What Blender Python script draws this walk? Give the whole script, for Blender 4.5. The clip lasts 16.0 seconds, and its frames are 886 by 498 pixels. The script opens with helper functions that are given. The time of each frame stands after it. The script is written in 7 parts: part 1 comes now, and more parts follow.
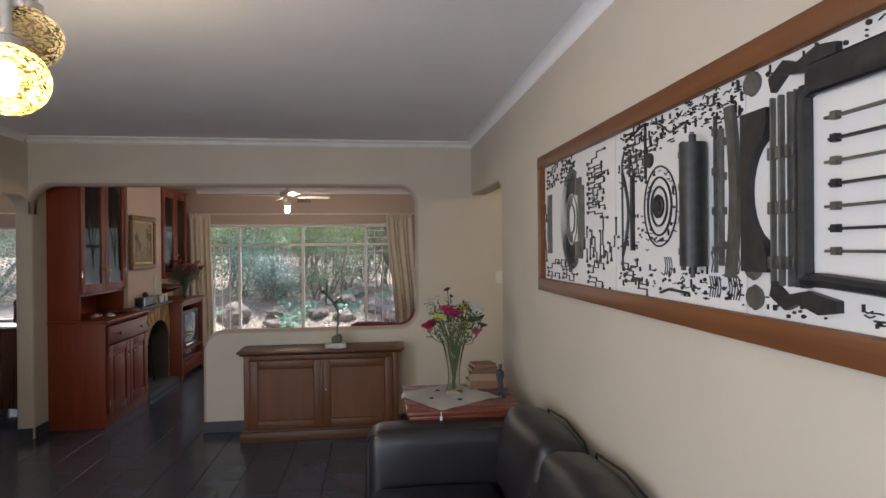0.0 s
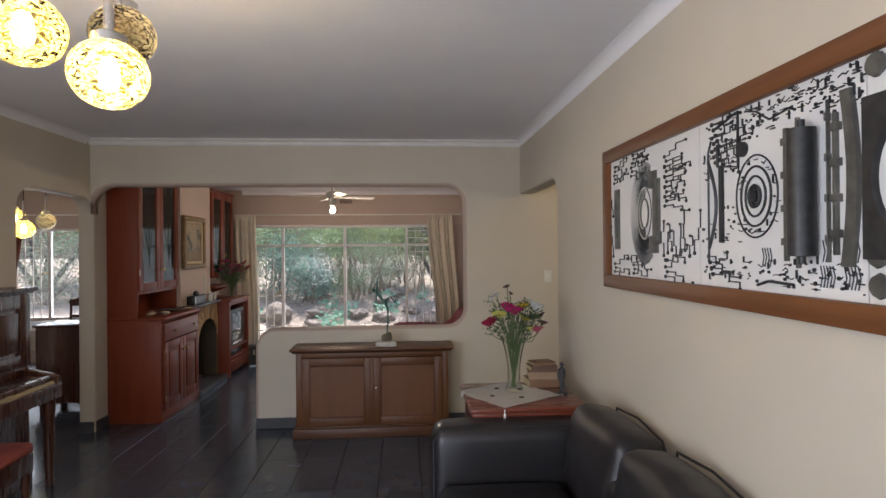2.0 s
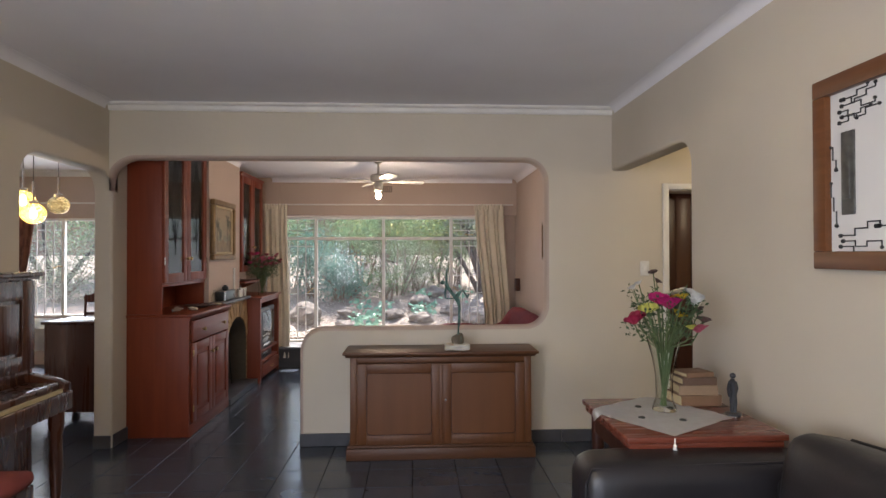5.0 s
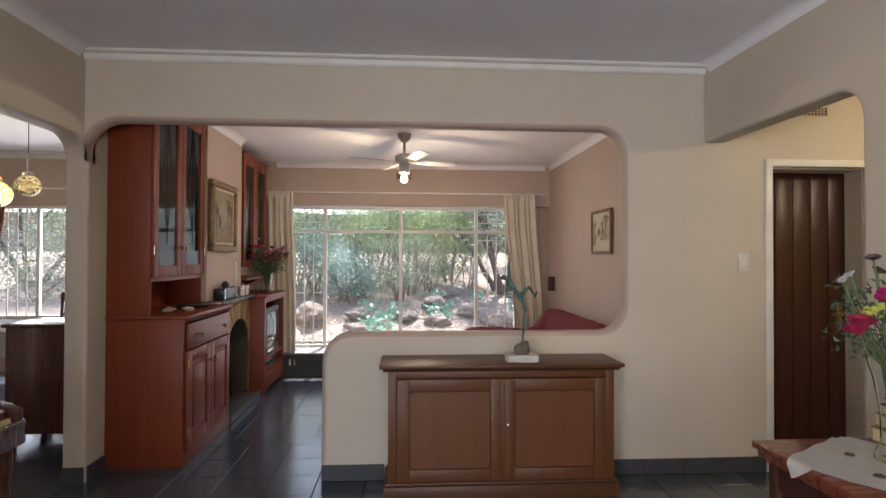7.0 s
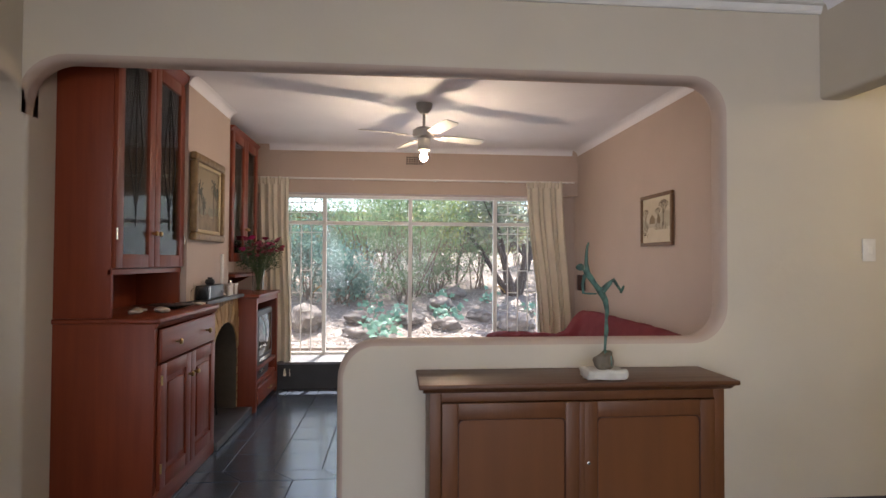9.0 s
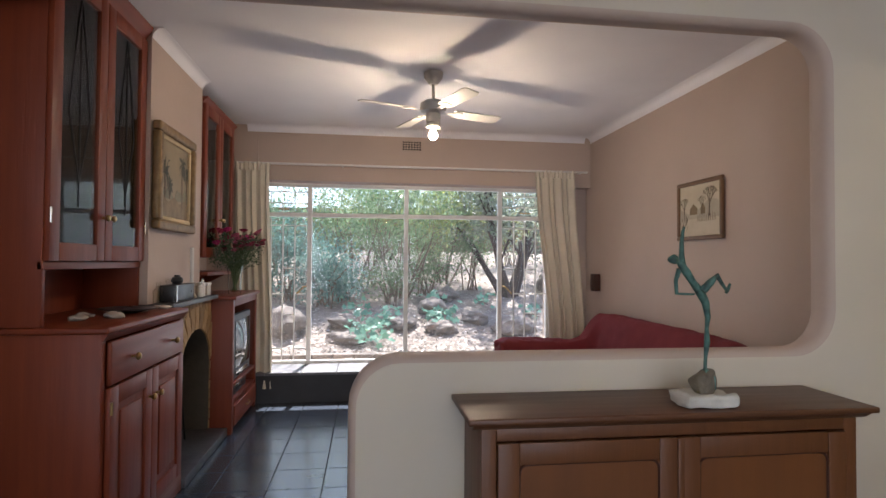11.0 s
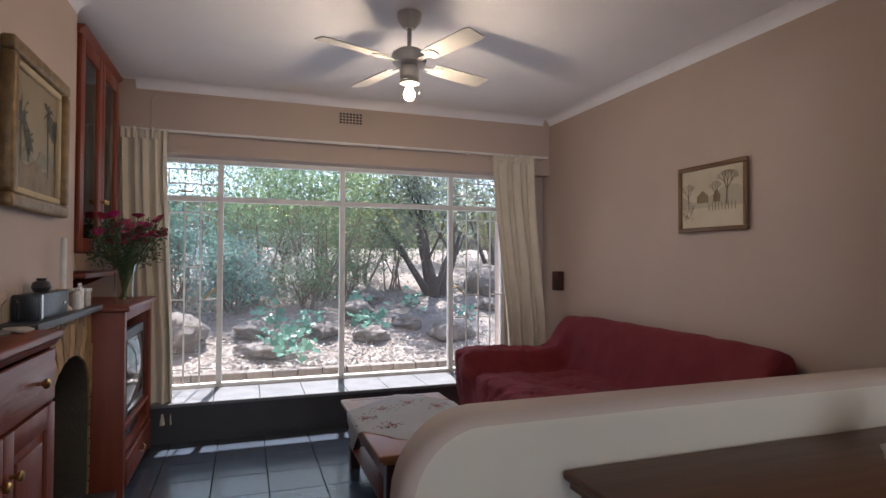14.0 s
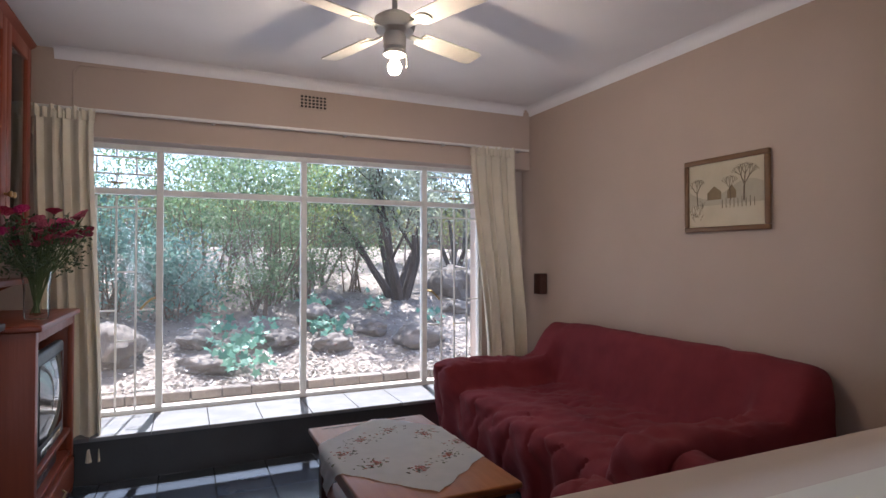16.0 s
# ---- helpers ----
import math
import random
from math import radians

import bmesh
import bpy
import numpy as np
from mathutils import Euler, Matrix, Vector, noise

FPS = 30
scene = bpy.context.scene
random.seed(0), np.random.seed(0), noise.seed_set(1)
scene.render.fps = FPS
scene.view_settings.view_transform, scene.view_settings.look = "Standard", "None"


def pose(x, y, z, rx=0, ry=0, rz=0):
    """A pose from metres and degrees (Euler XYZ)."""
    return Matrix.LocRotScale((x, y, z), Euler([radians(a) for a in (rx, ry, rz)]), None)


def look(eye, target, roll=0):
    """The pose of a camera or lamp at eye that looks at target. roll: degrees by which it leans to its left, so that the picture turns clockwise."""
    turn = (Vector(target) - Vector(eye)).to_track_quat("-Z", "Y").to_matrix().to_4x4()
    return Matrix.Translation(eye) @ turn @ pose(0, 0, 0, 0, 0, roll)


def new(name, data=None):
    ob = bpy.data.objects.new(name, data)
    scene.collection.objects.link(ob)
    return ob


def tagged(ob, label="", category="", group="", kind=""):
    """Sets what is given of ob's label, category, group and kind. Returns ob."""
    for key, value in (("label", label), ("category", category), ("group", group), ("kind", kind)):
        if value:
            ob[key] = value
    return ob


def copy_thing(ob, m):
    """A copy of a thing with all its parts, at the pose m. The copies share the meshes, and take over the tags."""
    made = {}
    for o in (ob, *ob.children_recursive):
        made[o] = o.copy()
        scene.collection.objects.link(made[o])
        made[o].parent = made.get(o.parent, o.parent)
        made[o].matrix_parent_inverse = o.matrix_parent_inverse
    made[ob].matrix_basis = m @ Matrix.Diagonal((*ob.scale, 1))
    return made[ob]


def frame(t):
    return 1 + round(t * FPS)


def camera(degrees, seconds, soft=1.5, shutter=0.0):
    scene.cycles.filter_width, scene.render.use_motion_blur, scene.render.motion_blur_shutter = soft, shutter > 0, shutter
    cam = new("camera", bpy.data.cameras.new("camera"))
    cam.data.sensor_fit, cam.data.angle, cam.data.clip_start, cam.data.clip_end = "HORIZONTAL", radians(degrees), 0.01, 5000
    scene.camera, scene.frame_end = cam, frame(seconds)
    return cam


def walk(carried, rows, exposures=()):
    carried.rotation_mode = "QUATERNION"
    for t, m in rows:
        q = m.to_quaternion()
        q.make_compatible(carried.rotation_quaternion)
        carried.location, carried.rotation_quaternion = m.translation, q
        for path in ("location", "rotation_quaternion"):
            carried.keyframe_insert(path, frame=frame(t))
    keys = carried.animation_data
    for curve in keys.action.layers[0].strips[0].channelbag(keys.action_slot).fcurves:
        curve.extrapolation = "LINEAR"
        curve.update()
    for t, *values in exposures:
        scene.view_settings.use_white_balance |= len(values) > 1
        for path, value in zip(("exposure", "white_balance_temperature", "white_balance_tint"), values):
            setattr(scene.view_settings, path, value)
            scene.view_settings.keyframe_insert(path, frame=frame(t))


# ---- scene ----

# camera: seconds, eye, aim, roll
PATH = [
    (0, (1.546, -5.343, 1.676), (1.787, -3.357, 1.67), -0.5),
    (0.5, (1.504, -5.34, 1.669), (1.712, -3.351, 1.666), -0.5),
    (1, (1.461, -5.328, 1.658), (1.64, -3.336, 1.66), -0.4),
    (1.5, (1.42, -5.32, 1.651), (1.576, -3.326, 1.654), -0.4),
    (2, (1.36, -5.312, 1.641), (1.499, -3.317, 1.646), -0.5),
    (2.5, (1.312, -5.293, 1.62), (1.44, -3.297, 1.629), -0.4),
    (3, (1.268, -5.223, 1.591), (1.381, -3.226, 1.603), -0.3),
    (3.5, (1.184, -5.083, 1.548), (1.282, -3.086, 1.564), -0.3),
    (4, (1.087, -4.885, 1.525), (1.175, -2.887, 1.545), -0.2),
    (6.5, (0.592, -3.808, 1.442), (0.718, -1.812, 1.465), 0.1),
    (7, (0.509, -3.591, 1.413), (0.638, -1.595, 1.441), 0.2),
    (7.5, (0.439, -3.368, 1.384), (0.575, -1.373, 1.414), 0.2),
    (8, (0.388, -3.145, 1.369), (0.526, -1.15, 1.399), 0.3),
    (8.5, (0.311, -2.94, 1.341), (0.467, -0.946, 1.379), 0.3),
    (11, (0.037, -2.078, 1.276), (0.307, -0.097, 1.323), 0.4),
    (11.5, (-0.033, -1.909, 1.262), (0.282, 0.065, 1.312), 0.4),
    (12, (-0.097, -1.722, 1.257), (0.278, 0.242, 1.309), 0.4),
    (12.5, (-0.177, -1.584, 1.263), (0.271, 0.364, 1.308), 0.3),
    (13, (-0.268, -1.42, 1.265), (0.273, 0.505, 1.304), 0.3),
    (13.5, (-0.31, -1.279, 1.262), (0.309, 0.621, 1.298), 0.2),
    (14, (-0.331, -1.131, 1.265), (0.332, 0.756, 1.305), 0.2),
    (14.5, (-0.335, -1.012, 1.274), (0.357, 0.864, 1.315), 0.2),
    (15, (-0.336, -0.88, 1.279), (0.379, 0.987, 1.322), 0.1),
    (15.5, (-0.35, -0.752, 1.288), (0.43, 1.09, 1.326), 0.05),
    (16, (-0.359, -0.623, 1.297), (0.473, 1.196, 1.329), 0.0),
]
cam = camera(76.6, 16.0)
walk(cam, [(t, look(eye, aim, roll)) for t, eye, aim, roll in PATH], [(0, 1.35, 6300, 16), (4, 1.7, 6350, 17), (7.5, 1.9, 6400, 18), (11, 1.75, 6050, 17), (14, 1.45, 5850, 17), (16, 1.65, 5700, 17)])

# ---------------------------------------------------------------- light
world = bpy.data.worlds.new("sky")
scene.world = world
world.use_nodes = True
wn = world.node_tree.nodes
sky = wn.new("ShaderNodeTexSky")
sky.sky_type, sky.sun_disc = "NISHITA", False
sky.sun_elevation, sky.sun_rotation = radians(66), radians(10)
world.node_tree.links.new(sky.outputs[0], wn["Background"].inputs[0])
wn["Background"].inputs[1].default_value = 0.15
sun = new("sun", bpy.data.lights.new("sun", "SUN"))
sun.data.energy, sun.data.angle, sun.data.color = 5.0, radians(0.5), (1.0, 0.95, 0.86)
sun.matrix_world = look((0.9, 9.3, 13.0), (0, 3.5, 0))


def area_light(name, m, w, h, watts, colour=(1, 1, 1)):
    lamp = new(name, bpy.data.lights.new(name, "AREA"))
    lamp.data.shape, lamp.data.size, lamp.data.size_y = "RECTANGLE", w, h
    lamp.data.energy, lamp.data.color = watts, colour
    lamp.matrix_world = m
    return lamp


def point_light(name, place, watts, radius, colour):
    lamp = new(name, bpy.data.lights.new(name, "POINT"))
    lamp.data.energy, lamp.data.shadow_soft_size, lamp.data.color = watts, radius, colour
    lamp.location = place
    return lamp


DAY = (0.84, 0.93, 1.0)
WARM = (1.0, 0.79, 0.56)
area_light("window_daylight", look((0.45, 3.75, 1.2), (0.45, 0, 1.0)), 2.9, 1.7, 4.0, DAY)
area_light("dining_daylight", look((-3.2, 3.75, 1.3), (-3.2, 0, 1.0)), 2.6, 1.3, 16, DAY)
area_light("living_daylight", look((-1.56, -6.3, 1.35), (1.5, -5.5, 2.1)), 2.3, 1.7, 44, (0.84, 0.91, 1.0))
# added fill lamp behind the start, brightens the left wall and ceiling
area_light("rear_fill_light", look((0.5, -8.06, 1.1), (0.4, 0, 1.3)), 2.1, 1.9, 15, (0.84, 0.91, 1.0))
point_light("fan_bulb_light", (0.485, 1.735, 2.15), 4, 0.03, WARM)
point_light("passage_bulb_light", (3.9, -1.1, 2.35), 6, 0.06, (1.0, 0.85, 0.55))
point_light("pendant_bulb_light", (0.47, -3.54, 2.185), 4.5, 0.03, WARM)


# ---------------------------------------------------------------- helpers of this scene
def box(bm, x0, x1, y0, y1, z0, z1, bevel=0.0, seg=2):
    vs = [bm.verts.new((x, y, z)) for x in (x0, x1) for y in (y0, y1) for z in (z0, z1)]
    fs = [bm.faces.new([vs[i] for i in q]) for q in
          ((0, 1, 3, 2), (4, 6, 7, 5), (0, 4, 5, 1), (2, 3, 7, 6), (0, 2, 6, 4), (1, 5, 7, 3))]
    if bevel > 0:
        edges = {e for f in fs for e in f.edges}
        bmesh.ops.bevel(bm, geom=list(edges), offset=bevel, segments=seg, affect="EDGES", profile=0.5)
    return bm


def fresh():
    return bmesh.new()


def boxed(*a, **k):
    return box(bmesh.new(), *a, **k)


def prism(outline, axis, a, b, bevel=0.0, seg=2, keep=None):
    """A solid from a flat outline drawn out along an axis from a to b. keep(p, q): which rim edges are rounded."""
    def at(u, v, w):
        return {"x": (w, u, v), "y": (u, w, v), "z": (u, v, w)}[axis]
    bm = bmesh.new()
    lo = [bm.verts.new(at(u, v, a)) for u, v in outline]
    hi = [bm.verts.new(at(u, v, b)) for u, v in outline]
    n = len(outline)
    f0, f1 = bm.faces.new(lo), bm.faces.new(hi)
    for i in range(n):
        bm.faces.new((lo[i], lo[(i + 1) % n], hi[(i + 1) % n], hi[i]))
    if bevel > 0:
        edges = []
        for i in range(n):
            if keep is None or keep(outline[i], outline[(i + 1) % n]):
                edges.append(bm.edges.get((lo[i], lo[(i + 1) % n])))
                edges.append(bm.edges.get((hi[i], hi[(i + 1) % n])))
        bmesh.ops.bevel(bm, geom=edges, offset=bevel, segments=seg, affect="EDGES", profile=0.5)
    bmesh.ops.recalc_face_normals(bm, faces=bm.faces[:])
    return bm


def arc(cx, cy, r, a0, a1, n=8):
    return [(cx + r * math.cos(radians(a0 + (a1 - a0) * i / n)), cy + r * math.sin(radians(a0 + (a1 - a0) * i / n))) for i in range(n + 1)]


def lathe(profile, n=20, centre=(0, 0, 0)):
    """A turned solid: profile is (radius, height) from bottom to top."""
    bm = bmesh.new()
    rings = []
    for r, z in profile:
        if r < 1e-5:
            rings.append([bm.verts.new((centre[0], centre[1], centre[2] + z))])
        else:
            rings.append([bm.verts.new((centre[0] + r * math.cos(2 * math.pi * i / n), centre[1] + r * math.sin(2 * math.pi * i / n), centre[2] + z)) for i in range(n)])
    for p, q in zip(rings, rings[1:]):
        for i in range(n):
            j = (i + 1) % n
            if len(p) == 1 and len(q) == 1:
                continue
            if len(p) == 1:
                bm.faces.new((p[0], q[j], q[i]))
            elif len(q) == 1:
                bm.faces.new((p[i], p[j], q[0]))
            else:
                bm.faces.new((p[i], p[j], q[j], q[i]))
    for ring, turn in ((rings[0], -1), (rings[-1], 1)):
        if len(ring) > 2:
            bm.faces.new(ring[::turn])
    bmesh.ops.recalc_face_normals(bm, faces=bm.faces[:])
    return bm


def tube(points, radii, n=8, bm=None):
    """A round bar along points; radii: one number or one for each point."""
    bm = bm or bmesh.new()
    pts = [Vector(p) for p in points]
    if not isinstance(radii, (list, tuple)):
        radii = [radii] * len(pts)
    rings, side = [], None
    for i, p in enumerate(pts):
        d = (pts[min(i + 1, len(pts) - 1)] - pts[max(i - 1, 0)]).normalized()
        if side is None:
            side = d.orthogonal().normalized()
        side = (side - d * side.dot(d)).normalized()
        up = d.cross(side)
        rings.append([bm.verts.new(p + (side * math.cos(2 * math.pi * k / n) + up * math.sin(2 * math.pi * k / n)) * radii[i]) for k in range(n)])
    for a, b in zip(rings, rings[1:]):
        for k in range(n):
            bm.faces.new((a[k], a[(k + 1) % n], b[(k + 1) % n], b[k]))
    bm.faces.new(rings[0][::-1])
    bm.faces.new(rings[-1])
    return bm


def finish(bm, name, material, smooth=False):
    bm.normal_update()
    me = bpy.data.meshes.new(name)
    bm.to_mesh(me)
    bm.free()
    for m in (material if isinstance(material, (list, tuple)) else [material]):
        me.materials.append(m)
    if smooth:
        me.polygons.foreach_set("use_smooth", [True] * len(me.polygons))
        me.set_sharp_from_angle(angle=radians(38))
    return new(name, me)


def part(name, bm, material, parent=None, label="", smooth=True):
    ob = finish(bm, name, material, smooth)
    if parent is not None:
        ob.parent = parent
    return tagged(ob, label)


def thing(name, label, category, group="", at=None):
    ob = new(name)
    ob.empty_display_size = 0.1
    if at is not None:
        ob.matrix_world = at
    return tagged(ob, label, category, group)


def setting(name, bm, material, label="", category="", smooth=True):
    return tagged(finish(bm, name, material, smooth), label, category, "", "structure")


def jiggle(bm, amount, scale, seed=0.0):
    for v in bm.verts:
        v.co += noise.noise_vector(v.co * scale + Vector((seed, seed * 1.7, -seed))) * amount


def moved(bm, m):
    bmesh.ops.transform(bm, matrix=m, verts=bm.verts[:])
    return bm


def joined(*bms):
    out = bmesh.new()
    for b in bms:
        me = bpy.data.meshes.new("tmp")
        b.to_mesh(me)
        b.free()
        out.from_mesh(me)
        bpy.data.meshes.remove(me)
    return out


# ---------------------------------------------------------------- materials
def material(name, base, rough=0.5, metal=0.0, dark=None, scale=8.0, stretch=(1, 1, 1), bump=0.0, bump_scale=60.0, mix=0.6, detail=5.0, spread=0.0, coat=0.0, low=0.35, high=0.7, spec=0.5):
    """A two-scale material: base mottled towards dark by noise, fine noise bump, varied roughness."""
    m = bpy.data.materials.new(name)
    m.use_nodes = True
    nt, n, l = m.node_tree, m.node_tree.nodes, m.node_tree.links
    b = n["Principled BSDF"]
    b.inputs["Roughness"].default_value, b.inputs["Metallic"].default_value = rough, metal
    b.inputs["Coat Weight"].default_value = coat
    b.inputs["Specular IOR Level"].default_value = spec
    co = n.new("ShaderNodeTexCoord")
    mp = n.new("ShaderNodeMapping")
    mp.inputs["Scale"].default_value = stretch
    l.new(co.outputs["Object"], mp.inputs[0])
    if dark is None:
        dark = tuple(c * 0.82 for c in base)
    t1 = n.new("ShaderNodeTexNoise")
    t1.inputs["Scale"].default_value, t1.inputs["Detail"].default_value = scale, detail
    l.new(mp.outputs[0], t1.inputs["Vector"])
    ramp = n.new("ShaderNodeMapRange")
    ramp.inputs["From Min"].default_value, ramp.inputs["From Max"].default_value = low, high
    ramp.inputs["To Max"].default_value = mix
    l.new(t1.outputs[0], ramp.inputs[0])
    mx = n.new("ShaderNodeMix")
    mx.data_type = "RGBA"
    mx.inputs["A"].default_value, mx.inputs["B"].default_value = (*base, 1), (*dark, 1)
    l.new(ramp.outputs[0], mx.inputs["Factor"])
    out = mx.outputs["Result"]
    if spread > 0:
        info = n.new("ShaderNodeObjectInfo")
        hsv = n.new("ShaderNodeHueSaturation")
        r2 = n.new("ShaderNodeMapRange")
        r2.inputs["To Min"].default_value, r2.inputs["To Max"].default_value = 1 - spread, 1 + spread
        l.new(info.outputs["Random"], r2.inputs[0])
        l.new(r2.outputs[0], hsv.inputs["Value"])
        l.new(out, hsv.inputs["Color"])
        out = hsv.outputs[0]
    l.new(out, b.inputs["Base Color"])
    t2 = n.new("ShaderNodeTexNoise")
    t2.inputs["Scale"].default_value, t2.inputs["Detail"].default_value = bump_scale, 4
    l.new(mp.outputs[0], t2.inputs["Vector"])
    rr = n.new("ShaderNodeMapRange")
    rr.inputs["To Min"].default_value, rr.inputs["To Max"].default_value = max(0.02, rough - 0.08), min(1, rough + 0.08)
    l.new(t1.outputs[0], rr.inputs[0])
    l.new(rr.outputs[0], b.inputs["Roughness"])
    if bump > 0:
        bp = n.new("ShaderNodeBump")
        bp.inputs["Strength"].default_value, bp.inputs["Distance"].default_value = 1.0, bump
        l.new(t2.outputs[0], bp.inputs["Height"])
        l.new(bp.outputs[0], b.inputs["Normal"])
    return m


def wood(name, base, dark, rough=0.4, along="z", coat=0.0, fine=30.0, mix=0.55):
    s = {"x": (0.06, 1, 1), "y": (1, 0.06, 1), "z": (1, 1, 0.06)}[along]
    return material(name, base, rough, 0, dark, fine, s, 0.0006, fine * 4, mix, 6, coat=coat, low=0.3, high=0.8, spec=0.35)


def emitter(name, colour, strength):
    m = bpy.data.materials.new(name)
    m.use_nodes = True
    b = m.node_tree.nodes["Principled BSDF"]
    b.inputs["Base Color"].default_value = (*colour, 1)
    b.inputs["Emission Color"].default_value, b.inputs["Emission Strength"].default_value = (*colour, 1), strength
    return m


def glass(name, tint=(1, 1, 1), rough=0.0, ior=1.45, thin=True):
    """Window glass: mostly clear, with mirror gloss by Fresnel."""
    m = bpy.data.materials.new(name)
    m.use_nodes = True
    n, l = m.node_tree.nodes, m.node_tree.links
    n.remove(n["Principled BSDF"])
    clear, gloss, fres, mix = n.new("ShaderNodeBsdfTransparent"), n.new("ShaderNodeBsdfGlossy"), n.new("ShaderNodeFresnel"), n.new("ShaderNodeMixShader")
    clear.inputs[0].default_value = (*tint, 1)
    gloss.inputs["Roughness"].default_value = rough
    fres.inputs[0].default_value = ior
    l.new(fres.outputs[0], mix.inputs[0])
    l.new(clear.outputs[0], mix.inputs[1])
    l.new(gloss.outputs[0], mix.inputs[2])
    l.new(mix.outputs[0], n["Material Output"].inputs[0])
    return m


WALL_LIVING = material("living_wall_paint", (0.56, 0.50, 0.405), 0.62, dark=(0.50, 0.445, 0.36), scale=1.5, bump=0.0012, bump_scale=22)
WALL_LOUNGE = material("lounge_wall_paint", (0.475, 0.375, 0.31), 0.65, dark=(0.425, 0.335, 0.275), scale=1.5, bump=0.0012, bump_scale=22)
WALL_PASSAGE = material("passage_wall_paint", (0.62, 0.50, 0.20), 0.6, scale=2, bump=0.001, bump_scale=25)
CEILING = material("ceiling_paint", (0.82, 0.81, 0.83), 0.8, dark=(0.77, 0.76, 0.78), scale=2.5, bump=0.0006, bump_scale=60)
WHITE_TRIM = material("white_trim_paint", (0.74, 0.72, 0.68), 0.45, scale=6, bump=0.0004)
SLATE = material("dark_slate_tile", (0.055, 0.068, 0.09), 0.2, dark=(0.038, 0.048, 0.064), scale=4, bump=0.0004, bump_scale=9, spread=0.14, spec=0.75)
GROUT = material("dark_grout", (0.012, 0.012, 0.013), 0.95, scale=30, spec=0.1)
SKIRT = material("slate_skirting", (0.055, 0.055, 0.062), 0.5, dark=(0.035, 0.035, 0.04), scale=8, bump=0.001)
RED_WOOD = wood("red_stained_wood", (0.205, 0.040, 0.014), (0.125, 0.022, 0.009), 0.45, "z")
RED_WOOD_Y = wood("red_stained_wood_flat", (0.20, 0.040, 0.015), (0.12, 0.022, 0.010), 0.4, "y")
BROWN_WOOD = wood("brown_cabinet_wood", (0.135, 0.052, 0.019), (0.075, 0.028, 0.011), 0.42, "z")
BROWN_WOOD_X = wood("brown_cabinet_wood_flat", (0.105, 0.043, 0.019), (0.06, 0.025, 0.011), 0.4, "x")
DARK_WOOD = wood("dark_wood", (0.06, 0.022, 0.014), (0.03, 0.012, 0.009), 0.35, "z")
FRAME_WOOD = wood("mural_frame_wood", (0.165, 0.062, 0.021), (0.075, 0.027, 0.010), 0.4, "y")
RED_CLOTH = material("wine_red_cotton", (0.165, 0.014, 0.020), 0.9, dark=(0.12, 0.010, 0.015), scale=9, bump=0.0012, bump_scale=260)
LEATHER = material("black_leather", (0.018, 0.015, 0.016), 0.38, dark=(0.010, 0.009, 0.010), scale=12, bump=0.0008, bump_scale=170)
CREAM_CLOTH = material("cream_curtain_cloth", (0.68, 0.62, 0.50), 0.9, dark=(0.58, 0.52, 0.41), scale=7, bump=0.0005, bump_scale=300)
STEEL_WHITE = material("white_steel_paint", (0.72, 0.70, 0.66), 0.4, scale=20)
PANE = glass("window_pane_glass", (1, 1, 1), 0.0, 1.2)


def veil_glare(m, amount):
    """Adds a thin film to a glass to imitate glare; sun makes it glow."""
    n, l = m.node_tree.nodes, m.node_tree.links
    out = n["Material Output"]
    clean = out.inputs[0].links[0].from_socket
    film, mix, spots, rng_ = n.new("ShaderNodeBsdfTranslucent"), n.new("ShaderNodeMixShader"), n.new("ShaderNodeTexNoise"), n.new("ShaderNodeMapRange")
    film.inputs[0].default_value = (0.85, 0.85, 0.84, 1)
    spots.inputs["Scale"].default_value = 3.0
    rng_.inputs["To Min"].default_value, rng_.inputs["To Max"].default_value = amount * 0.4, amount * 1.6
    l.new(spots.outputs[0], rng_.inputs[0])
    l.new(rng_.outputs[0], mix.inputs[0])
    l.new(clean, mix.inputs[1])
    l.new(film.outputs[0], mix.inputs[2])
    l.new(mix.outputs[0], out.inputs[0])


veil_glare(PANE, 0.007)


# ---------------------------------------------------------------- plan
XL, XR = -1.48, 2.475          # living room side walls
CEIL_A, CEIL_B = 2.685, 2.58   # living room and lounge ceilings
T = 0.125                     # dividing wall
BX0, BX1 = -1.16, 2.33        # lounge: chimney breast face, side wall
BACK = 3.46                   # lounge: wall above the window
WIN = 3.61                    # window plane
LEDGE = 0.272                 # ledge under the window

# dividing wall with its rounded opening, the doorway of the passage beyond
OT, OB, OR = 2.25, 0.931, 1.93


def divider_outline(d):
    """The wall's outline, with the opening's rim drawn back by d."""
    o = [(d - 0.025, 0), (2.935, 0), (2.935, 2.03), (3.63, 2.03), (3.63, 0), (5.2, 0), (5.2, CEIL_A), (XL, CEIL_A), (XL, 2.0)]
    o += arc(XL + 0.2, OT - 0.2, 0.2 + d, 175, 90)
    o += arc(OR - 0.16, OT - 0.16, 0.16 + d, 90, 0)
    o += arc(OR - 0.16, OB + 0.16, 0.16 + d, 0, -90)
    o += arc(0.165, OB - 0.19, 0.19 - d, 90, 180)
    return [(max(x, XL), z) for x, z in o]


def rounded_wall(shape, axis, a, b, r, n=4):
    """A wall whose rim is rounded off with radius r on both faces."""
    front = []
    for i in range(n + 1):
        t = math.pi / 2 * i / n
        front.append((a + r * (1 - math.cos(t)), shape(r * (1 - math.sin(t)))))
    back = [(a + b - w, o) for w, o in front[::-1]]
    return loft(front + back, axis)


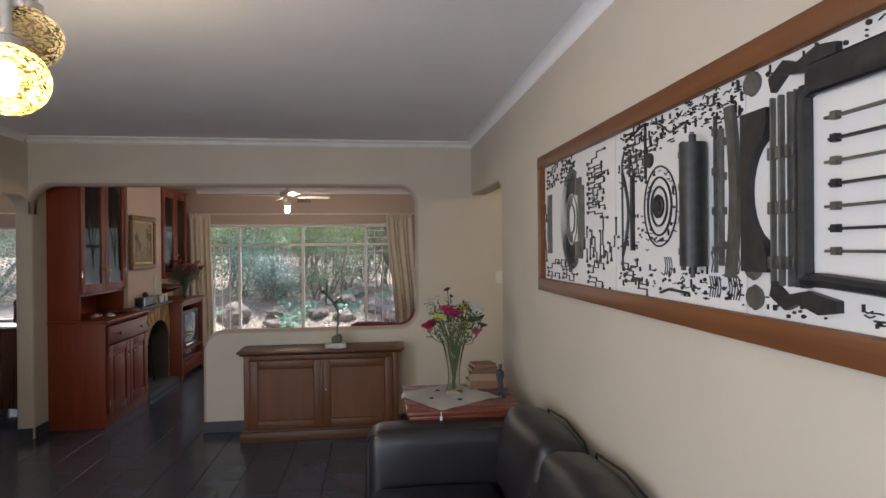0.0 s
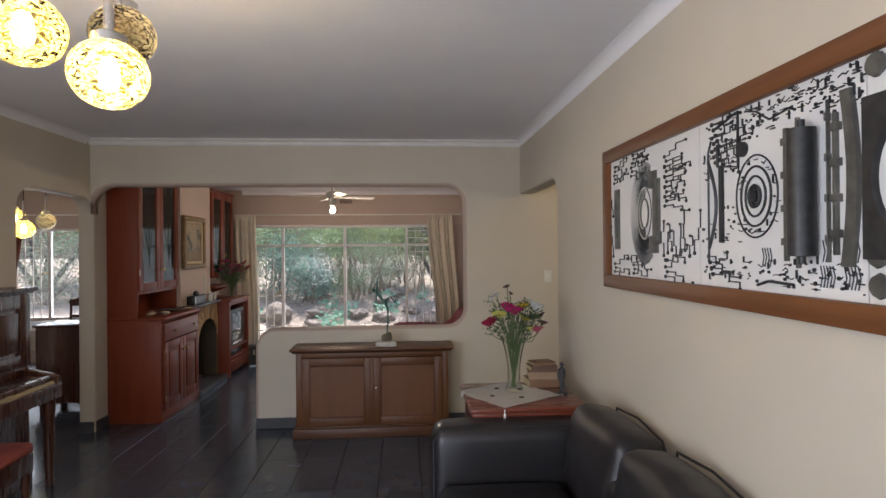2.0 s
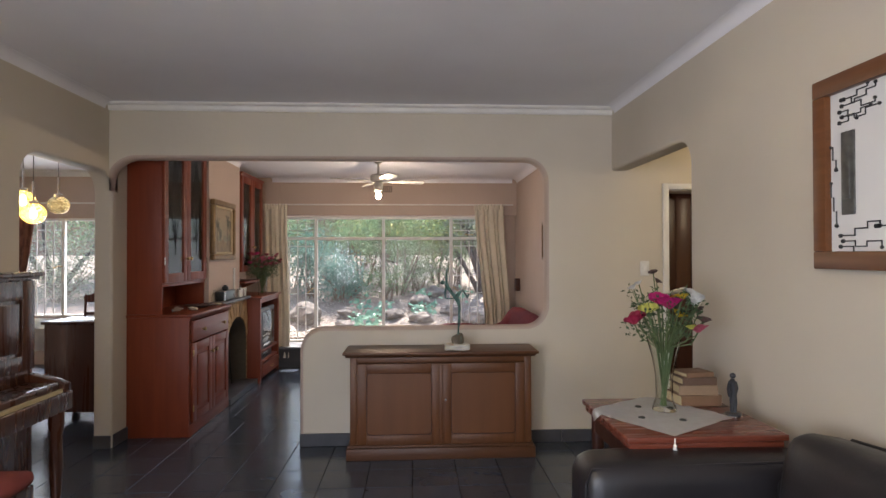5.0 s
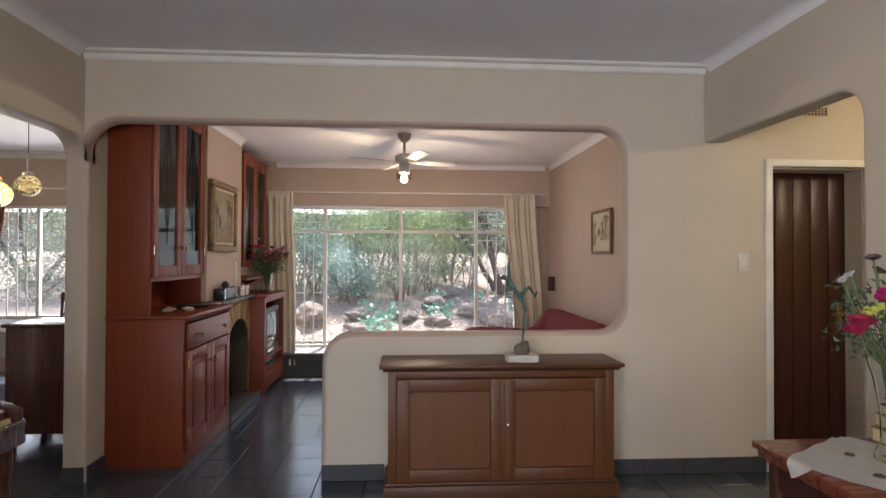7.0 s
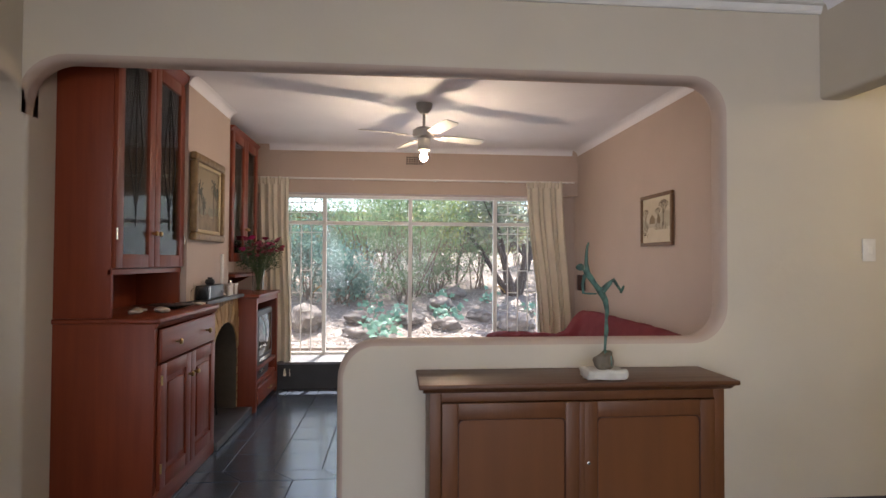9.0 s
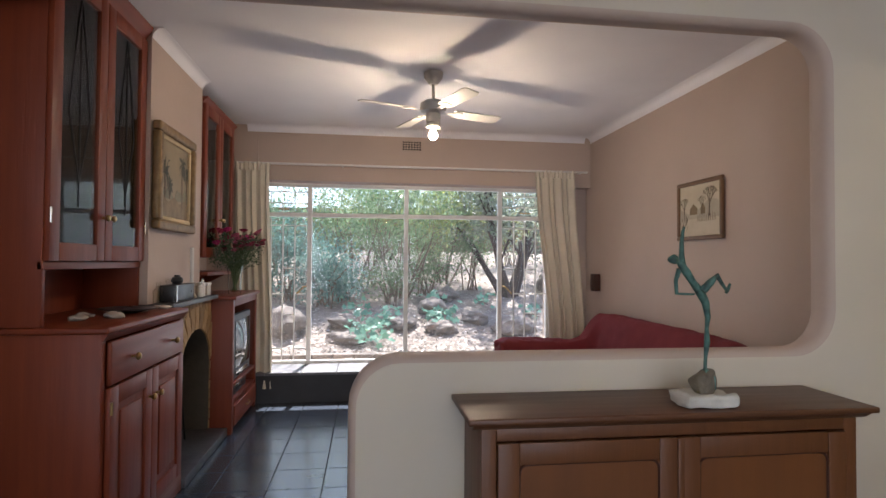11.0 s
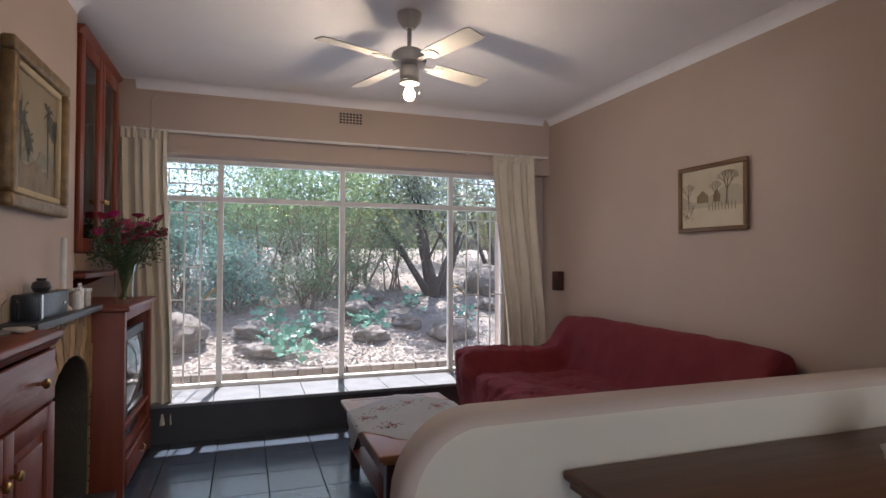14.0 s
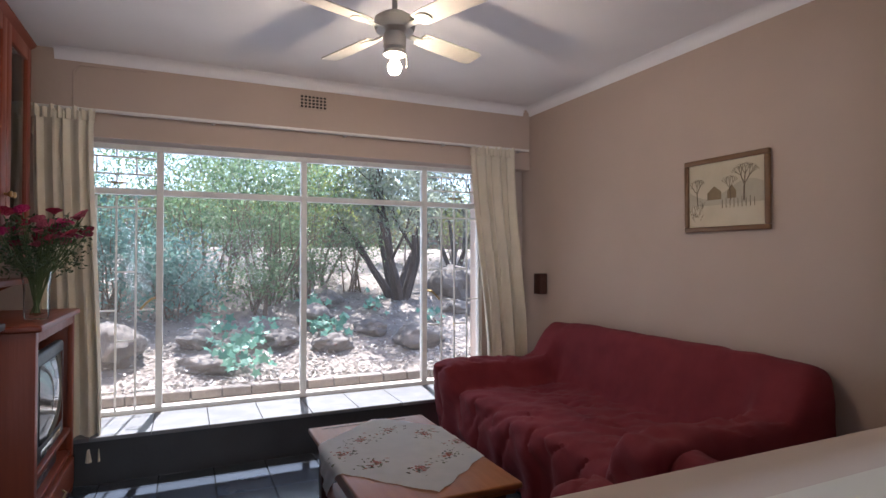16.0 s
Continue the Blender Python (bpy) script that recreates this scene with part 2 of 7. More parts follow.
def loft(layers, axis):
    def at(u, v, w):
        return {"x": (w, u, v), "y": (u, w, v), "z": (u, v, w)}[axis]
    bm = bmesh.new()
    rings = [[bm.verts.new(at(u, v, w)) for u, v in o] for w, o in layers]
    n = len(rings[0])
    for p, q in zip(rings, rings[1:]):
        for i in range(n):
            bm.faces.new((p[i], p[(i + 1) % n], q[(i + 1) % n], q[i]))
    bm.faces.new(rings[0][::-1])
    bm.faces.new(rings[-1])
    bmesh.ops.recalc_face_normals(bm, faces=bm.faces[:])
    return bm


divider = setting("wall_divider", rounded_wall(divider_outline, "y", 0, T, 0.042, 5), WALL_LIVING, "cream plastered dividing wall, rounded opening with pink reveal", "wall")
# the lounge's pink paint comes round the opening's reveal to the front edge
divider.data.materials.append(WALL_LOUNGE)
for face in divider.data.polygons:
    if face.center.y > 0.004 and face.center.x < 2.6:
        face.material_index = 1


# living room walls, with arches
REAR = -8.0


def left_outline(d):
    a0, a1, top, r = -0.97 - d, 0.045 + d, 2.15 + d, 0.17 + d
    return [(-5.1, 0), (a0, 0)] + arc(-0.8, 1.98, r, 180, 90) + arc(-0.125, 1.98, r, 90, 0) + [(a1, 0), (0.295, 0), (0.295, CEIL_A), (-5.1, CEIL_A)]


def right_outline(d):
    return [(REAR, 0), (-1.29 - d, 0)] + arc(-1.13, 2.015, 0.16 + d, 180, 90) + [(-0.002, 2.175 + d), (-0.002, CEIL_A), (REAR, CEIL_A)]


setting("wall_left", rounded_wall(left_outline, "x", XL - 0.14, XL, 0.02), WALL_LIVING, "cream plastered wall with an arched opening", "wall")
setting("wall_right", rounded_wall(right_outline, "x", XR, XR + 0.14, 0.02), WALL_LIVING, "cream plastered wall with an opening to the passage", "wall")
setting("ceiling_living", boxed(XL - 2.9, 5.2, REAR, T, CEIL_A, CEIL_A + 0.1), CEILING, "white painted board ceiling", "ceiling")
# window wall beside the viewer's start
side_window = [(REAR, 0), (-5.1, 0), (-5.1, 0.5), (-7.5, 0.5), (-7.5, 2.2), (-5.1, 2.2), (-5.1, CEIL_A), (REAR, CEIL_A)]
setting("wall_left_window", prism(side_window, "x", XL - 0.14, XL), WALL_LIVING, "cream plastered wall around a side window", "wall")
# unseen opening, made up so that the rear fill lamp shines in
rear_lamp_opening = [(XL - 0.14, 0), (-0.6, 0), (-0.6, 2.1), (1.6, 2.1), (1.6, 0), (5.2, 0), (5.2, CEIL_A), (XL - 0.14, CEIL_A)]
setting("wall_rear", prism(rear_lamp_opening, "y", REAR - 0.2, REAR), WALL_LIVING, "cream plastered rear wall", "wall")
setting("wall_passage", joined(boxed(5.2, 5.35, REAR, T, 0, CEIL_A), boxed(XR + 0.14, 5.2, -2.2, -2.06, 0, CEIL_A)), WALL_PASSAGE, "yellow painted passage wall", "wall")

# lounge
setting("wall_lounge_left", boxed(-1.63, -1.49, 0.295, 3.9, 0, CEIL_B), WALL_LOUNGE, "pink plastered alcove wall", "wall")
setting("wall_lounge_right", boxed(BX1, BX1 + 0.15, T, 3.9, 0, CEIL_B), WALL_LOUNGE, "pink plastered wall", "wall")
setting("ceiling_lounge", boxed(-1.63, BX1 + 0.15, T, 3.9, CEIL_B, CEIL_B + 0.17), CEILING, "white painted board ceiling", "ceiling")
window_wall = [(-1.49, 0), (BX1, 0), (BX1, 2.055), (1.93, 2.055), (1.93, LEDGE), (-1.04, LEDGE), (-1.04, 2.055), (-1.49, 2.055)]
setting("wall_lounge_back", prism(window_wall, "y", WIN - 0.03, 3.8), WALL_LOUNGE, "pink plastered window wall", "wall")
setting("lintel", boxed(-1.49, BX1, BACK, 3.8, 2.055, CEIL_B), WALL_LOUNGE, "pink plastered lintel over the window", "wall")
setting("wall_chimney_breast", boxed(-1.49, BX0, 1.215, 2.19, 1.03, CEIL_B), WALL_LOUNGE, "pink plastered chimney breast", "wall")


def cove(name, p, q, inward, z, size=0.085, paint=None):
    """A cove cornice along p-q below z."""
    d = Vector((q[0] - p[0], q[1] - p[1], 0))
    i = Vector((*inward, 0))
    prof = [(0, -size), (0.012, -size), (0.02, -size * 0.8), (size * 0.45, -size * 0.38), (size * 0.85, -0.02), (size, -0.012), (size, 0), (0, 0)]
    if paint:
        prof = [(0, -size), (size * 0.08, -size * 0.7), (size * 0.22, -size * 0.42), (size * 0.45, -size * 0.2), (size * 0.72, -size * 0.07), (size, -0.002), (size, 0), (0, 0)]
    bm = bmesh.new()
    rings = [[bm.verts.new(Vector((*e, z)) + i * u + Vector((0, 0, v))) for u, v in prof] for e in (p, q)]
    n = len(prof)
    for k in range(n):
        bm.faces.new((rings[0][k], rings[0][(k + 1) % n], rings[1][(k + 1) % n], rings[1][k]))
    bm.faces.new(rings[0][::-1])
    bm.faces.new(rings[1])
    bmesh.ops.recalc_face_normals(bm, faces=bm.faces[:])
    setting(name, bm, paint or WHITE_TRIM, "white plaster cove cornice", "cornice", smooth=bool(paint))


cove("trim_cornice_front", (XL, -0.001), (XR, -0.001), (0, -1), CEIL_A - 0.001, 0.06)
cove("trim_cornice_right", (XR - 0.001, REAR), (XR - 0.001, -0.06), (-1, 0), CEIL_A - 0.001, 0.06, CEILING)
cove("trim_cornice_left", (XL + 0.001, REAR), (XL + 0.001, -0.06), (1, 0), CEIL_A - 0.001, 0.06, CEILING)
cove("trim_cornice_lounge_right", (BX1 - 0.001, T), (BX1 - 0.001, BACK), (-1, 0), CEIL_B - 0.001, 0.065, CEILING)
cove("trim_cornice_lounge_back", (-1.1, BACK - 0.001), (BX1 - 0.066, BACK - 0.001), (0, -1), CEIL_B - 0.001, 0.065, CEILING)
cove("trim_cornice_lounge_left", (BX0 + 0.001, 1.215), (BX0 + 0.001, 2.19), (1, 0), CEIL_B - 0.001, 0.06, CEILING)

# dining room beyond the left arch
setting("wall_dining_back", joined(boxed(-5, -4.6, WIN - 0.03, 3.8, 0, CEIL_A), boxed(-1.95, -1.63, WIN - 0.03, 3.8, 0, CEIL_A), boxed(-4.6, -1.95, WIN - 0.03, 3.8, 0, 0.65), boxed(-4.6, -1.95, WIN - 0.03, 3.8, 2.02, CEIL_A)), WALL_LOUNGE, "pink plastered dining room wall around a window", "wall")
setting("wall_dining_left", boxed(-5.15, -5, REAR, 3.8, 0, CEIL_A), WALL_LOUNGE, "pink plastered dining room wall", "wall")
setting("wall_dining_near", boxed(-5, XL - 0.14, -2.2, -2.06, 0, CEIL_A), WALL_LOUNGE, "pink plastered dining room wall", "wall")
setting("ceiling_dining", boxed(-5.15, -1.63, T, 3.9, CEIL_A, CEIL_A + 0.1), CEILING, "white painted board ceiling", "ceiling")
cove("trim_cornice_dining", (-5, WIN - 0.031), (-1.63, WIN - 0.031), (0, -1), CEIL_A - 0.001)
setting("ground_slab", boxed(-5.15, 5.35, REAR - 0.2, 3.9, -0.2, -0.009), GROUT, "dark grout bed under the slate floor", "floor")


# ---------------------------------------------------------------- shared shapes
def panel_door(parent, name, axis, u0, u1, z0, z1, w, out, wood_m, label, knob=None, glazed=None, knob_m=None):
    """A framed door in the plane axis = w, facing out (+1 or -1); a raised panel or a glass pane inside."""
    th, st = 0.022, min(0.075, (u1 - u0) * 0.2)
    lo, hi = sorted((w, w + out * th))
    def bx(a0, a1, c0, c1, d0, d1, bev=0.003):
        d0, d1 = sorted((d0, d1))
        return boxed(d0, d1, a0, a1, c0, c1, bev, 2) if axis == "x" else boxed(a0, a1, d0, d1, c0, c1, bev, 2)
    door = part(name, joined(bx(u0, u0 + st, z0, z1, lo, hi), bx(u1 - st, u1, z0, z1, lo, hi), bx(u0 + st, u1 - st, z0, z0 + st, lo, hi), bx(u0 + st, u1 - st, z1 - st, z1, lo, hi)), wood_m, parent, label)
    if glazed:
        pane = part("pane", bx(u0 + st, u1 - st, z0 + st, z1 - st, w + out * 0.008, w + out * 0.012, 0), glazed, door, "clear leaded glass")
        pane.visible_shadow = False
    else:
        part("panel", joined(bx(u0 + st, u1 - st, z0 + st, z1 - st, w + out * 0.002, w + out * 0.01, 0), bx(u0 + st + 0.035, u1 - st - 0.035, z0 + st + 0.035, z1 - st - 0.035, w + out * 0.002, w + out * 0.019, 0.006)), wood_m, door)
    if knob:
        ku, kz = knob
        c = (w + out * th, ku, kz) if axis == "x" else (ku, w + out * th, kz)
        k = lathe([(0.006, 0), (0.006, 0.014), (0.014, 0.02), (0.016, 0.028), (0.011, 0.034), (0, 0.036)], 14)
        turn = pose(*c, 0, 90 * out, 0) if axis == "x" else pose(*c, -90 * out, 0, 0)
        part("knob", moved(k, turn), knob_m or BRASS, door, "small turned brass knob")
    return door


BRASS = material("aged_brass", (0.45, 0.30, 0.12), 0.35, 1.0, scale=40)
CHROME = material("brushed_chrome", (0.62, 0.60, 0.56), 0.25, 1.0, scale=60)
IRON = material("black_iron", (0.02, 0.02, 0.022), 0.5, 0.6, scale=40)
LEADED = glass("leaded_cabinet_glass", (0.86, 0.86, 0.84), 0.03, 1.4)
CLEAR = glass("clear_vessel_glass", (0.96, 0.97, 0.96), 0.0, 1.07)
BLACK_PLASTIC = material("black_plastic", (0.015, 0.015, 0.017), 0.35, scale=30)
PORCELAIN = material("white_porcelain", (0.72, 0.70, 0.66), 0.25, scale=20)
PAPER = material("aged_paper", (0.55, 0.45, 0.26), 0.85, dark=(0.42, 0.33, 0.18), scale=60, stretch=(1, 1, 12))
BARK = material("dark_bark", (0.075, 0.055, 0.045), 0.9, dark=(0.03, 0.022, 0.018), scale=14, stretch=(1, 1, 0.25), bump=0.006, bump_scale=30)
LACE = material("white_lace_cotton", (0.80, 0.79, 0.76), 0.9, dark=(0.72, 0.70, 0.66), scale=30, bump=0.001, bump_scale=400)


# ---------------------------------------------------------------- brown cabinet by the dividing wall
def brown_cabinet():
    c = thing("low_cabinet", "brown wooden two-door cabinet standing against the low wall", "cabinet")
    x0, x1, y0, y1 = 0.405, 1.745, -0.31, -0.005
    part("carcass", joined(boxed(x0, x0 + 0.03, y0 + 0.02, y1, 0.1, 0.748, 0.003), boxed(x1 - 0.03, x1, y0 + 0.02, y1, 0.1, 0.748, 0.003), boxed(x0 + 0.03, x1 - 0.03, y1 - 0.01, y1, 0.1, 0.748), boxed(x0 + 0.03, x1 - 0.03, y0 + 0.02, y1 - 0.01, 0.1, 0.13)), BROWN_WOOD, c)
    part("face_frame", joined(boxed(x0, x0 + 0.05, y0 - 0.002, y0 + 0.02, 0.1, 0.748, 0.003), boxed(x1 - 0.05, x1, y0 - 0.002, y0 + 0.02, 0.1, 0.748, 0.003), boxed(x0 + 0.05, x1 - 0.05, y0 - 0.002, y0 + 0.02, 0.703, 0.748, 0.003)), BROWN_WOOD, c)
    part("moulding", prism([(y0 - 0.004, 0.743), (y0 - 0.012, 0.748), (y0 - 0.03, 0.76), (y0 - 0.034, 0.766), (y1, 0.766), (y1, 0.743)], "x", x0 - 0.03, x1 + 0.03), BROWN_WOOD_X, c)
    part("top", boxed(x0 - 0.05, x1 + 0.05, y0 - 0.05, y1, 0.766, 0.788, 0.007, 3), BROWN_WOOD_X, c, "worn brown wooden top board")
    part("plinth", joined(boxed(x0 - 0.025, x1 + 0.025, y0 - 0.03, y1, 0.0, 0.085, 0.004), boxed(x0 - 0.015, x1 + 0.015, y0 - 0.02, y1, 0.085, 0.105, 0.008, 3)), BROWN_WOOD_X, c)
    mid = (x0 + x1) / 2
    panel_door_flat(c, x0 + 0.052, mid - 0.002, 0.108, 0.70, y0 + 0.004)
    d2 = panel_door_flat(c, mid + 0.002, x1 - 0.052, 0.108, 0.70, y0 + 0.004)
    part("keyhole", moved(lathe([(0.008, 0), (0.008, 0.003), (0.004, 0.004), (0, 0.004)], 12), pose(mid + 0.032, y0 - 0.018, 0.43, 90, 0, 0)), CHROME, d2, "pale metal keyhole plate")
    part("astragal", boxed(mid - 0.012, mid + 0.012, y0 - 0.026, y0 - 0.016, 0.108, 0.70, 0.004), BROWN_WOOD, d2)


def panel_door_flat(parent, x0, x1, z0, z1, y):
    st = 0.07
    door = part("door", joined(*[boxed(a, b, y - 0.022, y, c, d, 0.004) for a, b, c, d in ((x0, x0 + st, z0, z1), (x1 - st, x1, z0, z1), (x0 + st, x1 - st, z0, z0 + st), (x0 + st, x1 - st, z1 - st, z1))]), BROWN_WOOD, parent)
    r = 0.03
    a, b, c, d = x0 + st, x1 - st, z0 + st, z1 - st
    part("panel", boxed(a, b, y - 0.014, y - 0.002, c, d), BROWN_PANEL, door, "plain veneered inset panel")
    rim_o = arc(b - r, d - r, r, 0, 90, 4) + arc(a + r, d - r, r, 90, 180, 4) + arc(a + r, c + r, r, 180, 270, 4) + arc(b - r, c + r, r, 270, 360, 4)
    part("bead", tube([(u, y - 0.015, v) for u, v in rim_o + rim_o[:1]], 0.0045, 6), DARK_WOOD, door)
    return door


BROWN_PANEL = wood("brown_veneer", (0.155, 0.058, 0.019), (0.095, 0.034, 0.012), 0.42, "z", fine=12)
brown_cabinet()


# ---------------------------------------------------------------- bronze dancer on the cabinet
VERDIGRIS = material("verdigris_bronze", (0.09, 0.20, 0.165), 0.6, 0.3, dark=(0.02, 0.03, 0.028), scale=30, mix=0.9, detail=3, bump=0.002, bump_scale=140)
ROCK = material("rough_brown_stone", (0.17, 0.14, 0.10), 0.9, dark=(0.07, 0.06, 0.045), scale=25, bump=0.006, bump_scale=60)
PALE_STONE = material("pale_stone_block", (0.58, 0.56, 0.50), 0.9, dark=(0.35, 0.32, 0.27), scale=14, bump=0.004, bump_scale=50)


def statue():
    bms = []
    slab = boxed(1.09, 1.275, -0.335, -0.2, 0.831, 0.875, 0.012, 2)
    bmesh.ops.subdivide_edges(slab, edges=slab.edges[:], cuts=3, use_grid_fill=True)
    jiggle(slab, 0.012, 22)
    for v in slab.verts:
        v.co.z = max(v.co.z, 0.831)
    stone = bmesh.new()
    bmesh.ops.create_icosphere(stone, subdivisions=3, radius=0.05, matrix=pose(1.19, -0.265, 0.905) @ Matrix.Diagonal((0.95, 0.8, 1.05, 1)))
    jiggle(stone, 0.016, 24, 3)
    y = -0.265
    body = [((1.192, y, 0.93), 0.007), ((1.196, y, 1.0), 0.0075), ((1.203, y, 1.05), 0.012), ((1.2, y, 1.10), 0.009), ((1.204, y, 1.14), 0.011), ((1.196, y, 1.19), 0.016), ((1.176, y, 1.23), 0.02), ((1.15, y, 1.262), 0.014), ((1.125, y, 1.3), 0.019), ((1.108, y, 1.322), 0.017), ((1.098, y, 1.335), 0.008)]
    fig = [tube([p for p, r in body], [r * 0.8 for p, r in body], 10)]
    fig.append(tube([(1.18, y - 0.01, 1.235), (1.205, y - 0.02, 1.268), (1.228, y - 0.02, 1.287), (1.244, y - 0.02, 1.262), (1.262, y - 0.02, 1.236)], [0.016, 0.012, 0.009, 0.008, 0.005], 8))
    fig.append(tube([(1.258, y - 0.02, 1.228), (1.267, y - 0.02, 1.242), (1.275, y - 0.02, 1.262)], [0.005, 0.007, 0.004], 8))
    fig.append(tube([(1.115, y, 1.32), (1.108, y, 1.36), (1.106, y, 1.41), (1.112, y, 1.445), (1.119, y, 1.462)], [0.011, 0.009, 0.007, 0.005, 0.003], 8))
    fig.append(tube([(1.104, y + 0.01, 1.31), (1.098, y + 0.02, 1.27), (1.1, y + 0.02, 1.225), (1.13, y + 0.015, 1.222), (1.16, y + 0.01, 1.222)], [0.009, 0.007, 0.006, 0.005, 0.003], 8))
    head = bmesh.new()
    bmesh.ops.create_uvsphere(head, u_segments=12, v_segments=8, radius=0.017, matrix=pose(1.079, y, 1.345) @ Matrix.Diagonal((1.2, 0.85, 1, 1)))
    fig.append(head)
    fig += [tube([(1.192, y, 0.96), (1.2 + 0.02 * math.cos(a), y + 0.03 * math.sin(a), 0.93), (1.19 + 0.035 * math.cos(a), y + 0.04 * math.sin(a), 0.89)], [0.005, 0.004, 0.002], 6) for a in (0.4, 2.2, 4.1, 5.4)]
    metal = joined(*fig)
    jiggle(metal, 0.004, 60, 5)
    for f in slab.faces:
        f.material_index = 2
    for f in stone.faces:
        f.material_index = 1
    whole = moved(joined(slab, stone, metal), pose(0.01, 0, -0.02) @ Matrix.Diagonal((1, 1, 0.975, 1)))
    ob = finish(whole, "statuette", [VERDIGRIS, ROCK, PALE_STONE], True)
    tagged(ob, "green bronze dancing figure on a rough stone, on the cabinet", "statue")


statue()


# ---------------------------------------------------------------- framed display of small machine parts
BOARD = material("white_display_board", (0.66, 0.65, 0.63), 0.7, dark=(0.60, 0.59, 0.57), scale=3, bump=0.0004)
PART_BLACK = material("blackened_steel_parts", (0.02, 0.02, 0.021), 0.45, 0.3, dark=(0.05, 0.05, 0.05), scale=30)
PART_GREY = material("worn_grey_metal_parts", (0.16, 0.155, 0.14), 0.45, 0.6, dark=(0.05, 0.05, 0.048), scale=18)


def mural():
    m = thing("framed_display", "white board of black machine parts in a brown wooden frame", "wall art", at=Matrix.Translation((0, -0.362, 0.05)) @ Matrix.Diagonal((1, 0.951, 0.953, 1)))
    xf = XR - 0.002
    y1, y0, z0, z1, w = -2.085, -4.72, 1.458, 2.216, 0.07
    part("frame_rail", boxed(xf - 0.04, xf, y0, y1, z1 - w, z1, 0.006), FRAME_WOOD, m)
    part("frame_rail", boxed(xf - 0.04, xf, y0, y1, z0, z0 + w, 0.006), FRAME_WOOD, m)
    part("frame_rail", boxed(xf - 0.0395, xf, y1 - w, y1 - 0.001, z0 + w, z1 - w, 0.004), FRAME_WOOD, m)
    part("frame_rail", boxed(xf - 0.0395, xf, y0 + 0.001, y0 + w, z0 + w, z1 - w, 0.004), FRAME_WOOD, m)
    U, V = y1 - w, z0 + w            # inner corner; u runs away along the wall, v up
    H = z1 - z0 - 2 * w
    for a, b in ((0.0, 0.933), (0.937, 1.727), (1.731, y1 - y0 - 2 * w)):
        part("board", boxed(xf - 0.014, xf - 0.002, U - b, U - a, V, V + H), BOARD, m)
    xs = xf - 0.014
    rng = random.Random(4)
    steps = ((0, 0), (0.55, 0.55), (0.8365, 0.935), (1.19, 1.283), (1.435, 1.545), (1.63, 1.729), (1.8, 1.827), (1.925, 1.915), (1.99, 1.945), (2.5, 2.455))

    def along(u):
        """Spreads the pieces over the three boards."""
        return float(np.interp(u, [a for a, _ in steps], [b for _, b in steps]))

    def flat(u0, u1, v0, v1, d=0.008, bev=0.0):
        return boxed(xs - d, xs + 0.001, U - along(u1), U - along(u0), V + v0, V + v1, bev)

    def wire(pts, r=0.003):
        return tube([(xs - r, U - along(u), V + v) for u, v in pts], r, 5)

    def disc(u, v, r, d=0.006, n=14):
        return moved(lathe([(r, 0), (r, d), (0, d)], n), pose(xs, U - along(u), V + v, 0, -90, 0))

    def ring(u, v, r, t=0.003, squash=1.0, n=36):
        return wire([(u + r * squash * math.cos(2 * math.pi * i / n), v + r * math.sin(2 * math.pi * i / n)) for i in range(n + 1)], t)

    def crank(u, v, length, up, t=0.003):
        """A stepped wire lever, with an eye at one end."""
        pts, x, y, s = [(u, v)], u, v, 1
        for k in range(rng.randint(4, 6)):
            if k % 2 == 0:
                d = length * rng.uniform(0.18, 0.34)
                x, y = (x, y + d) if up else (x + d, y)
            else:
                d = rng.choice((-1, 1)) * length * rng.uniform(0.06, 0.13)
                x, y = (x + d, y) if up else (x, y + d)
            pts.append((x, y))
        b = wire(pts, t)
        return joined(b, disc(u, v, 0.008), disc(pts[-1][0], pts[-1][1], 0.006))

    # first board: fan of type bars between plates, rows of stepped levers
    fan = []
    for i in range(58):
        a = radians(62 + 236 * i / 57)
        c, s = math.cos(a), math.sin(a)
        fan.append(wire([(0.43 + 0.085 * c, 0.31 + 0.125 * s), (0.43 + 0.12 * c, 0.31 + 0.18 * s), (0.43 + 0.165 * math.cos(a + 0.07), 0.31 + 0.245 * math.sin(a + 0.07))], 0.0016))
    part("lever_fan", joined(*fan), PART_BLACK, m, "fan of thin curved black levers")
    inner = []
    for k in range(30):
        a = radians(70 + 220 * k / 29)
        inner.append(wire([(0.42 + 0.05 * math.cos(a), 0.31 + 0.075 * math.sin(a)), (0.42 + 0.068 * math.cos(a), 0.31 + 0.115 * math.sin(a))], 0.0018))
    part("segment", joined(ring(0.435, 0.31, 0.07, 0.004, 0.62), ring(0.435, 0.31, 0.118, 0.0025, 0.6), *inner), PART_GREY, m, "grey slotted metal half ring")
    part("plate", joined(flat(0.06, 0.125, 0.14, 0.46, 0.008, 0.004), flat(0.075, 0.11, 0.2, 0.4, 0.014, 0.003)), PART_GREY, m)
    part("plate", joined(flat(0.5, 0.57, 0.12, 0.2, 0.012, 0.003), flat(0.5, 0.56, 0.42, 0.5, 0.012, 0.003), flat(0.53, 0.585, 0.16, 0.46, 0.01, 0.003)), PART_GREY, m)
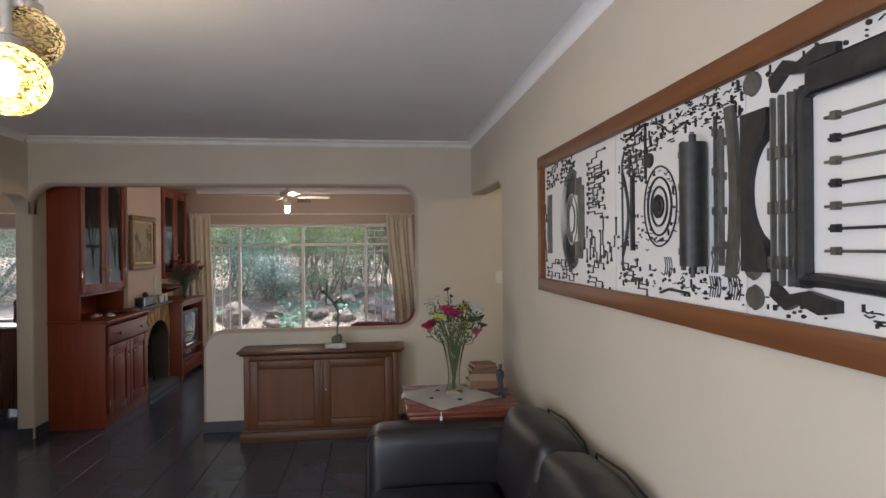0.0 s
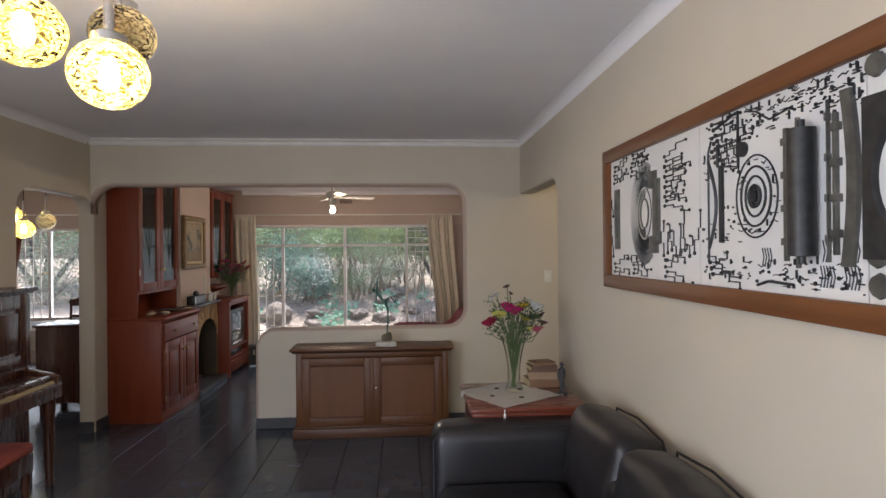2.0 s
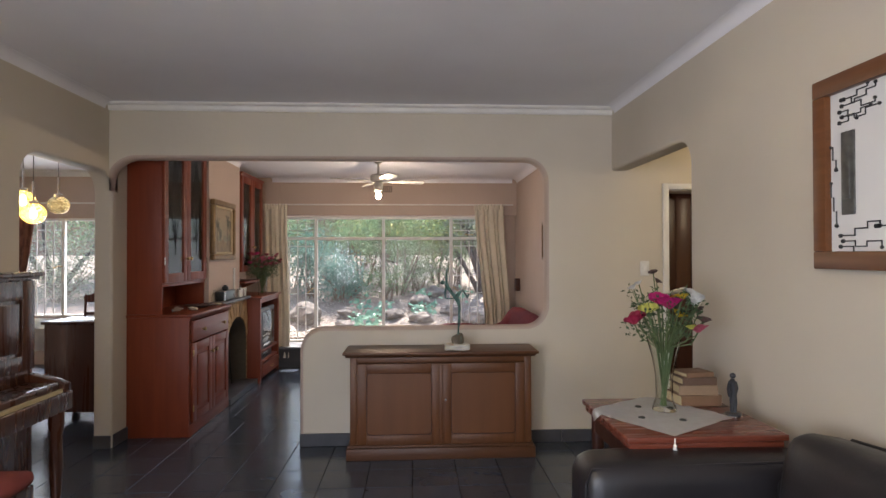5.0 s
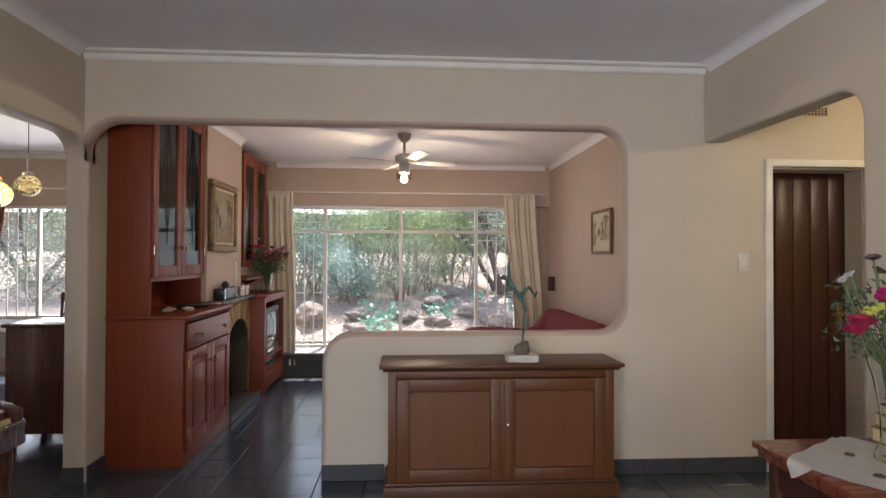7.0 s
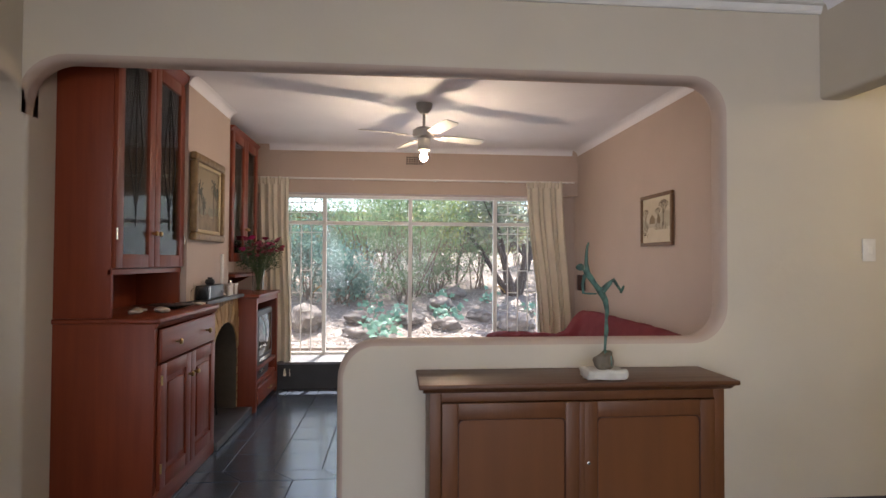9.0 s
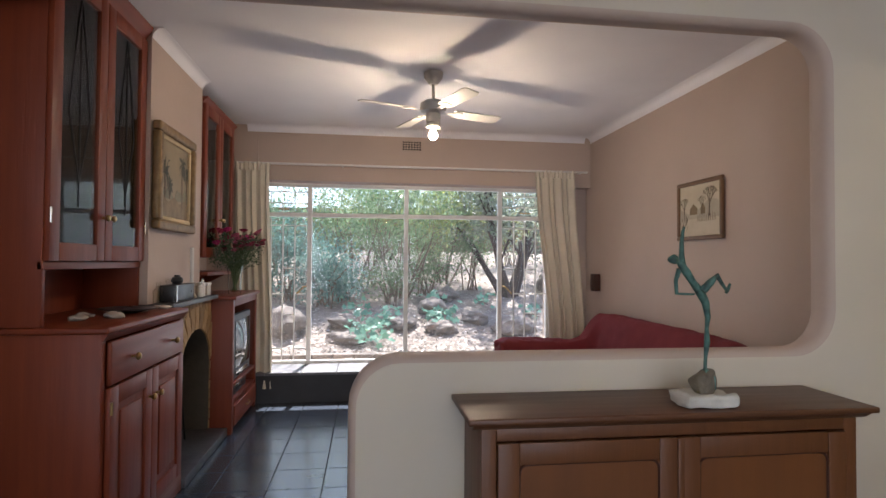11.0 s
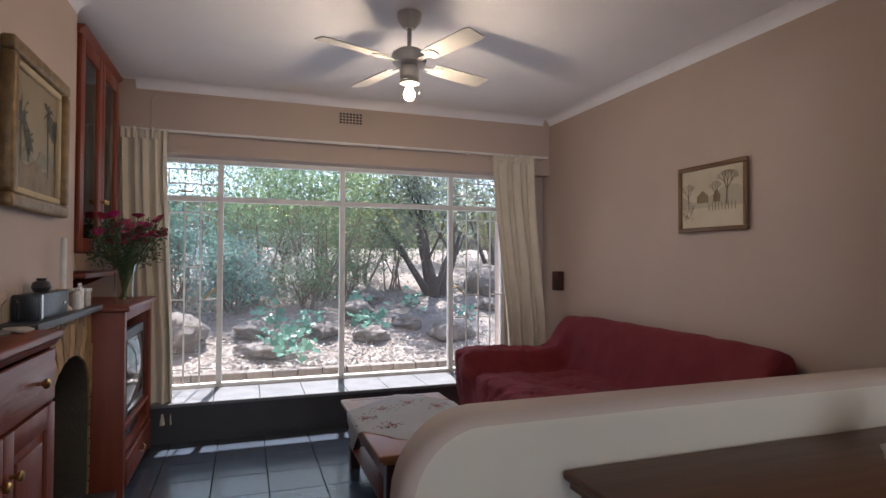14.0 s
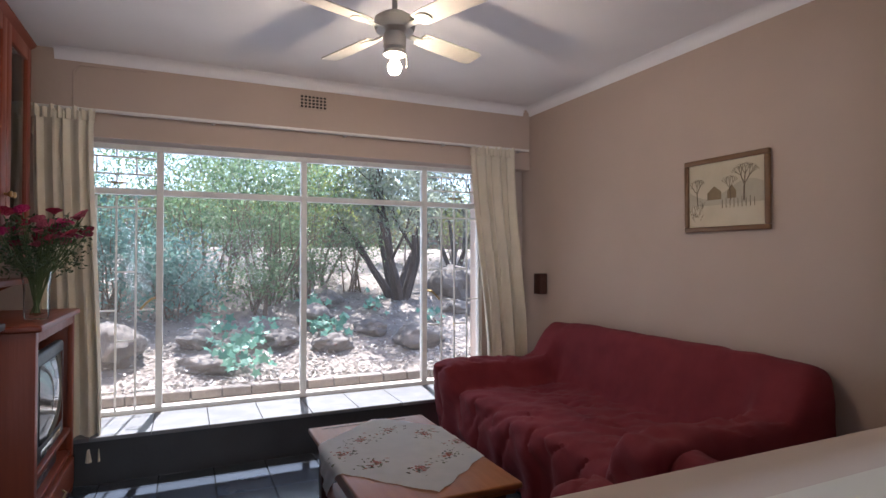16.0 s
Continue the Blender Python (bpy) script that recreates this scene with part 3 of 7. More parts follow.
    for k, (u, v, n, ln) in enumerate(((0.05, 0.54, 4, 0.2), (0.28, 0.55, 4, 0.2), (0.62, 0.535, 3, 0.2), (0.62, 0.49, 3, 0.19), (0.62, 0.445, 3, 0.19), (0.62, 0.4, 3, 0.18), (0.62, 0.36, 3, 0.18), (0.3, 0.6, 3, 0.2), (0.06, 0.585, 2, 0.2), (0.22, 0.09, 2, 0.2), (0.05, 0.05, 3, 0.22), (0.3, 0.05, 3, 0.22), (0.62, 0.05, 3, 0.19), (0.62, 0.09, 2, 0.19))):
        for j in range(n):
            part("lever", crank(u + 0.012 * (j % 2), v + 0.021 * (j - n / 2) if n > 2 else v, ln, False), PART_BLACK, m)
    for j in range(8):
        part("lever", crank(0.61 + 0.028 * j, 0.11 + 0.012 * (j % 3), 0.2, True), PART_BLACK, m)
    for j in range(2):
        part("lever", crank(0.03, 0.1 + 0.22 * j, 0.18, True), PART_BLACK, m)
    # second board
    part("spring_coil", joined(ring(1.19, 0.31, 0.135, 0.003, 0.78), ring(1.19, 0.31, 0.098, 0.004, 0.78), ring(1.19, 0.31, 0.066, 0.004, 0.78), ring(1.19, 0.31, 0.035, 0.006, 0.8), disc(1.19, 0.31, 0.02, 0.01), ring(1.19, 0.31, 0.026, 0.004, 0.8)), PART_BLACK, m, "flat black coiled spring")
    part("spool_cap", disc(1.125, 0.475, 0.026, 0.012, 20), PART_BLACK, m)
    part("roller", moved(lathe([(0.01, -0.02), (0.01, 0), (0.036, 0.002), (0.036, 0.36), (0.01, 0.362), (0.01, 0.385)], 18), pose(xs - 0.036, U - 1.545, V + 0.115)), PART_BLACK, m, "long black rubber roller")
    for u, v0, v1, t in ((1.335, 0.1, 0.5, 0.012), (1.382, 0.08, 0.52, 0.008), (1.5, 0.1, 0.54, 0.004), (1.528, 0.12, 0.5, 0.013)):
        rod = [flat(u - t / 2, u + t / 2, v0, v1, 0.012, 0.002)]
        for j in range(4):
            vv = v0 + (v1 - v0) * (0.12 + 0.25 * j)
            rod.append(flat(u - t, u + t * 1.4, vv, vv + 0.022, 0.016, 0.002))
        part("rod", joined(*rod), PART_GREY, m)
    part("curved_bar", prism([(U - (1.69 + 0.022 * math.cos(math.pi * (k / 10 - 0.5)) * (1 if k % 10 else 0.6) - w2), V + 0.09 + 0.46 * k / 10) for w2, ks in ((0.0, range(11)), (0.034, range(10, -1, -1))) for k in ks], "x", xs - 0.014, xs, 0), PART_GREY, m)
    part("arc_bar", joined(wire([(0.91 + 0.05 * math.sin(math.pi * k / 12), 0.14 + 0.32 * k / 12) for k in range(13)], 0.006), flat(0.985, 1.005, 0.16, 0.44, 0.01), wire([(0.905, 0.1), (0.905, 0.5), (0.925, 0.54)], 0.004)), PART_BLACK, m)
    for v, n in ((0.6, 5), (0.55, 5), (0.5, 3)):
        for j in range(n):
            part("lever", crank(0.93 + 0.012 * j, v - 0.022 * j, 0.16 if j % 2 else 0.22, False, 0.0028), PART_BLACK, m)
    part("bracket", wire([(0.96, 0.58), (1.1, 0.61), (1.1, 0.42), (0.97, 0.44), (0.97, 0.52)], 0.005), PART_BLACK, m)
    for j in range(4):
        part("lever", crank(0.9 + 0.01 * j, 0.11 - 0.022 * j, 0.22, False, 0.003), PART_BLACK, m)
    part("lever", wire([(1.14, 0.6), (1.2, 0.585), (1.26, 0.545), (1.36, 0.56)], 0.0035), PART_BLACK, m)
    part("lever", wire([(1.2, 0.02), (1.25, 0.035), (1.36, 0.03), (1.36, 0.02)], 0.005), PART_BLACK, m)
    for bu, bv, n in ((1.46, 0.03, 5), (1.55, 0.03, 5), (1.47, 0.1, 3), (1.56, 0.1, 4), (1.22, 0.08, 4)):
        part("leaf_spring", joined(*[wire([(bu + 0.012 * j, bv), (bu + 0.012 * j + 0.008, bv + 0.03), (bu + 0.012 * j, bv + 0.06)], 0.0018) for j in range(n)]), PART_BLACK, m)
    # third board
    rect = [(0, 0), (0.145, 0), (0.145, 0.04)] + arc(0.17, 0.2, 0.13, 250, 110, 10) + [(0.145, 0.36), (0.145, 0.4), (0, 0.4)]
    part("cover_plate", prism([(U - 1.735 - 0.66 * u, V + 0.11 + v) for u, v in rect], "x", xs - 0.02, xs), PART_BLACK, m, "black shield-shaped cover plate")
    for u, t in ((1.815, 0.01), (1.855, 0.013), (1.895, 0.006), (1.925, 0.006)):
        part("rod", joined(flat(u - t / 2, u + t / 2, 0.08, 0.53, 0.014, 0.003), *[flat(u - t, u + t, 0.12 + 0.13 * k, 0.15 + 0.13 * k, 0.018, 0.002) for k in range(3)]), PART_GREY, m)
    fr = [(1.99, 0.1), (2.05, 0.1), (2.3, 0.085), (2.34, 0.12), (2.34, 0.5), (2.3, 0.53), (2.03, 0.52), (1.99, 0.5), (1.99, 0.1)]
    part("body_frame", joined(tube([(xs - 0.012, U - along(u), V + v) for u, v in fr], 0.016, 8), flat(1.965, 2.0, 0.08, 0.14, 0.02, 0.004), flat(1.965, 2.0, 0.47, 0.53, 0.02, 0.004), flat(2.0, 2.34, 0.5, 0.57, 0.03, 0.02)), PART_BLACK, m, "heavy black machine body frame")
    for k in range(7):
        part("rod", joined(flat(2.04 + 0.01 * (k % 2), 2.29, 0.16 + 0.047 * k, 0.166 + 0.047 * k, 0.01), flat(2.06, 2.075, 0.155 + 0.047 * k, 0.172 + 0.047 * k, 0.014)), PART_BLACK if k % 2 else PART_GREY, m)
    for bu, bv, fl in ((1.81, 0.575, 1), (1.81, 0.055, -1)):
        o = [(0, 0), (0.05, 0.03 * fl), (0.09, 0.012 * fl), (0.15, 0.03 * fl), (0.2, 0.02 * fl), (0.2, -0.005 * fl), (0.12, -0.02 * fl), (0.05, -0.005 * fl), (0.01, -0.035 * fl)]
        part("side_casting", prism([(U - along(bu) - a, V + bv + b) for a, b in o], "x", xs - 0.016, xs), PART_BLACK, m)
    for u, v in ((1.69, 0.585), (1.7, 0.045), (1.69, 0.12)):
        part("wheel", joined(disc(u, v, 0.028, 0.012, 22), ring(u, v, 0.028, 0.005)), PART_GREY, m, "round grey knurled wheel")
    # the many small screws and clips
    small = []
    for k in range(420):
        zone = rng.random()
        if zone < 0.5:
            u, v = rng.uniform(1.12, 1.62), rng.choice((rng.uniform(0.525, 0.615), rng.uniform(0.5, 0.6), rng.uniform(0.02, 0.1)))
        elif zone < 0.75:
            u, v = rng.uniform(0.86, 1.1), rng.choice((rng.uniform(0.55, 0.61), rng.uniform(0.01, 0.1), rng.uniform(0.4, 0.5), rng.uniform(0.12, 0.3)))
        elif zone < 0.9:
            u, v = rng.uniform(1.66, 2.34), rng.choice((rng.uniform(0.58, 0.615), rng.uniform(0.01, 0.05)))
        else:
            a, r = rng.uniform(0, 6.3), rng.uniform(0.11, 0.13)
            u, v = 1.19 + 0.75 * r * math.cos(a), 0.31 + r * math.sin(a)
        kind = rng.random()
        if kind < 0.45:
            small.append(disc(u, v, rng.uniform(0.002, 0.006), 0.005, 7))
        elif kind < 0.8:
            ln = rng.uniform(0.008, 0.03)
            if rng.random() < 0.5:
                small.append(flat(u - 0.002, u + 0.002, v, min(H - 0.004, v + ln), 0.005))
            else:
                small.append(flat(u, u + ln, v - 0.0018, v + 0.0018, 0.005))
        else:
            ln = rng.uniform(0.015, 0.035)
            small.append(wire([(u, v), (u + ln * 0.5, v + rng.uniform(-0.01, 0.01)), (u + ln, v)], 0.0018))
    tagged(part("small_fixing", joined(*small), PART_BLACK, m, "scattered small black screws and clips"), kind="stuff")


mural()


# ---------------------------------------------------------------- lounge: dresser in the near alcove
def dresser():
    d = thing("dresser", "tall red-stained wooden dresser with glazed upper doors in an alcove", "dresser")
    y0, y1, xb, xf = 0.27, 1.245, -1.488, -0.985
    part("side_panel", boxed(xb, xf, y0, y0 + 0.025, 0.0, 0.985, 0.003), RED_WOOD, d)
    part("side_panel", boxed(xb, xf, y1 - 0.025, y1, 0.0, 0.985, 0.003), RED_WOOD, d)
    part("back_panel", boxed(xb, xb + 0.012, y0 + 0.025, y1 - 0.025, 0.0, 0.985), RED_WOOD, d)
    part("plinth", boxed(xf - 0.03, xf + 0.012, y0 + 0.002, y1 - 0.002, 0.0, 0.1, 0.004), RED_WOOD_Y, d)
    part("face_frame", joined(boxed(xf - 0.02, xf + 0.004, y0 + 0.001, y0 + 0.04, 0.1, 0.985, 0.002), boxed(xf - 0.02, xf + 0.004, y1 - 0.04, y1 - 0.001, 0.1, 0.985, 0.002), boxed(xf - 0.02, xf + 0.004, y0 + 0.04, y1 - 0.04, 0.955, 0.985, 0.002)), RED_WOOD, d)
    part("counter", boxed(xb, xf + 0.035, y0 - 0.012, y1 + 0.005, 0.985, 1.012, 0.009, 3), RED_WOOD_Y, d, "polished red-brown wooden counter")
    part("edge_moulding", prism([(xf + 0.004, 0.955), (xf + 0.012, 0.96), (xf + 0.02, 0.975), (xf + 0.03, 0.985), (xf + 0.004, 0.985)], "y", y0, y1), RED_WOOD_Y, d)
    mid = (y0 + y1) / 2
    w = part("drawer", joined(boxed(xf + 0.004, xf + 0.024, y0 + 0.045, y1 - 0.045, 0.775, 0.95, 0.006, 3)), RED_WOOD_Y, d)
    for yy in (mid - 0.25, mid + 0.25):
        k = lathe([(0.006, 0), (0.006, 0.016), (0.016, 0.024), (0.017, 0.032), (0.011, 0.038), (0, 0.04)], 14)
        part("knob", moved(k, pose(xf + 0.024, yy, 0.862, 0, 90, 0)), BRASS, w, "small turned brass knob")
    panel_door(d, "door", "x", y0 + 0.045, mid - 0.002, 0.11, 0.765, xf + 0.002, 1, RED_WOOD, "", (mid - 0.045, 0.64))
    panel_door(d, "door", "x", mid + 0.002, y1 - 0.045, 0.11, 0.765, xf + 0.002, 1, RED_WOOD, "", (mid + 0.045, 0.64))
    for zz in (0.2, 0.66):
        part("hinge", moved(lathe([(0.006, 0), (0.006, 0.05), (0, 0.051)], 8), pose(xf + 0.028, y0 + 0.043, zz)), BRASS, d)
    # upper part
    u1, uf = 1.21, -1.2
    part("upper_side", boxed(xb, uf, y0, y0 + 0.025, 1.013, 2.54, 0.003), RED_WOOD, d)
    part("upper_side", boxed(xb, uf, u1 - 0.025, u1, 1.013, 2.54, 0.003), RED_WOOD, d)
    part("upper_back", boxed(xb, xb + 0.012, y0 + 0.025, u1 - 0.025, 1.013, 2.54), RED_WOOD, d)
    for zz in (1.245, 1.6, 1.95, 2.3, 2.515):
        part("shelf", boxed(xb + 0.012, uf - 0.004, y0 + 0.025, u1 - 0.025, zz, zz + 0.022, 0.002), RED_WOOD_Y, d)
    part("upper_rail", boxed(uf - 0.02, uf + 0.004, y0, u1, 1.235, 1.268, 0.003), RED_WOOD_Y, d)
    part("crown", prism([(uf - 0.02, 2.49), (uf + 0.006, 2.49), (uf + 0.012, 2.515), (uf + 0.035, 2.54), (uf + 0.048, 2.57), (uf - 0.02, 2.57)], "y", y0 - 0.001, u1 + 0.03), RED_WOOD_Y, d)
    um = (y0 + u1) / 2
    for a, b, kn in ((y0 + 0.004, um - 0.002, um - 0.03), (um + 0.002, u1 - 0.004, um + 0.03)):
        dr = panel_door(d, "glazed_door", "x", a, b, 1.27, 2.49, uf, 1, RED_WOOD, "red-stained door with leaded glass", (kn, 1.47), LEADED)
        st, c = min(0.075, (b - a) * 0.2), (a + b) / 2
        lead = [tube([(uf + 0.014, c, 1.5), (uf + 0.014, c, 2.3)], 0.0025, 5)]
        for s in (-1, 1):
            lead.append(tube([(uf + 0.014, c, 1.6), (uf + 0.014, c + s * 0.09, 1.9), (uf + 0.014, c + s * 0.05, 2.15), (uf + 0.014, c, 2.4)], 0.0025, 5))
        part("leading", joined(*lead), IRON, dr)
        part("hinge", moved(lathe([(0.005, 0), (0.005, 0.06), (0, 0.061)], 8), pose(uf + 0.026, a if a < um - 0.1 else b, 1.42)), CHROME, dr)


dresser()


def crockery():
    """What stands behind the glass and lies on the counter."""
    rng = random.Random(9)
    for zz in (1.268, 1.623, 1.973):
        for k in range(5):
            yy = 0.42 + k * 0.15 + rng.uniform(-0.02, 0.02)
            h = rng.uniform(0.1, 0.2)
            r = rng.uniform(0.028, 0.04)
            v = finish(lathe([(r * 0.7, 0), (r, h * 0.2), (r * 0.95, h * 0.6), (r * 0.55, h * 0.85), (r * 0.6, h)], 14, (-1.38, yy, zz)), "jar", rng.choice((PORCELAIN, BOTTLE, BRASS)), True)
            tagged(v, "small jar standing on a dresser shelf", "jar", "jars in the dresser")


BOTTLE = material("grey_green_glazed_clay", (0.16, 0.20, 0.19), 0.3, scale=20)
crockery()
SHELL = material("pale_shell", (0.45, 0.40, 0.34), 0.6, dark=(0.4, 0.33, 0.27), scale=30, bump=0.002)
DARK_BOWL = material("dark_glazed_bowl", (0.03, 0.03, 0.032), 0.3, scale=20)
PLATE = lathe([(0.04, 0), (0.09, 0.012), (0.135, 0.022), (0.13, 0.026), (0.085, 0.016), (0, 0.012)], 28)
tagged(finish(moved(PLATE, pose(-1.14, 0.92, 1.012)), "bowl", DARK_BOWL, True), "shallow dark bowl on the dresser counter", "bowl")
tagged(finish(lathe([(0.05, 0), (0.055, 0.03), (0.05, 0.045), (0, 0.045)], 20, (-1.36, 0.47, 1.012)), "tin", DARK_BOWL, True), "round dark tin on the dresser counter", "tin")
for i, (sx, sy, sc) in enumerate(((-1.2, 0.55, 0.035), (-1.1, 0.66, 0.04), (-1.25, 0.72, 0.03), (-1.06, 1.16, 0.03))):
    b = bmesh.new()
    bmesh.ops.create_icosphere(b, subdivisions=3, radius=1, matrix=pose(sx, sy, 1.012 + sc * 0.32, 0, 0, 40 * i) @ Matrix.Diagonal((sc, sc * 1.5, sc * 0.38, 1)))
    jiggle(b, 0.012, 30, i)
    for v in b.verts:
        v.co.z = max(v.co.z, 1.0125)
    tagged(finish(b, "shell", SHELL, True), "pale sea shell lying on the dresser counter", "shell", "shells on the counter")


# ---------------------------------------------------------------- fireplace
BRICK = material("yellow_brown_fire_brick", (0.34, 0.22, 0.10), 0.85, dark=(0.20, 0.11, 0.05), scale=12, bump=0.003, bump_scale=50, spread=0.3)
MORTAR = material("dark_mortar", (0.10, 0.085, 0.065), 0.95, scale=20, bump=0.003)
SOOT = material("sooty_brick", (0.07, 0.055, 0.04), 0.95, dark=(0.015, 0.013, 0.012), scale=4, bump=0.003)


def fireplace():
    f = thing("fireplace", "arched yellow-brown brick fireplace under a slate mantel shelf", "fireplace")
    xf, y0, y1 = -1.08, 1.255, 2.205
    c, r, sp = 1.86, 0.33, 0.58      # arch centre, half width, springing height
    o = [(y0, 0.06), (c - r, 0.06), (c - r, sp)] + [(c + r * math.cos(radians(a)), sp + 0.24 * math.sin(radians(a))) for a in range(170, 5, -10)] + [(c + r, sp), (c + r, 0.06), (y1, 0.06), (y1, 1.0), (y0, 1.0)]
    part("brick_bed", prism(o, "x", -1.3, xf - 0.006), MORTAR, f, "dark mortar")
    part("firebox", joined(boxed(-1.488, -1.46, c - r - 0.05, c + r + 0.05, 0.06, 0.9), boxed(-1.46, -1.3, c - r - 0.05, c - r, 0.06, 0.9), boxed(-1.46, -1.3, c + r, c + r + 0.05, 0.06, 0.9), boxed(-1.46, -1.3, c - r, c + r, 0.82, 0.9)), SOOT, f, "soot-blackened firebox")
    part("mantel", joined(boxed(-1.488, xf + 0.05, y0 - 0.003, y1 + 0.01, 1.0, 1.03, 0.006)), SLATE_BARE, f, "dark slate mantel shelf")
    part("hearth", boxed(-1.488, -0.955, y0 - 0.003, y1 + 0.01, 0.0, 0.06, 0.006), SLATE_BARE, f, "dark slate hearth")
    unit = brick_mesh(0.2, 0.062)
    rng = random.Random(2)
    # courses on both piers
    for row in range(13):
        z = 0.095 + row * 0.071
        for a, b in ((y0, c - r), (c + r, y1)):
            if z > sp + 0.12:
                a, b = (y0, c - r - 0.02) if a == y0 else (c + r + 0.02, y1)
            if z > 0.9:
                continue
            n = max(1, round((b - a) / 0.2))
            for k in range(n):
                ob = new("brick", unit)
                ob.parent = f
                ob.location = (xf - 0.006, a + (k + 0.5) * (b - a) / n, z)
                ob.scale = (1 + rng.uniform(-0.2, 0.3), (b - a) / n / 0.21, rng.uniform(0.94, 1.04))
    vous = brick_mesh(0.075, 0.15)
    for k in range(13):
        a = radians(172 - k * 164 / 12)
        ob = new("brick", vous)
        ob.parent = f
        ob.matrix_local = pose(xf - 0.003, c + (r + 0.07) * math.cos(a), sp + (0.24 + 0.07) * math.sin(a), math.degrees(a) - 90, 0, 0)
    for k in range(13):
        ob = new("brick", vous)
        ob.parent = f
        ob.matrix_local = pose(xf - 0.006, y0 + 0.036 + k * 0.073, 0.925, rng.uniform(-2, 2), 0, 0) @ Matrix.Diagonal((1, 0.88, 0.9, 1))
    tools = thing("fire_tongs", "thin black iron fire tongs leaning in the fireplace", "fire tool")
    part("shaft", tube([(-1.17, 1.95, 0.063), (-1.2, 1.96, 0.4), (-1.22, 1.97, 0.62)], 0.006, 6), IRON, tools)
    part("handle", joined(tube([(-1.22, 1.97, 0.6), (-1.22, 1.94, 0.72), (-1.22, 1.945, 0.76)], 0.004, 6), tube([(-1.22, 1.97, 0.6), (-1.22, 2.0, 0.72), (-1.22, 1.99, 0.76)], 0.004, 6)), CHROME, tools)


SLATE_BARE = material("bare_slate", (0.06, 0.058, 0.06), 0.45, dark=(0.035, 0.034, 0.036), scale=9, bump=0.002, bump_scale=30)


def brick_mesh(l, h):
    me = bpy.data.meshes.new("brick")
    b = boxed(-0.006, 0.008, -l / 2, l / 2, -h / 2, h / 2, 0.003, 1)
    b.to_mesh(me)
    b.free()
    me.materials.append(BRICK)
    return me


fireplace()


def mantel_things():
    z = 1.03
    def bottle(x, y, r, h, label):
        b = finish(lathe([(r, 0), (r, h * 0.6), (r * 0.4, h * 0.75), (r * 0.4, h * 0.92), (r * 0.5, h), (0, h)], 18, (x, y, z)), "bottle", CLEAR, True)
        tagged(b, label, "bottle", "bottles on the mantel")
    bottle(-1.12, 1.27, 0.028, 0.12, "small clear glass bottle on the mantel")
    bottle(-1.085, 1.32, 0.033, 0.14, "clear glass bottle with a narrow neck on the mantel")
    radio = thing("radio", "black box radio lying on the mantel", "radio")
    part("case", boxed(-1.155, -1.065, 1.38, 1.74, z, z + 0.1, 0.006), BLACK_PLASTIC, radio)
    part("trim_bar", boxed(-1.065, -1.061, 1.39, 1.41, z + 0.002, z + 0.098), CHROME, radio, "silver strip")
    part("button", moved(lathe([(0.008, 0), (0.008, 0.004), (0, 0.004)], 12), pose(-1.065, 1.68, z + 0.05, 0, 90, 0)), CHROME, radio)
    pot = finish(lathe([(0.025, 0), (0.036, 0.02), (0.03, 0.04), (0.016, 0.048), (0.02, 0.056), (0, 0.056)], 18, (-1.11, 1.55, z + 0.1005)), "pot", DARK_BOWL, True)
    tagged(pot, "small dark brown pot standing on the radio", "pot")
    cand = thing("candlestick", "pale stone candle holder with a white candle", "candlestick")
    part("holder", lathe([(0.035, 0), (0.035, 0.01), (0.018, 0.03), (0.02, 0.08), (0.03, 0.1), (0, 0.1)], 18, (-1.11, 1.84, z)), SHELL, cand)
    part("candle", lathe([(0.012, 0.1), (0.012, 0.33), (0.004, 0.333), (0, 0.333)], 14, (-1.11, 1.84, z)), PORCELAIN, cand, "tall white candle")
    for x, y, h in ((-1.075, 1.92, 0.1), (-1.08, 1.98, 0.12)):
        j = thing("lotion_bottle", "small white bottle on the mantel", "bottle", "bottles on the mantel")
        part("body", lathe([(0.018, 0), (0.019, h * 0.7), (0.01, h * 0.8), (0.01, h * 0.86), (0, h * 0.86)], 14, (x, y, z)), PORCELAIN, j)
        part("cap", lathe([(0.009, h * 0.86), (0.009, h), (0, h)], 10, (x, y, z)), CHROME, j)
    bx = thing("trinket_box", "small pale patterned box with a lid on the mantel", "box")
    part("body", boxed(-1.145, -1.07, 2.06, 2.15, z, z + 0.07, 0.003), SHELL, bx)
    part("lid", boxed(-1.15, -1.065, 2.055, 2.155, z + 0.07, z + 0.09, 0.006), PORCELAIN, bx)


mantel_things()


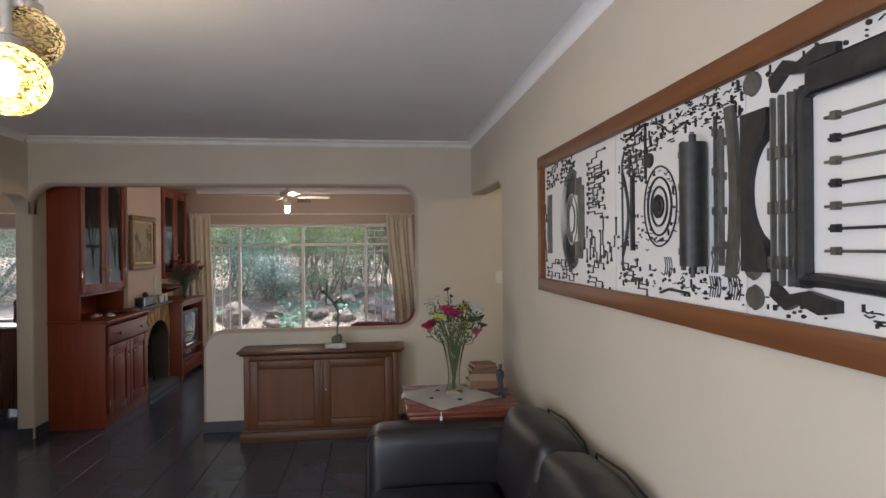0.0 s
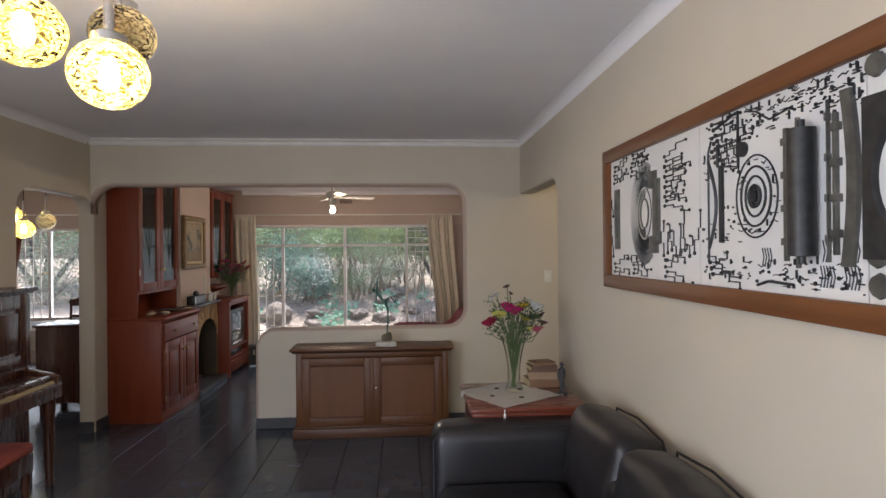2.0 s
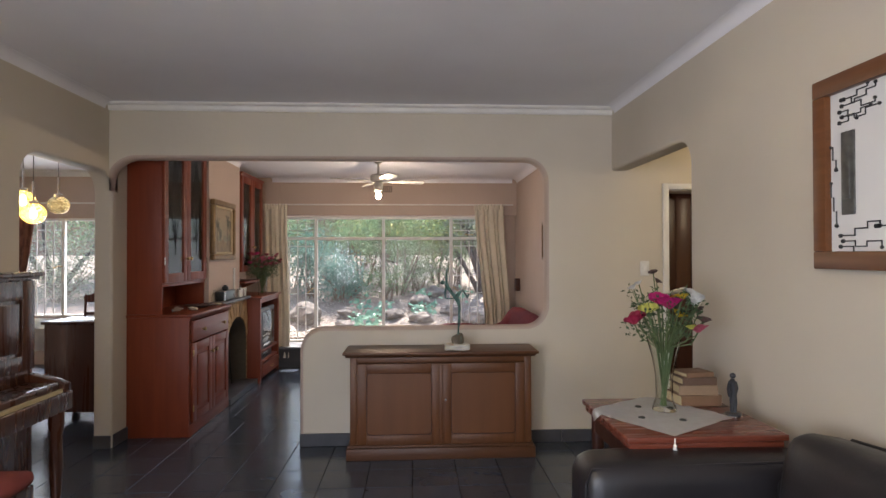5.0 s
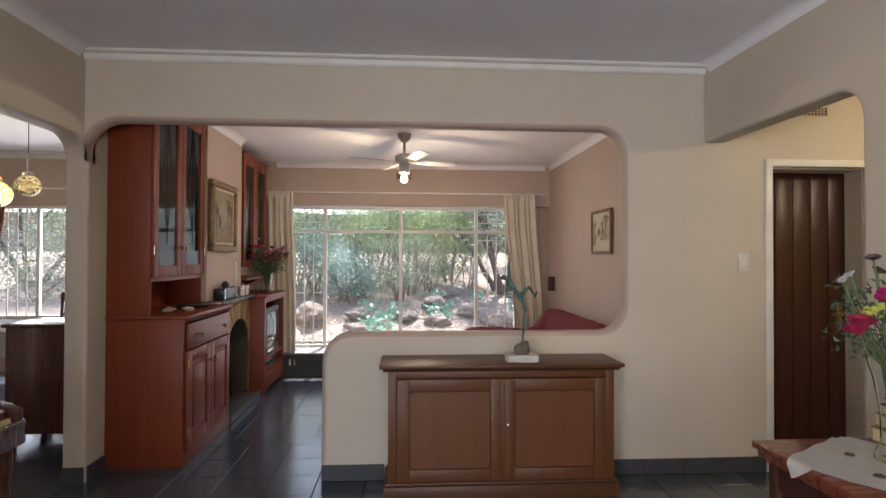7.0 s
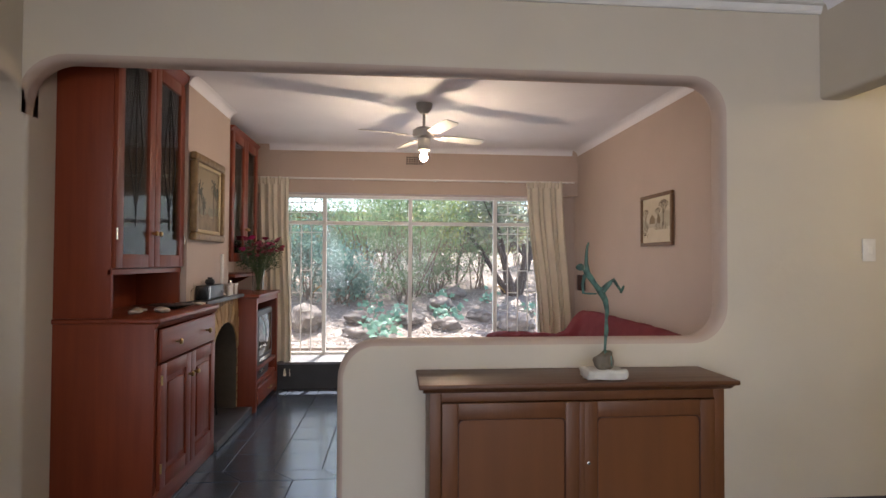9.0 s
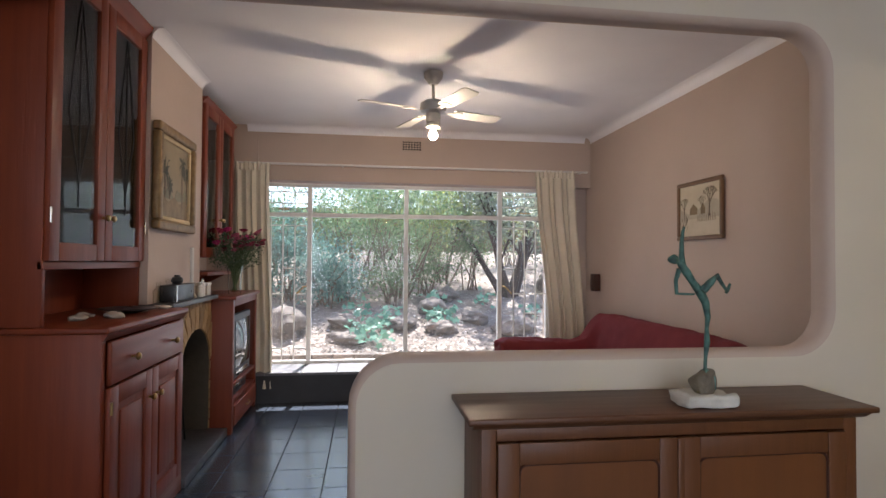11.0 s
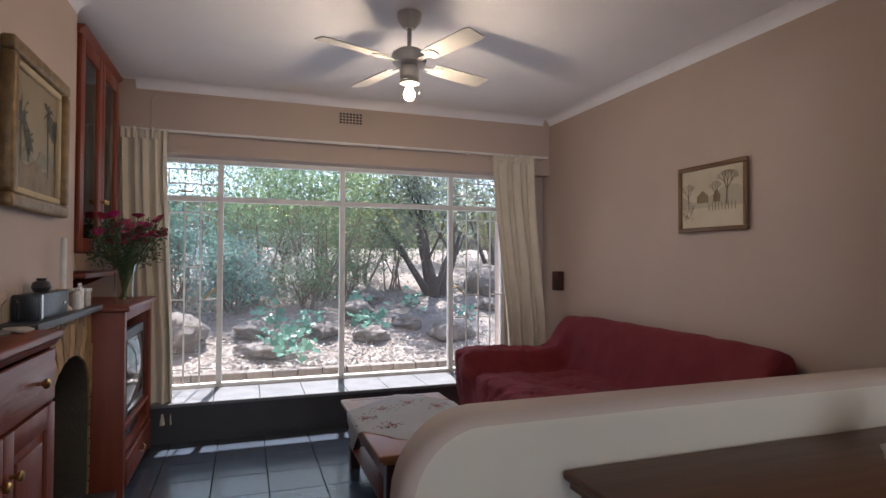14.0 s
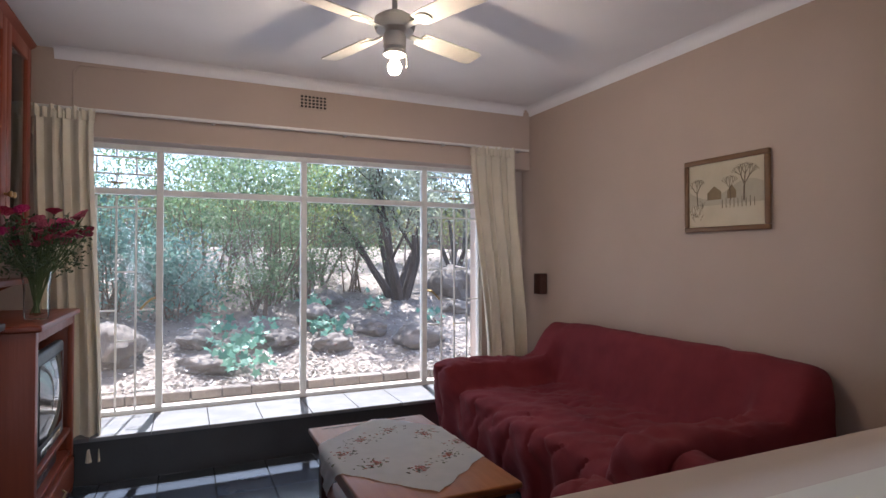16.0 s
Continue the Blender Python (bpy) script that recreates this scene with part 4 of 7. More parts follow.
# ---------------------------------------------------------------- television cabinet in the far alcove
def tv_corner():
    c = thing("tv_cabinet", "red-stained wooden television cabinet in the far alcove", "cabinet")
    xb, xf, y0, y1, zt = -1.488, -0.935, 2.22, 3.12, 0.985
    part("side", boxed(xb, xf, y0, y0 + 0.035, 0, zt, 0.004), RED_WOOD, c)
    part("side", boxed(xb, xf, y1 - 0.035, y1, 0, zt, 0.004), RED_WOOD, c)
    part("back", boxed(xb, xb + 0.012, y0 + 0.035, y1 - 0.035, 0, zt), RED_WOOD, c)
    part("top", boxed(xb, xf + 0.03, y0 - 0.015, y1 + 0.02, zt, zt + 0.028, 0.008, 3), RED_WOOD_Y, c)
    for z in (0.335, 0.21):
        part("shelf", boxed(xb + 0.012, xf - 0.003, y0 + 0.035, y1 - 0.035, z, z + 0.025, 0.003), RED_WOOD_Y, c)
    part("face_frame", joined(boxed(xf - 0.02, xf + 0.006, y0 + 0.001, y0 + 0.05, 0.0, zt, 0.003), boxed(xf - 0.02, xf + 0.006, y1 - 0.05, y1 - 0.001, 0.0, zt, 0.003), boxed(xf - 0.02, xf + 0.006, y0 + 0.05, y1 - 0.05, zt - 0.05, zt, 0.003)), RED_WOOD, c)
    dr = part("drawer", boxed(xf - 0.02, xf + 0.018, y0 + 0.05, y1 - 0.05, 0.05, 0.2, 0.006, 3), RED_WOOD_Y, c)
    part("handle", tube([(xf + 0.018, 2.63, 0.13), (xf + 0.035, 2.64, 0.12), (xf + 0.035, 2.74, 0.12), (xf + 0.018, 2.75, 0.13)], 0.005, 8), BRASS, dr, "curved brass drawer pull")
    tv = thing("television", "old dark grey tube television with a bulging screen", "television")
    a, b, z0, z1 = 2.36, 2.98, 0.361, 0.86
    part("casing", joined(boxed(-1.0, -0.955, a, b, z0, z1, 0.015, 3), boxed(-1.36, -1.0, a + 0.05, b - 0.05, z0 + 0.03, z1 - 0.04, 0.04, 3)), TV_GREY, tv)
    s = bmesh.new()
    n = 12
    grid = [[s.verts.new((-0.951 + 0.03 * (1 - (2 * i / n - 1) ** 2) * (1 - 0.8 * (2 * j / n - 1) ** 2), a + 0.06 + (b - a - 0.12) * i / n, z0 + 0.09 + (z1 - z0 - 0.14) * j / n)) for j in range(n + 1)] for i in range(n + 1)]
    for i in range(n):
        for j in range(n):
            s.faces.new((grid[i][j], grid[i + 1][j], grid[i + 1][j + 1], grid[i][j + 1]))
    rimv = [grid[i][0] for i in range(n + 1)] + [grid[n][j] for j in range(1, n + 1)] + [grid[i][n] for i in range(n - 1, -1, -1)] + [grid[0][j] for j in range(n - 1, 0, -1)]
    back = [s.verts.new((-0.957, v.co.y, v.co.z)) for v in rimv]
    for k in range(len(rimv)):
        q = (k + 1) % len(rimv)
        s.faces.new((rimv[k], back[k], back[q], rimv[q]))
    s.faces.new(back)
    bmesh.ops.recalc_face_normals(s, faces=s.faces[:])
    part("screen", s, SCREEN, tv, "dark reflecting curved screen")
    part("control_strip", boxed(-0.955, -0.95, a + 0.1, b - 0.1, z0 + 0.02, z0 + 0.06, 0.002), CHROME, tv)
    v = thing("video_recorder", "black video recorder on a shelf under the television", "video recorder")
    part("case", boxed(-1.35, -0.97, 2.42, 2.9, 0.236, 0.32, 0.004), BLACK_PLASTIC, v)
    part("flap", boxed(-0.97, -0.966, 2.5, 2.7, 0.272, 0.305, 0.001), CHROME, v)
    # glazed wall cabinet above
    w = thing("wall_cabinet", "red-stained wall cabinet with glazed doors above the television", "cabinet")
    wf, w0, w1, b0, b1 = -1.165, 2.215, 3.12, 1.3, 2.44
    part("side", boxed(xb, wf, w0, w0 + 0.025, b0, b1, 0.003), RED_WOOD, w)
    part("side", boxed(xb, wf, w1 - 0.025, w1, b0, b1, 0.003), RED_WOOD, w)
    part("back", boxed(xb, xb + 0.012, w0 + 0.025, w1 - 0.025, b0, b1), RED_WOOD, w)
    for z in (b0, 1.75, 2.1, b1 - 0.022):
        part("shelf", boxed(xb + 0.012, wf - 0.003, w0 + 0.025, w1 - 0.025, z, z + 0.022, 0.002), RED_WOOD_Y, w)
    part("crown", prism([(wf - 0.05, b1), (wf + 0.012, b1), (wf + 0.02, b1 + 0.015), (wf + 0.04, b1 + 0.03), (wf + 0.042, b1 + 0.04), (wf - 0.05, b1 + 0.04)], "y", w0 - 0.02, w1 + 0.02), RED_WOOD_Y, w)
    m = (w0 + w1) / 2
    for a2, b2, kn in ((w0 + 0.003, m - 0.002, m - 0.03), (m + 0.002, w1 - 0.003, m + 0.03)):
        panel_door(w, "glazed_door", "x", a2, b2, b0 + 0.002, b1 - 0.002, wf, 1, RED_WOOD, "red-stained door with leaded glass", (kn, 1.6), LEADED)
    sh = thing("wall_shelf", "red-stained wooden shelf under the wall cabinet", "shelf")
    part("board", boxed(xb, -1.13, 2.29, 3.1, 1.16, 1.19, 0.006, 3), RED_WOOD_Y, sh)
    part("bracket", prism([(-1.488, 1.16), (-1.18, 1.16), (-1.3, 1.1), (-1.488, 1.04)], "y", 2.3, 2.325), RED_WOOD, sh)
    part("bracket", prism([(-1.488, 1.16), (-1.18, 1.16), (-1.3, 1.1), (-1.488, 1.04)], "y", 3.06, 3.085), RED_WOOD, sh)


TV_GREY = material("dark_grey_plastic", (0.045, 0.043, 0.042), 0.45, scale=40, bump=0.0003, bump_scale=300)
SCREEN = material("screen_glass", (0.02, 0.022, 0.022), 0.05, scale=5, mix=0.2)
tv_corner()


# ---------------------------------------------------------------- flowers in vases
STEM = material("green_stems", (0.09, 0.13, 0.05), 0.6, scale=20)
LEAF_G = material("bouquet_leaf", (0.05, 0.09, 0.035), 0.6, dark=(0.02, 0.04, 0.016), scale=20)
PETALS = {k: material(k + "_petals", c, 0.6, dark=tuple(v * 0.6 for v in c), scale=50) for k, c in
          {"magenta": (0.45, 0.012, 0.13), "yellow": (0.72, 0.53, 0.03), "cream": (0.72, 0.66, 0.50), "lemon": (0.62, 0.60, 0.12), "crimson": (0.30, 0.012, 0.05), "white": (0.72, 0.71, 0.68), "pink": (0.5, 0.10, 0.16), "brown": (0.10, 0.06, 0.05)}.items()}


def bloom(kind, centre, r, parent, rng, open_=0.6):
    b = bmesh.new()
    m = pose(*centre, rng.uniform(-35, 35), rng.uniform(-35, 35), rng.uniform(0, 360))
    for ring, (n, tilt, ln) in enumerate(((7, 62, 1.0), (6, 40, 0.8), (5, 18, 0.6))):
        for k in range(n):
            a = 2 * math.pi * (k + 0.5 * (ring % 2)) / n
            ra = radians(tilt * open_ * 1.5)
            pts = []
            for t, w in ((0.0, 0.12), (0.4, 0.42), (0.8, 0.42), (1.0, 0.16)):
                out = math.sin(ra * (0.4 + 0.6 * t)) * ln * r * t
                up = math.cos(ra * (0.4 + 0.6 * t)) * ln * r * t * 0.9
                for s in (-1, 1):
                    side = s * w * r * ln
                    pts.append((out * math.cos(a) - side * math.sin(a), out * math.sin(a) + side * math.cos(a), up + abs(s) * 0.0))
            vs = [b.verts.new(p) for p in pts]
            for q in range(3):
                b.faces.new((vs[2 * q], vs[2 * q + 1], vs[2 * q + 3], vs[2 * q + 2]))
    return part("bloom", moved(b, m), PETALS[kind], parent, kind + " flower head")


def bouquet(name, label, base, vase_prof, blooms, seed, top, spread, sprays, leaf_m):
    rng = random.Random(seed)
    t = thing(name, label, "vase of flowers")
    x, y, z = base
    outer = lathe(vase_prof + [(r - 0.004, h) for r, h in vase_prof[::-1][:-1]] + [(0, vase_prof[0][1] + 0.012)], 24, base)
    part("vase", outer, CLEAR, t, "clear ribbed glass vase").visible_shadow = False
    h = vase_prof[-1][1]
    stems, leaves = [], []
    for kind, (dx, dy, dz), r in blooms:
        p = (x + dx, y + dy, z + dz)
        part("stem", tube([(x - dx * 0.08 + rng.uniform(-0.01, 0.01), y - dy * 0.08 + rng.uniform(-0.01, 0.01), z + 0.02), (x + dx * 0.25, y + dy * 0.25, z + h * 0.9), (x + dx * 0.8, y + dy * 0.8, z + dz * 0.85), p], 0.0028, 5), STEM, t)
        bloom(kind, p, r * 1.35, t, rng)
    for k in range(sprays):
        a, rr = rng.uniform(0, 2 * math.pi), spread * math.sqrt(rng.random())
        p = Vector((x + rr * math.cos(a), y + rr * math.sin(a), z + rng.uniform(h + 0.02, top)))
        stems.append(tube([(x, y, z + h * 0.7), (x + rr * 0.4 * math.cos(a), y + rr * 0.4 * math.sin(a), z + h + 0.02), p], 0.0014, 4))
        for q in range(11):
            leaves.append((p + Vector((rng.uniform(-0.03, 0.03), rng.uniform(-0.03, 0.03), rng.uniform(-0.05, 0.02))), rng.uniform(0.014, 0.03)))
    tagged(part("spray", joined(*stems), STEM, t), kind="stuff")
    tagged(part("foliage", leaf_mesh(leaves, rng), leaf_m, t, "small dense leaves"), kind="stuff")
    return t


def leaf_mesh(spots, rng, aspect=0.45):
    b = bmesh.new()
    for p, s in spots:
        d = Vector((rng.gauss(0, 1), rng.gauss(0, 1), rng.gauss(0.2, 0.8))).normalized()
        side = d.orthogonal().normalized()
        side.rotate(Matrix.Rotation(rng.uniform(0, 6.3), 3, d))
        up = d.cross(side) * 0.18
        v = [b.verts.new(p), b.verts.new(p + d * s * 0.5 + side * s * aspect * 0.5 + up * s), b.verts.new(p + d * s), b.verts.new(p + d * s * 0.5 - side * s * aspect * 0.5 + up * s)]
        b.faces.new((v[0], v[1], v[2]))
        b.faces.new((v[0], v[2], v[3]))
    return b


rngf = random.Random(12)
red_blooms = [(rngf.choice(("crimson", "crimson", "magenta", "pink")), (rngf.uniform(-0.15, 0.19), rngf.uniform(-0.16, 0.16), rngf.uniform(0.33, 0.5)), rngf.uniform(0.024, 0.038)) for k in range(34)]
bouquet("flower_vase", "glass vase of dark red flowers standing on the television cabinet", (-0.99, 2.53, 1.014), [(0.045, 0), (0.05, 0.03), (0.05, 0.14), (0.062, 0.22)], red_blooms, 5, 0.47, 0.19, 130, LEAF_G)


# ---------------------------------------------------------------- lounge window, ledge and curtains
def bar(bm, x0, x1, z0, z1, y, d=0.03, bev=0.003):
    return box(bm, x0, x1, y - d / 2, y + d / 2, z0, z1, bev, 1)


def lounge_window():
    w = tagged(new("window_1"), "white steel window with burglar bars in the side lights", "window", "", "structure")
    x0, x1, z0, z1 = -1.04, 1.93, LEDGE, 2.045
    b = bmesh.new()
    for a in ((x0, x1, z1 - 0.035, z1), (x0, x1, z0, z0 + 0.03), (x0, x0 + 0.035, z0 + 0.03, z1 - 0.035), (x1 - 0.035, x1, z0 + 0.03, z1 - 0.035)):
        bar(b, *a, WIN, 0.05)
    part("window_frame", b, STEEL_WHITE, w)
    for m in (-0.522, 0.433, 1.402):
        part("mullion", bar(bmesh.new(), m - 0.021, m + 0.021, z0 + 0.03, z1 - 0.035, WIN, 0.055), STEEL_WHITE, w)
    for a, c in ((x0 + 0.035, -0.543), (-0.501, 0.412), (0.454, 1.381), (1.423, x1 - 0.035)):
        part("transom", bar(bmesh.new(), a, c, 1.715, 1.755, WIN, 0.05), STEEL_WHITE, w)
        for lo, hi in ((z0 + 0.03, 1.715), (1.755, z1 - 0.035)):
            p = part("pane", boxed(a, c, WIN + 0.004, WIN + 0.008, lo, hi), PANE, w)
            p.visible_shadow = False
    yb = WIN - 0.042
    for a, c in ((x0 + 0.04, -0.547), (1.427, x1 - 0.04)):
        n = 4
        rods = bmesh.new()
        xs = [a + (c - a) * k / n for k in range(n + 1)]
        for k, x in enumerate(xs):
            if k not in (0, n):
                part("burglar_bar", boxed(x - 0.006, x + 0.006, yb - 0.004, yb + 0.004, z0 + 0.031, 1.7), STEEL_WHITE, w)
            if k < n:
                for zz in ((0.42, 0.95, 1.62) if k % 2 else (0.75, 1.2, 1.62)):
                    box(rods, x + 0.006, xs[k + 1] - 0.006, yb - 0.004, yb + 0.004, zz, zz + 0.011)
        part("burglar_bars", rods, STEEL_WHITE, w)
        top = bmesh.new()
        for zz in (1.84, 1.95):
            box(top, a, c, yb - 0.004, yb + 0.004, zz, zz + 0.011)
        for k, (za, zb) in ((1, (1.851, 1.95)), (3, (1.851, 1.95)), (2, (1.77, 1.84)), (2, (1.961, 2.02))):
            box(top, xs[k] - 0.005, xs[k] + 0.005, yb - 0.004, yb + 0.004, za, zb)
        part("burglar_bars", top, STEEL_WHITE, w)
        hx = c if a < 0 else a
        s = -1 if a < 0 else 1
        part("window_handle", tube([(hx, WIN - 0.03, 1.03), (hx + 0.015 * s, WIN - 0.07, 1.03), (hx + 0.05 * s, WIN - 0.075, 1.0), (hx + 0.085 * s, WIN - 0.07, 0.96)], [0.008, 0.008, 0.006, 0.007], 8), BRASS, w, "dark brass casement handle")
        part("stay", tube([((a + c) / 2 - 0.05, WIN - 0.03, 1.79), ((a + c) / 2, WIN - 0.06, 1.785), ((a + c) / 2 + 0.06, WIN - 0.06, 1.785)], 0.006, 6), BRASS, w)


lounge_window()

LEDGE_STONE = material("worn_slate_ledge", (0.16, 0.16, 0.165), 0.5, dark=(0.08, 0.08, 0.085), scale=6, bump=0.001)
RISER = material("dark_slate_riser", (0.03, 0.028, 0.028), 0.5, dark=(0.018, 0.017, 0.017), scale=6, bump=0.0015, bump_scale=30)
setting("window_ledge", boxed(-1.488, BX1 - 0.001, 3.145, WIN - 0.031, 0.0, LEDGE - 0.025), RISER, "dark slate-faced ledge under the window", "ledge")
shelf = tagged(new("window_sill"), "grey slate sill slabs along the window", "sill", "", "structure")
for k in range(12):
    xa = -1.488 + k * 0.3165
    part("slab", boxed(xa, xa + 0.3135, 3.13, WIN - 0.026, LEDGE - 0.025, LEDGE, 0.003, 1), LEDGE_STONE, shelf, smooth=False)


def curtain(name, label, x_top, x_bot, y, z_top, z_bot, folds, depth, mat, seed=0, swing=0.0, tie=None):
    """A hanging curtain: x_top and x_bot are its edges above and below, drawn in at tie = (height, share)."""
    c = thing(name, label, "curtain")
    b = bmesh.new()
    nu, nv = folds * 8, 26
    rows = []
    for j in range(nv + 1):
        t = j / nv
        z = z_top + (z_bot - z_top) * t
        k = t * t * (3 - 2 * t)
        a0, a1 = x_top[0] + (x_bot[0] - x_top[0]) * k, x_top[1] + (x_bot[1] - x_top[1]) * k
        row = []
        for i in range(nu + 1):
            u = i / nu
            ph = 2 * math.pi * folds * u + 0.7 * math.sin(3 * t + seed) + 0.5 * noise.noise(Vector((u * 5, t * 2, seed)))
            dd = depth * (0.55 + 0.45 * t) * (1 + 0.4 * noise.noise(Vector((u * 9, t * 3, seed + 4))))
            row.append((a0 + (a1 - a0) * u + 0.012 * math.cos(ph * 0.5), y + dd * math.sin(ph) - swing * t * t, z + 0.006 * math.sin(ph * 2) * (1 if j == 0 else 0)))
        rows.append(row)
    front = [[b.verts.new(p) for p in row] for row in rows]
    back = [[b.verts.new((p[0], p[1] + 0.006, p[2])) for p in row] for row in rows]
    for j in range(nv):
        for i in range(nu):
            b.faces.new((front[j][i], front[j][i + 1], front[j + 1][i + 1], front[j + 1][i]))
            b.faces.new((back[j][i], back[j + 1][i], back[j + 1][i + 1], back[j][i + 1]))
    for j in range(nv):
        b.faces.new((front[j][0], front[j + 1][0], back[j + 1][0], back[j][0]))
        b.faces.new((front[j][nu], back[j][nu], back[j + 1][nu], front[j + 1][nu]))
    for i in range(nu):
        b.faces.new((front[0][i], back[0][i], back[0][i + 1], front[0][i + 1]))
        b.faces.new((front[nv][i], front[nv][i + 1], back[nv][i + 1], back[nv][i]))
    part("drape", b, mat, c)
    h = bmesh.new()
    n2 = folds * 10
    f2, b2 = [], []
    for i in range(n2 + 1):
        u = i / n2
        x = x_top[0] + (x_top[1] - x_top[0]) * u
        yy = y - 0.012 + 0.014 * math.sin(2 * math.pi * folds * 1.7 * u)
        f2.append([h.verts.new((x, yy + dy, z)) for dy, z in ((0, z_top + 0.02 + 0.012 * math.sin(19 * u + seed)), (0, z_top - 0.05))])
        b2.append([h.verts.new((x, yy + 0.016, z)) for z in (z_top + 0.02 + 0.012 * math.sin(19 * u + seed), z_top - 0.05)])
    for i in range(n2):
        h.faces.new((f2[i][0], f2[i + 1][0], f2[i + 1][1], f2[i][1]))
        h.faces.new((b2[i][0], b2[i][1], b2[i + 1][1], b2[i + 1][0]))
        h.faces.new((f2[i][0], b2[i][0], b2[i + 1][0], f2[i + 1][0]))
        h.faces.new((f2[i][1], f2[i + 1][1], b2[i + 1][1], b2[i][1]))
    part("gathered_heading", h, mat, c)
    return c


curtain("curtain", "cream cotton curtain gathered beside the television cabinet", (-1.2, -0.87), (-1.12, -0.79), 3.36, 2.18, 0.13, 5, 0.035, CREAM_CLOTH, 1.0, 0.2)
curtain("curtain", "cream cotton curtain gathered beside the red sofa", (1.71, 2.12), (1.84, 2.2), 3.37, 2.18, 0.45, 6, 0.035, CREAM_CLOTH, 2.3, 0.04)
rail = thing("curtain_rail", "thin white curtain rail running the width of the room", "curtain rail")
part("rail", boxed(-1.2, 2.26, 3.355, 3.385, 2.19, 2.208, 0.004), WHITE_TRIM, rail)
for x in (-1.1, -0.2, 0.7, 1.5, 2.2):
    part("bracket", boxed(x - 0.01, x + 0.01, 3.385, BACK, 2.192, 2.206, 0.002), WHITE_TRIM, rail)
box_ = thing("small_speaker", "small dark wooden box hanging behind the curtain", "speaker")
part("case", boxed(2.262, 2.328, 3.2, 3.3, 1.0, 1.17, 0.006), DARK_WOOD, box_)


def grille(x0, x1, z0, z1, y, nx, nz, label):
    g = thing("air_vent", label, "vent")
    part("plate", boxed(x0, x1, y - 0.006, y, z0, z1, 0.002), VENT_DARK, g, "dark holes of the vent")
    b = bmesh.new()
    sx, sz = (x1 - x0) / nx, (z1 - z0) / nz
    for i in range(nx + 1):
        box(b, x0 + i * sx - sx * 0.16, x0 + i * sx + sx * 0.16, y - 0.012, y - 0.006, z0 - sz * 0.2, z1 + sz * 0.2)
    part("upright_slats", b, WALL_LOUNGE, g)
    b = bmesh.new()
    for j in range(nz + 1):
        box(b, x0 - sx * 0.16, x1 + sx * 0.16, y - 0.0125, y - 0.006, z0 + j * sz - sz * 0.16, z0 + j * sz + sz * 0.16)
    part("level_slats", b, WALL_LOUNGE, g)


VENT_DARK = material("vent_shadow_dark", (0.01, 0.01, 0.01), 0.9)
grille(0.376, 0.568, 2.378, 2.472, BACK - 0.001, 7, 4, "small square-holed air vent high on the pink wall")
grille(3.162, 3.325, 2.37, 2.424, -0.001, 7, 3, "small square-holed air vent above the passage door")
pipe = thing("cable_conduit", "thin painted cable conduit on the wall above the curtain", "conduit")
part("conduit", tube([(-1.0, BACK - 0.008, 2.21), (-1.0, BACK - 0.008, 2.45), (-0.97, BACK - 0.008, 2.49), (-0.6, BACK - 0.008, 2.5)], 0.006, 6), WALL_LOUNGE, pipe)


# ---------------------------------------------------------------- ceiling fan with a bare bulb
FAN_WHITE = material("off_white_fan_enamel", (0.52, 0.49, 0.43), 0.4, dark=(0.42, 0.39, 0.33), scale=8)
BULB = emitter("glowing_bulb", (1.0, 0.78, 0.48), 60)


def fan():
    f = thing("ceiling_fan", "off-white four-blade ceiling fan with a lit bulb", "ceiling fan")
    c = (0.482, 1.735, 0)
    part("canopy", lathe([(0.03, 2.5), (0.062, 2.54), (0.068, 2.579)], 24, c), FAN_WHITE, f)
    part("rod", lathe([(0.012, 2.385), (0.012, 2.51)], 12, c), FAN_WHITE, f)
    part("motor", lathe([(0.045, 2.3), (0.085, 2.31), (0.092, 2.33), (0.09, 2.365), (0.06, 2.385), (0.02, 2.39)], 28, c), FAN_WHITE, f)
    part("switch_cup", lathe([(0.04, 2.225), (0.05, 2.235), (0.052, 2.285), (0.045, 2.3)], 24, c), FAN_WHITE, f)
    part("lamp_holder", lathe([(0.02, 2.19), (0.024, 2.197), (0.05, 2.204), (0.052, 2.215), (0.04, 2.225)], 20, c), FAN_WHITE, f)
    bulb = part("bulb", lathe([(0.0, 2.115), (0.02, 2.121), (0.03, 2.14), (0.03, 2.155), (0.018, 2.178), (0.014, 2.195), (0, 2.195)], 18, c), BULB, f, "lit warm bulb")
    bulb.visible_shadow = False
    for k, a in enumerate((20, 110, 200, 290)):
        m = pose(c[0], c[1], 2.317, 0, 0, a)
        o = [(0.15, -0.042), (0.2, -0.05), (0.5, -0.058), (0.53, -0.045), (0.53, 0.045), (0.5, 0.058), (0.2, 0.05), (0.15, 0.042)]
        blade = prism(o, "z", -0.003, 0.003)
        part("blade", moved(blade, m @ pose(0, 0, 0, -11, 0, 0)), FAN_WHITE, f)
        arm = joined(boxed(0.05, 0.16, -0.016, 0.016, -0.009, -0.004, 0.002), moved(prism(arc(0, 0, 0.04, 0, 330, 11), "z", -0.0085, -0.0035), pose(0.19, 0, 0)))
        part("blade_arm", moved(arm, m @ pose(0, 0, 0, -11, 0, 0)), FAN_WHITE, f, "scalloped blade arm")
    part("pull_chain", tube([(c[0] + 0.045, c[1] - 0.02, 2.235), (c[0] + 0.05, c[1] - 0.02, 2.15)], 0.002, 5), CHROME, f)


fan()


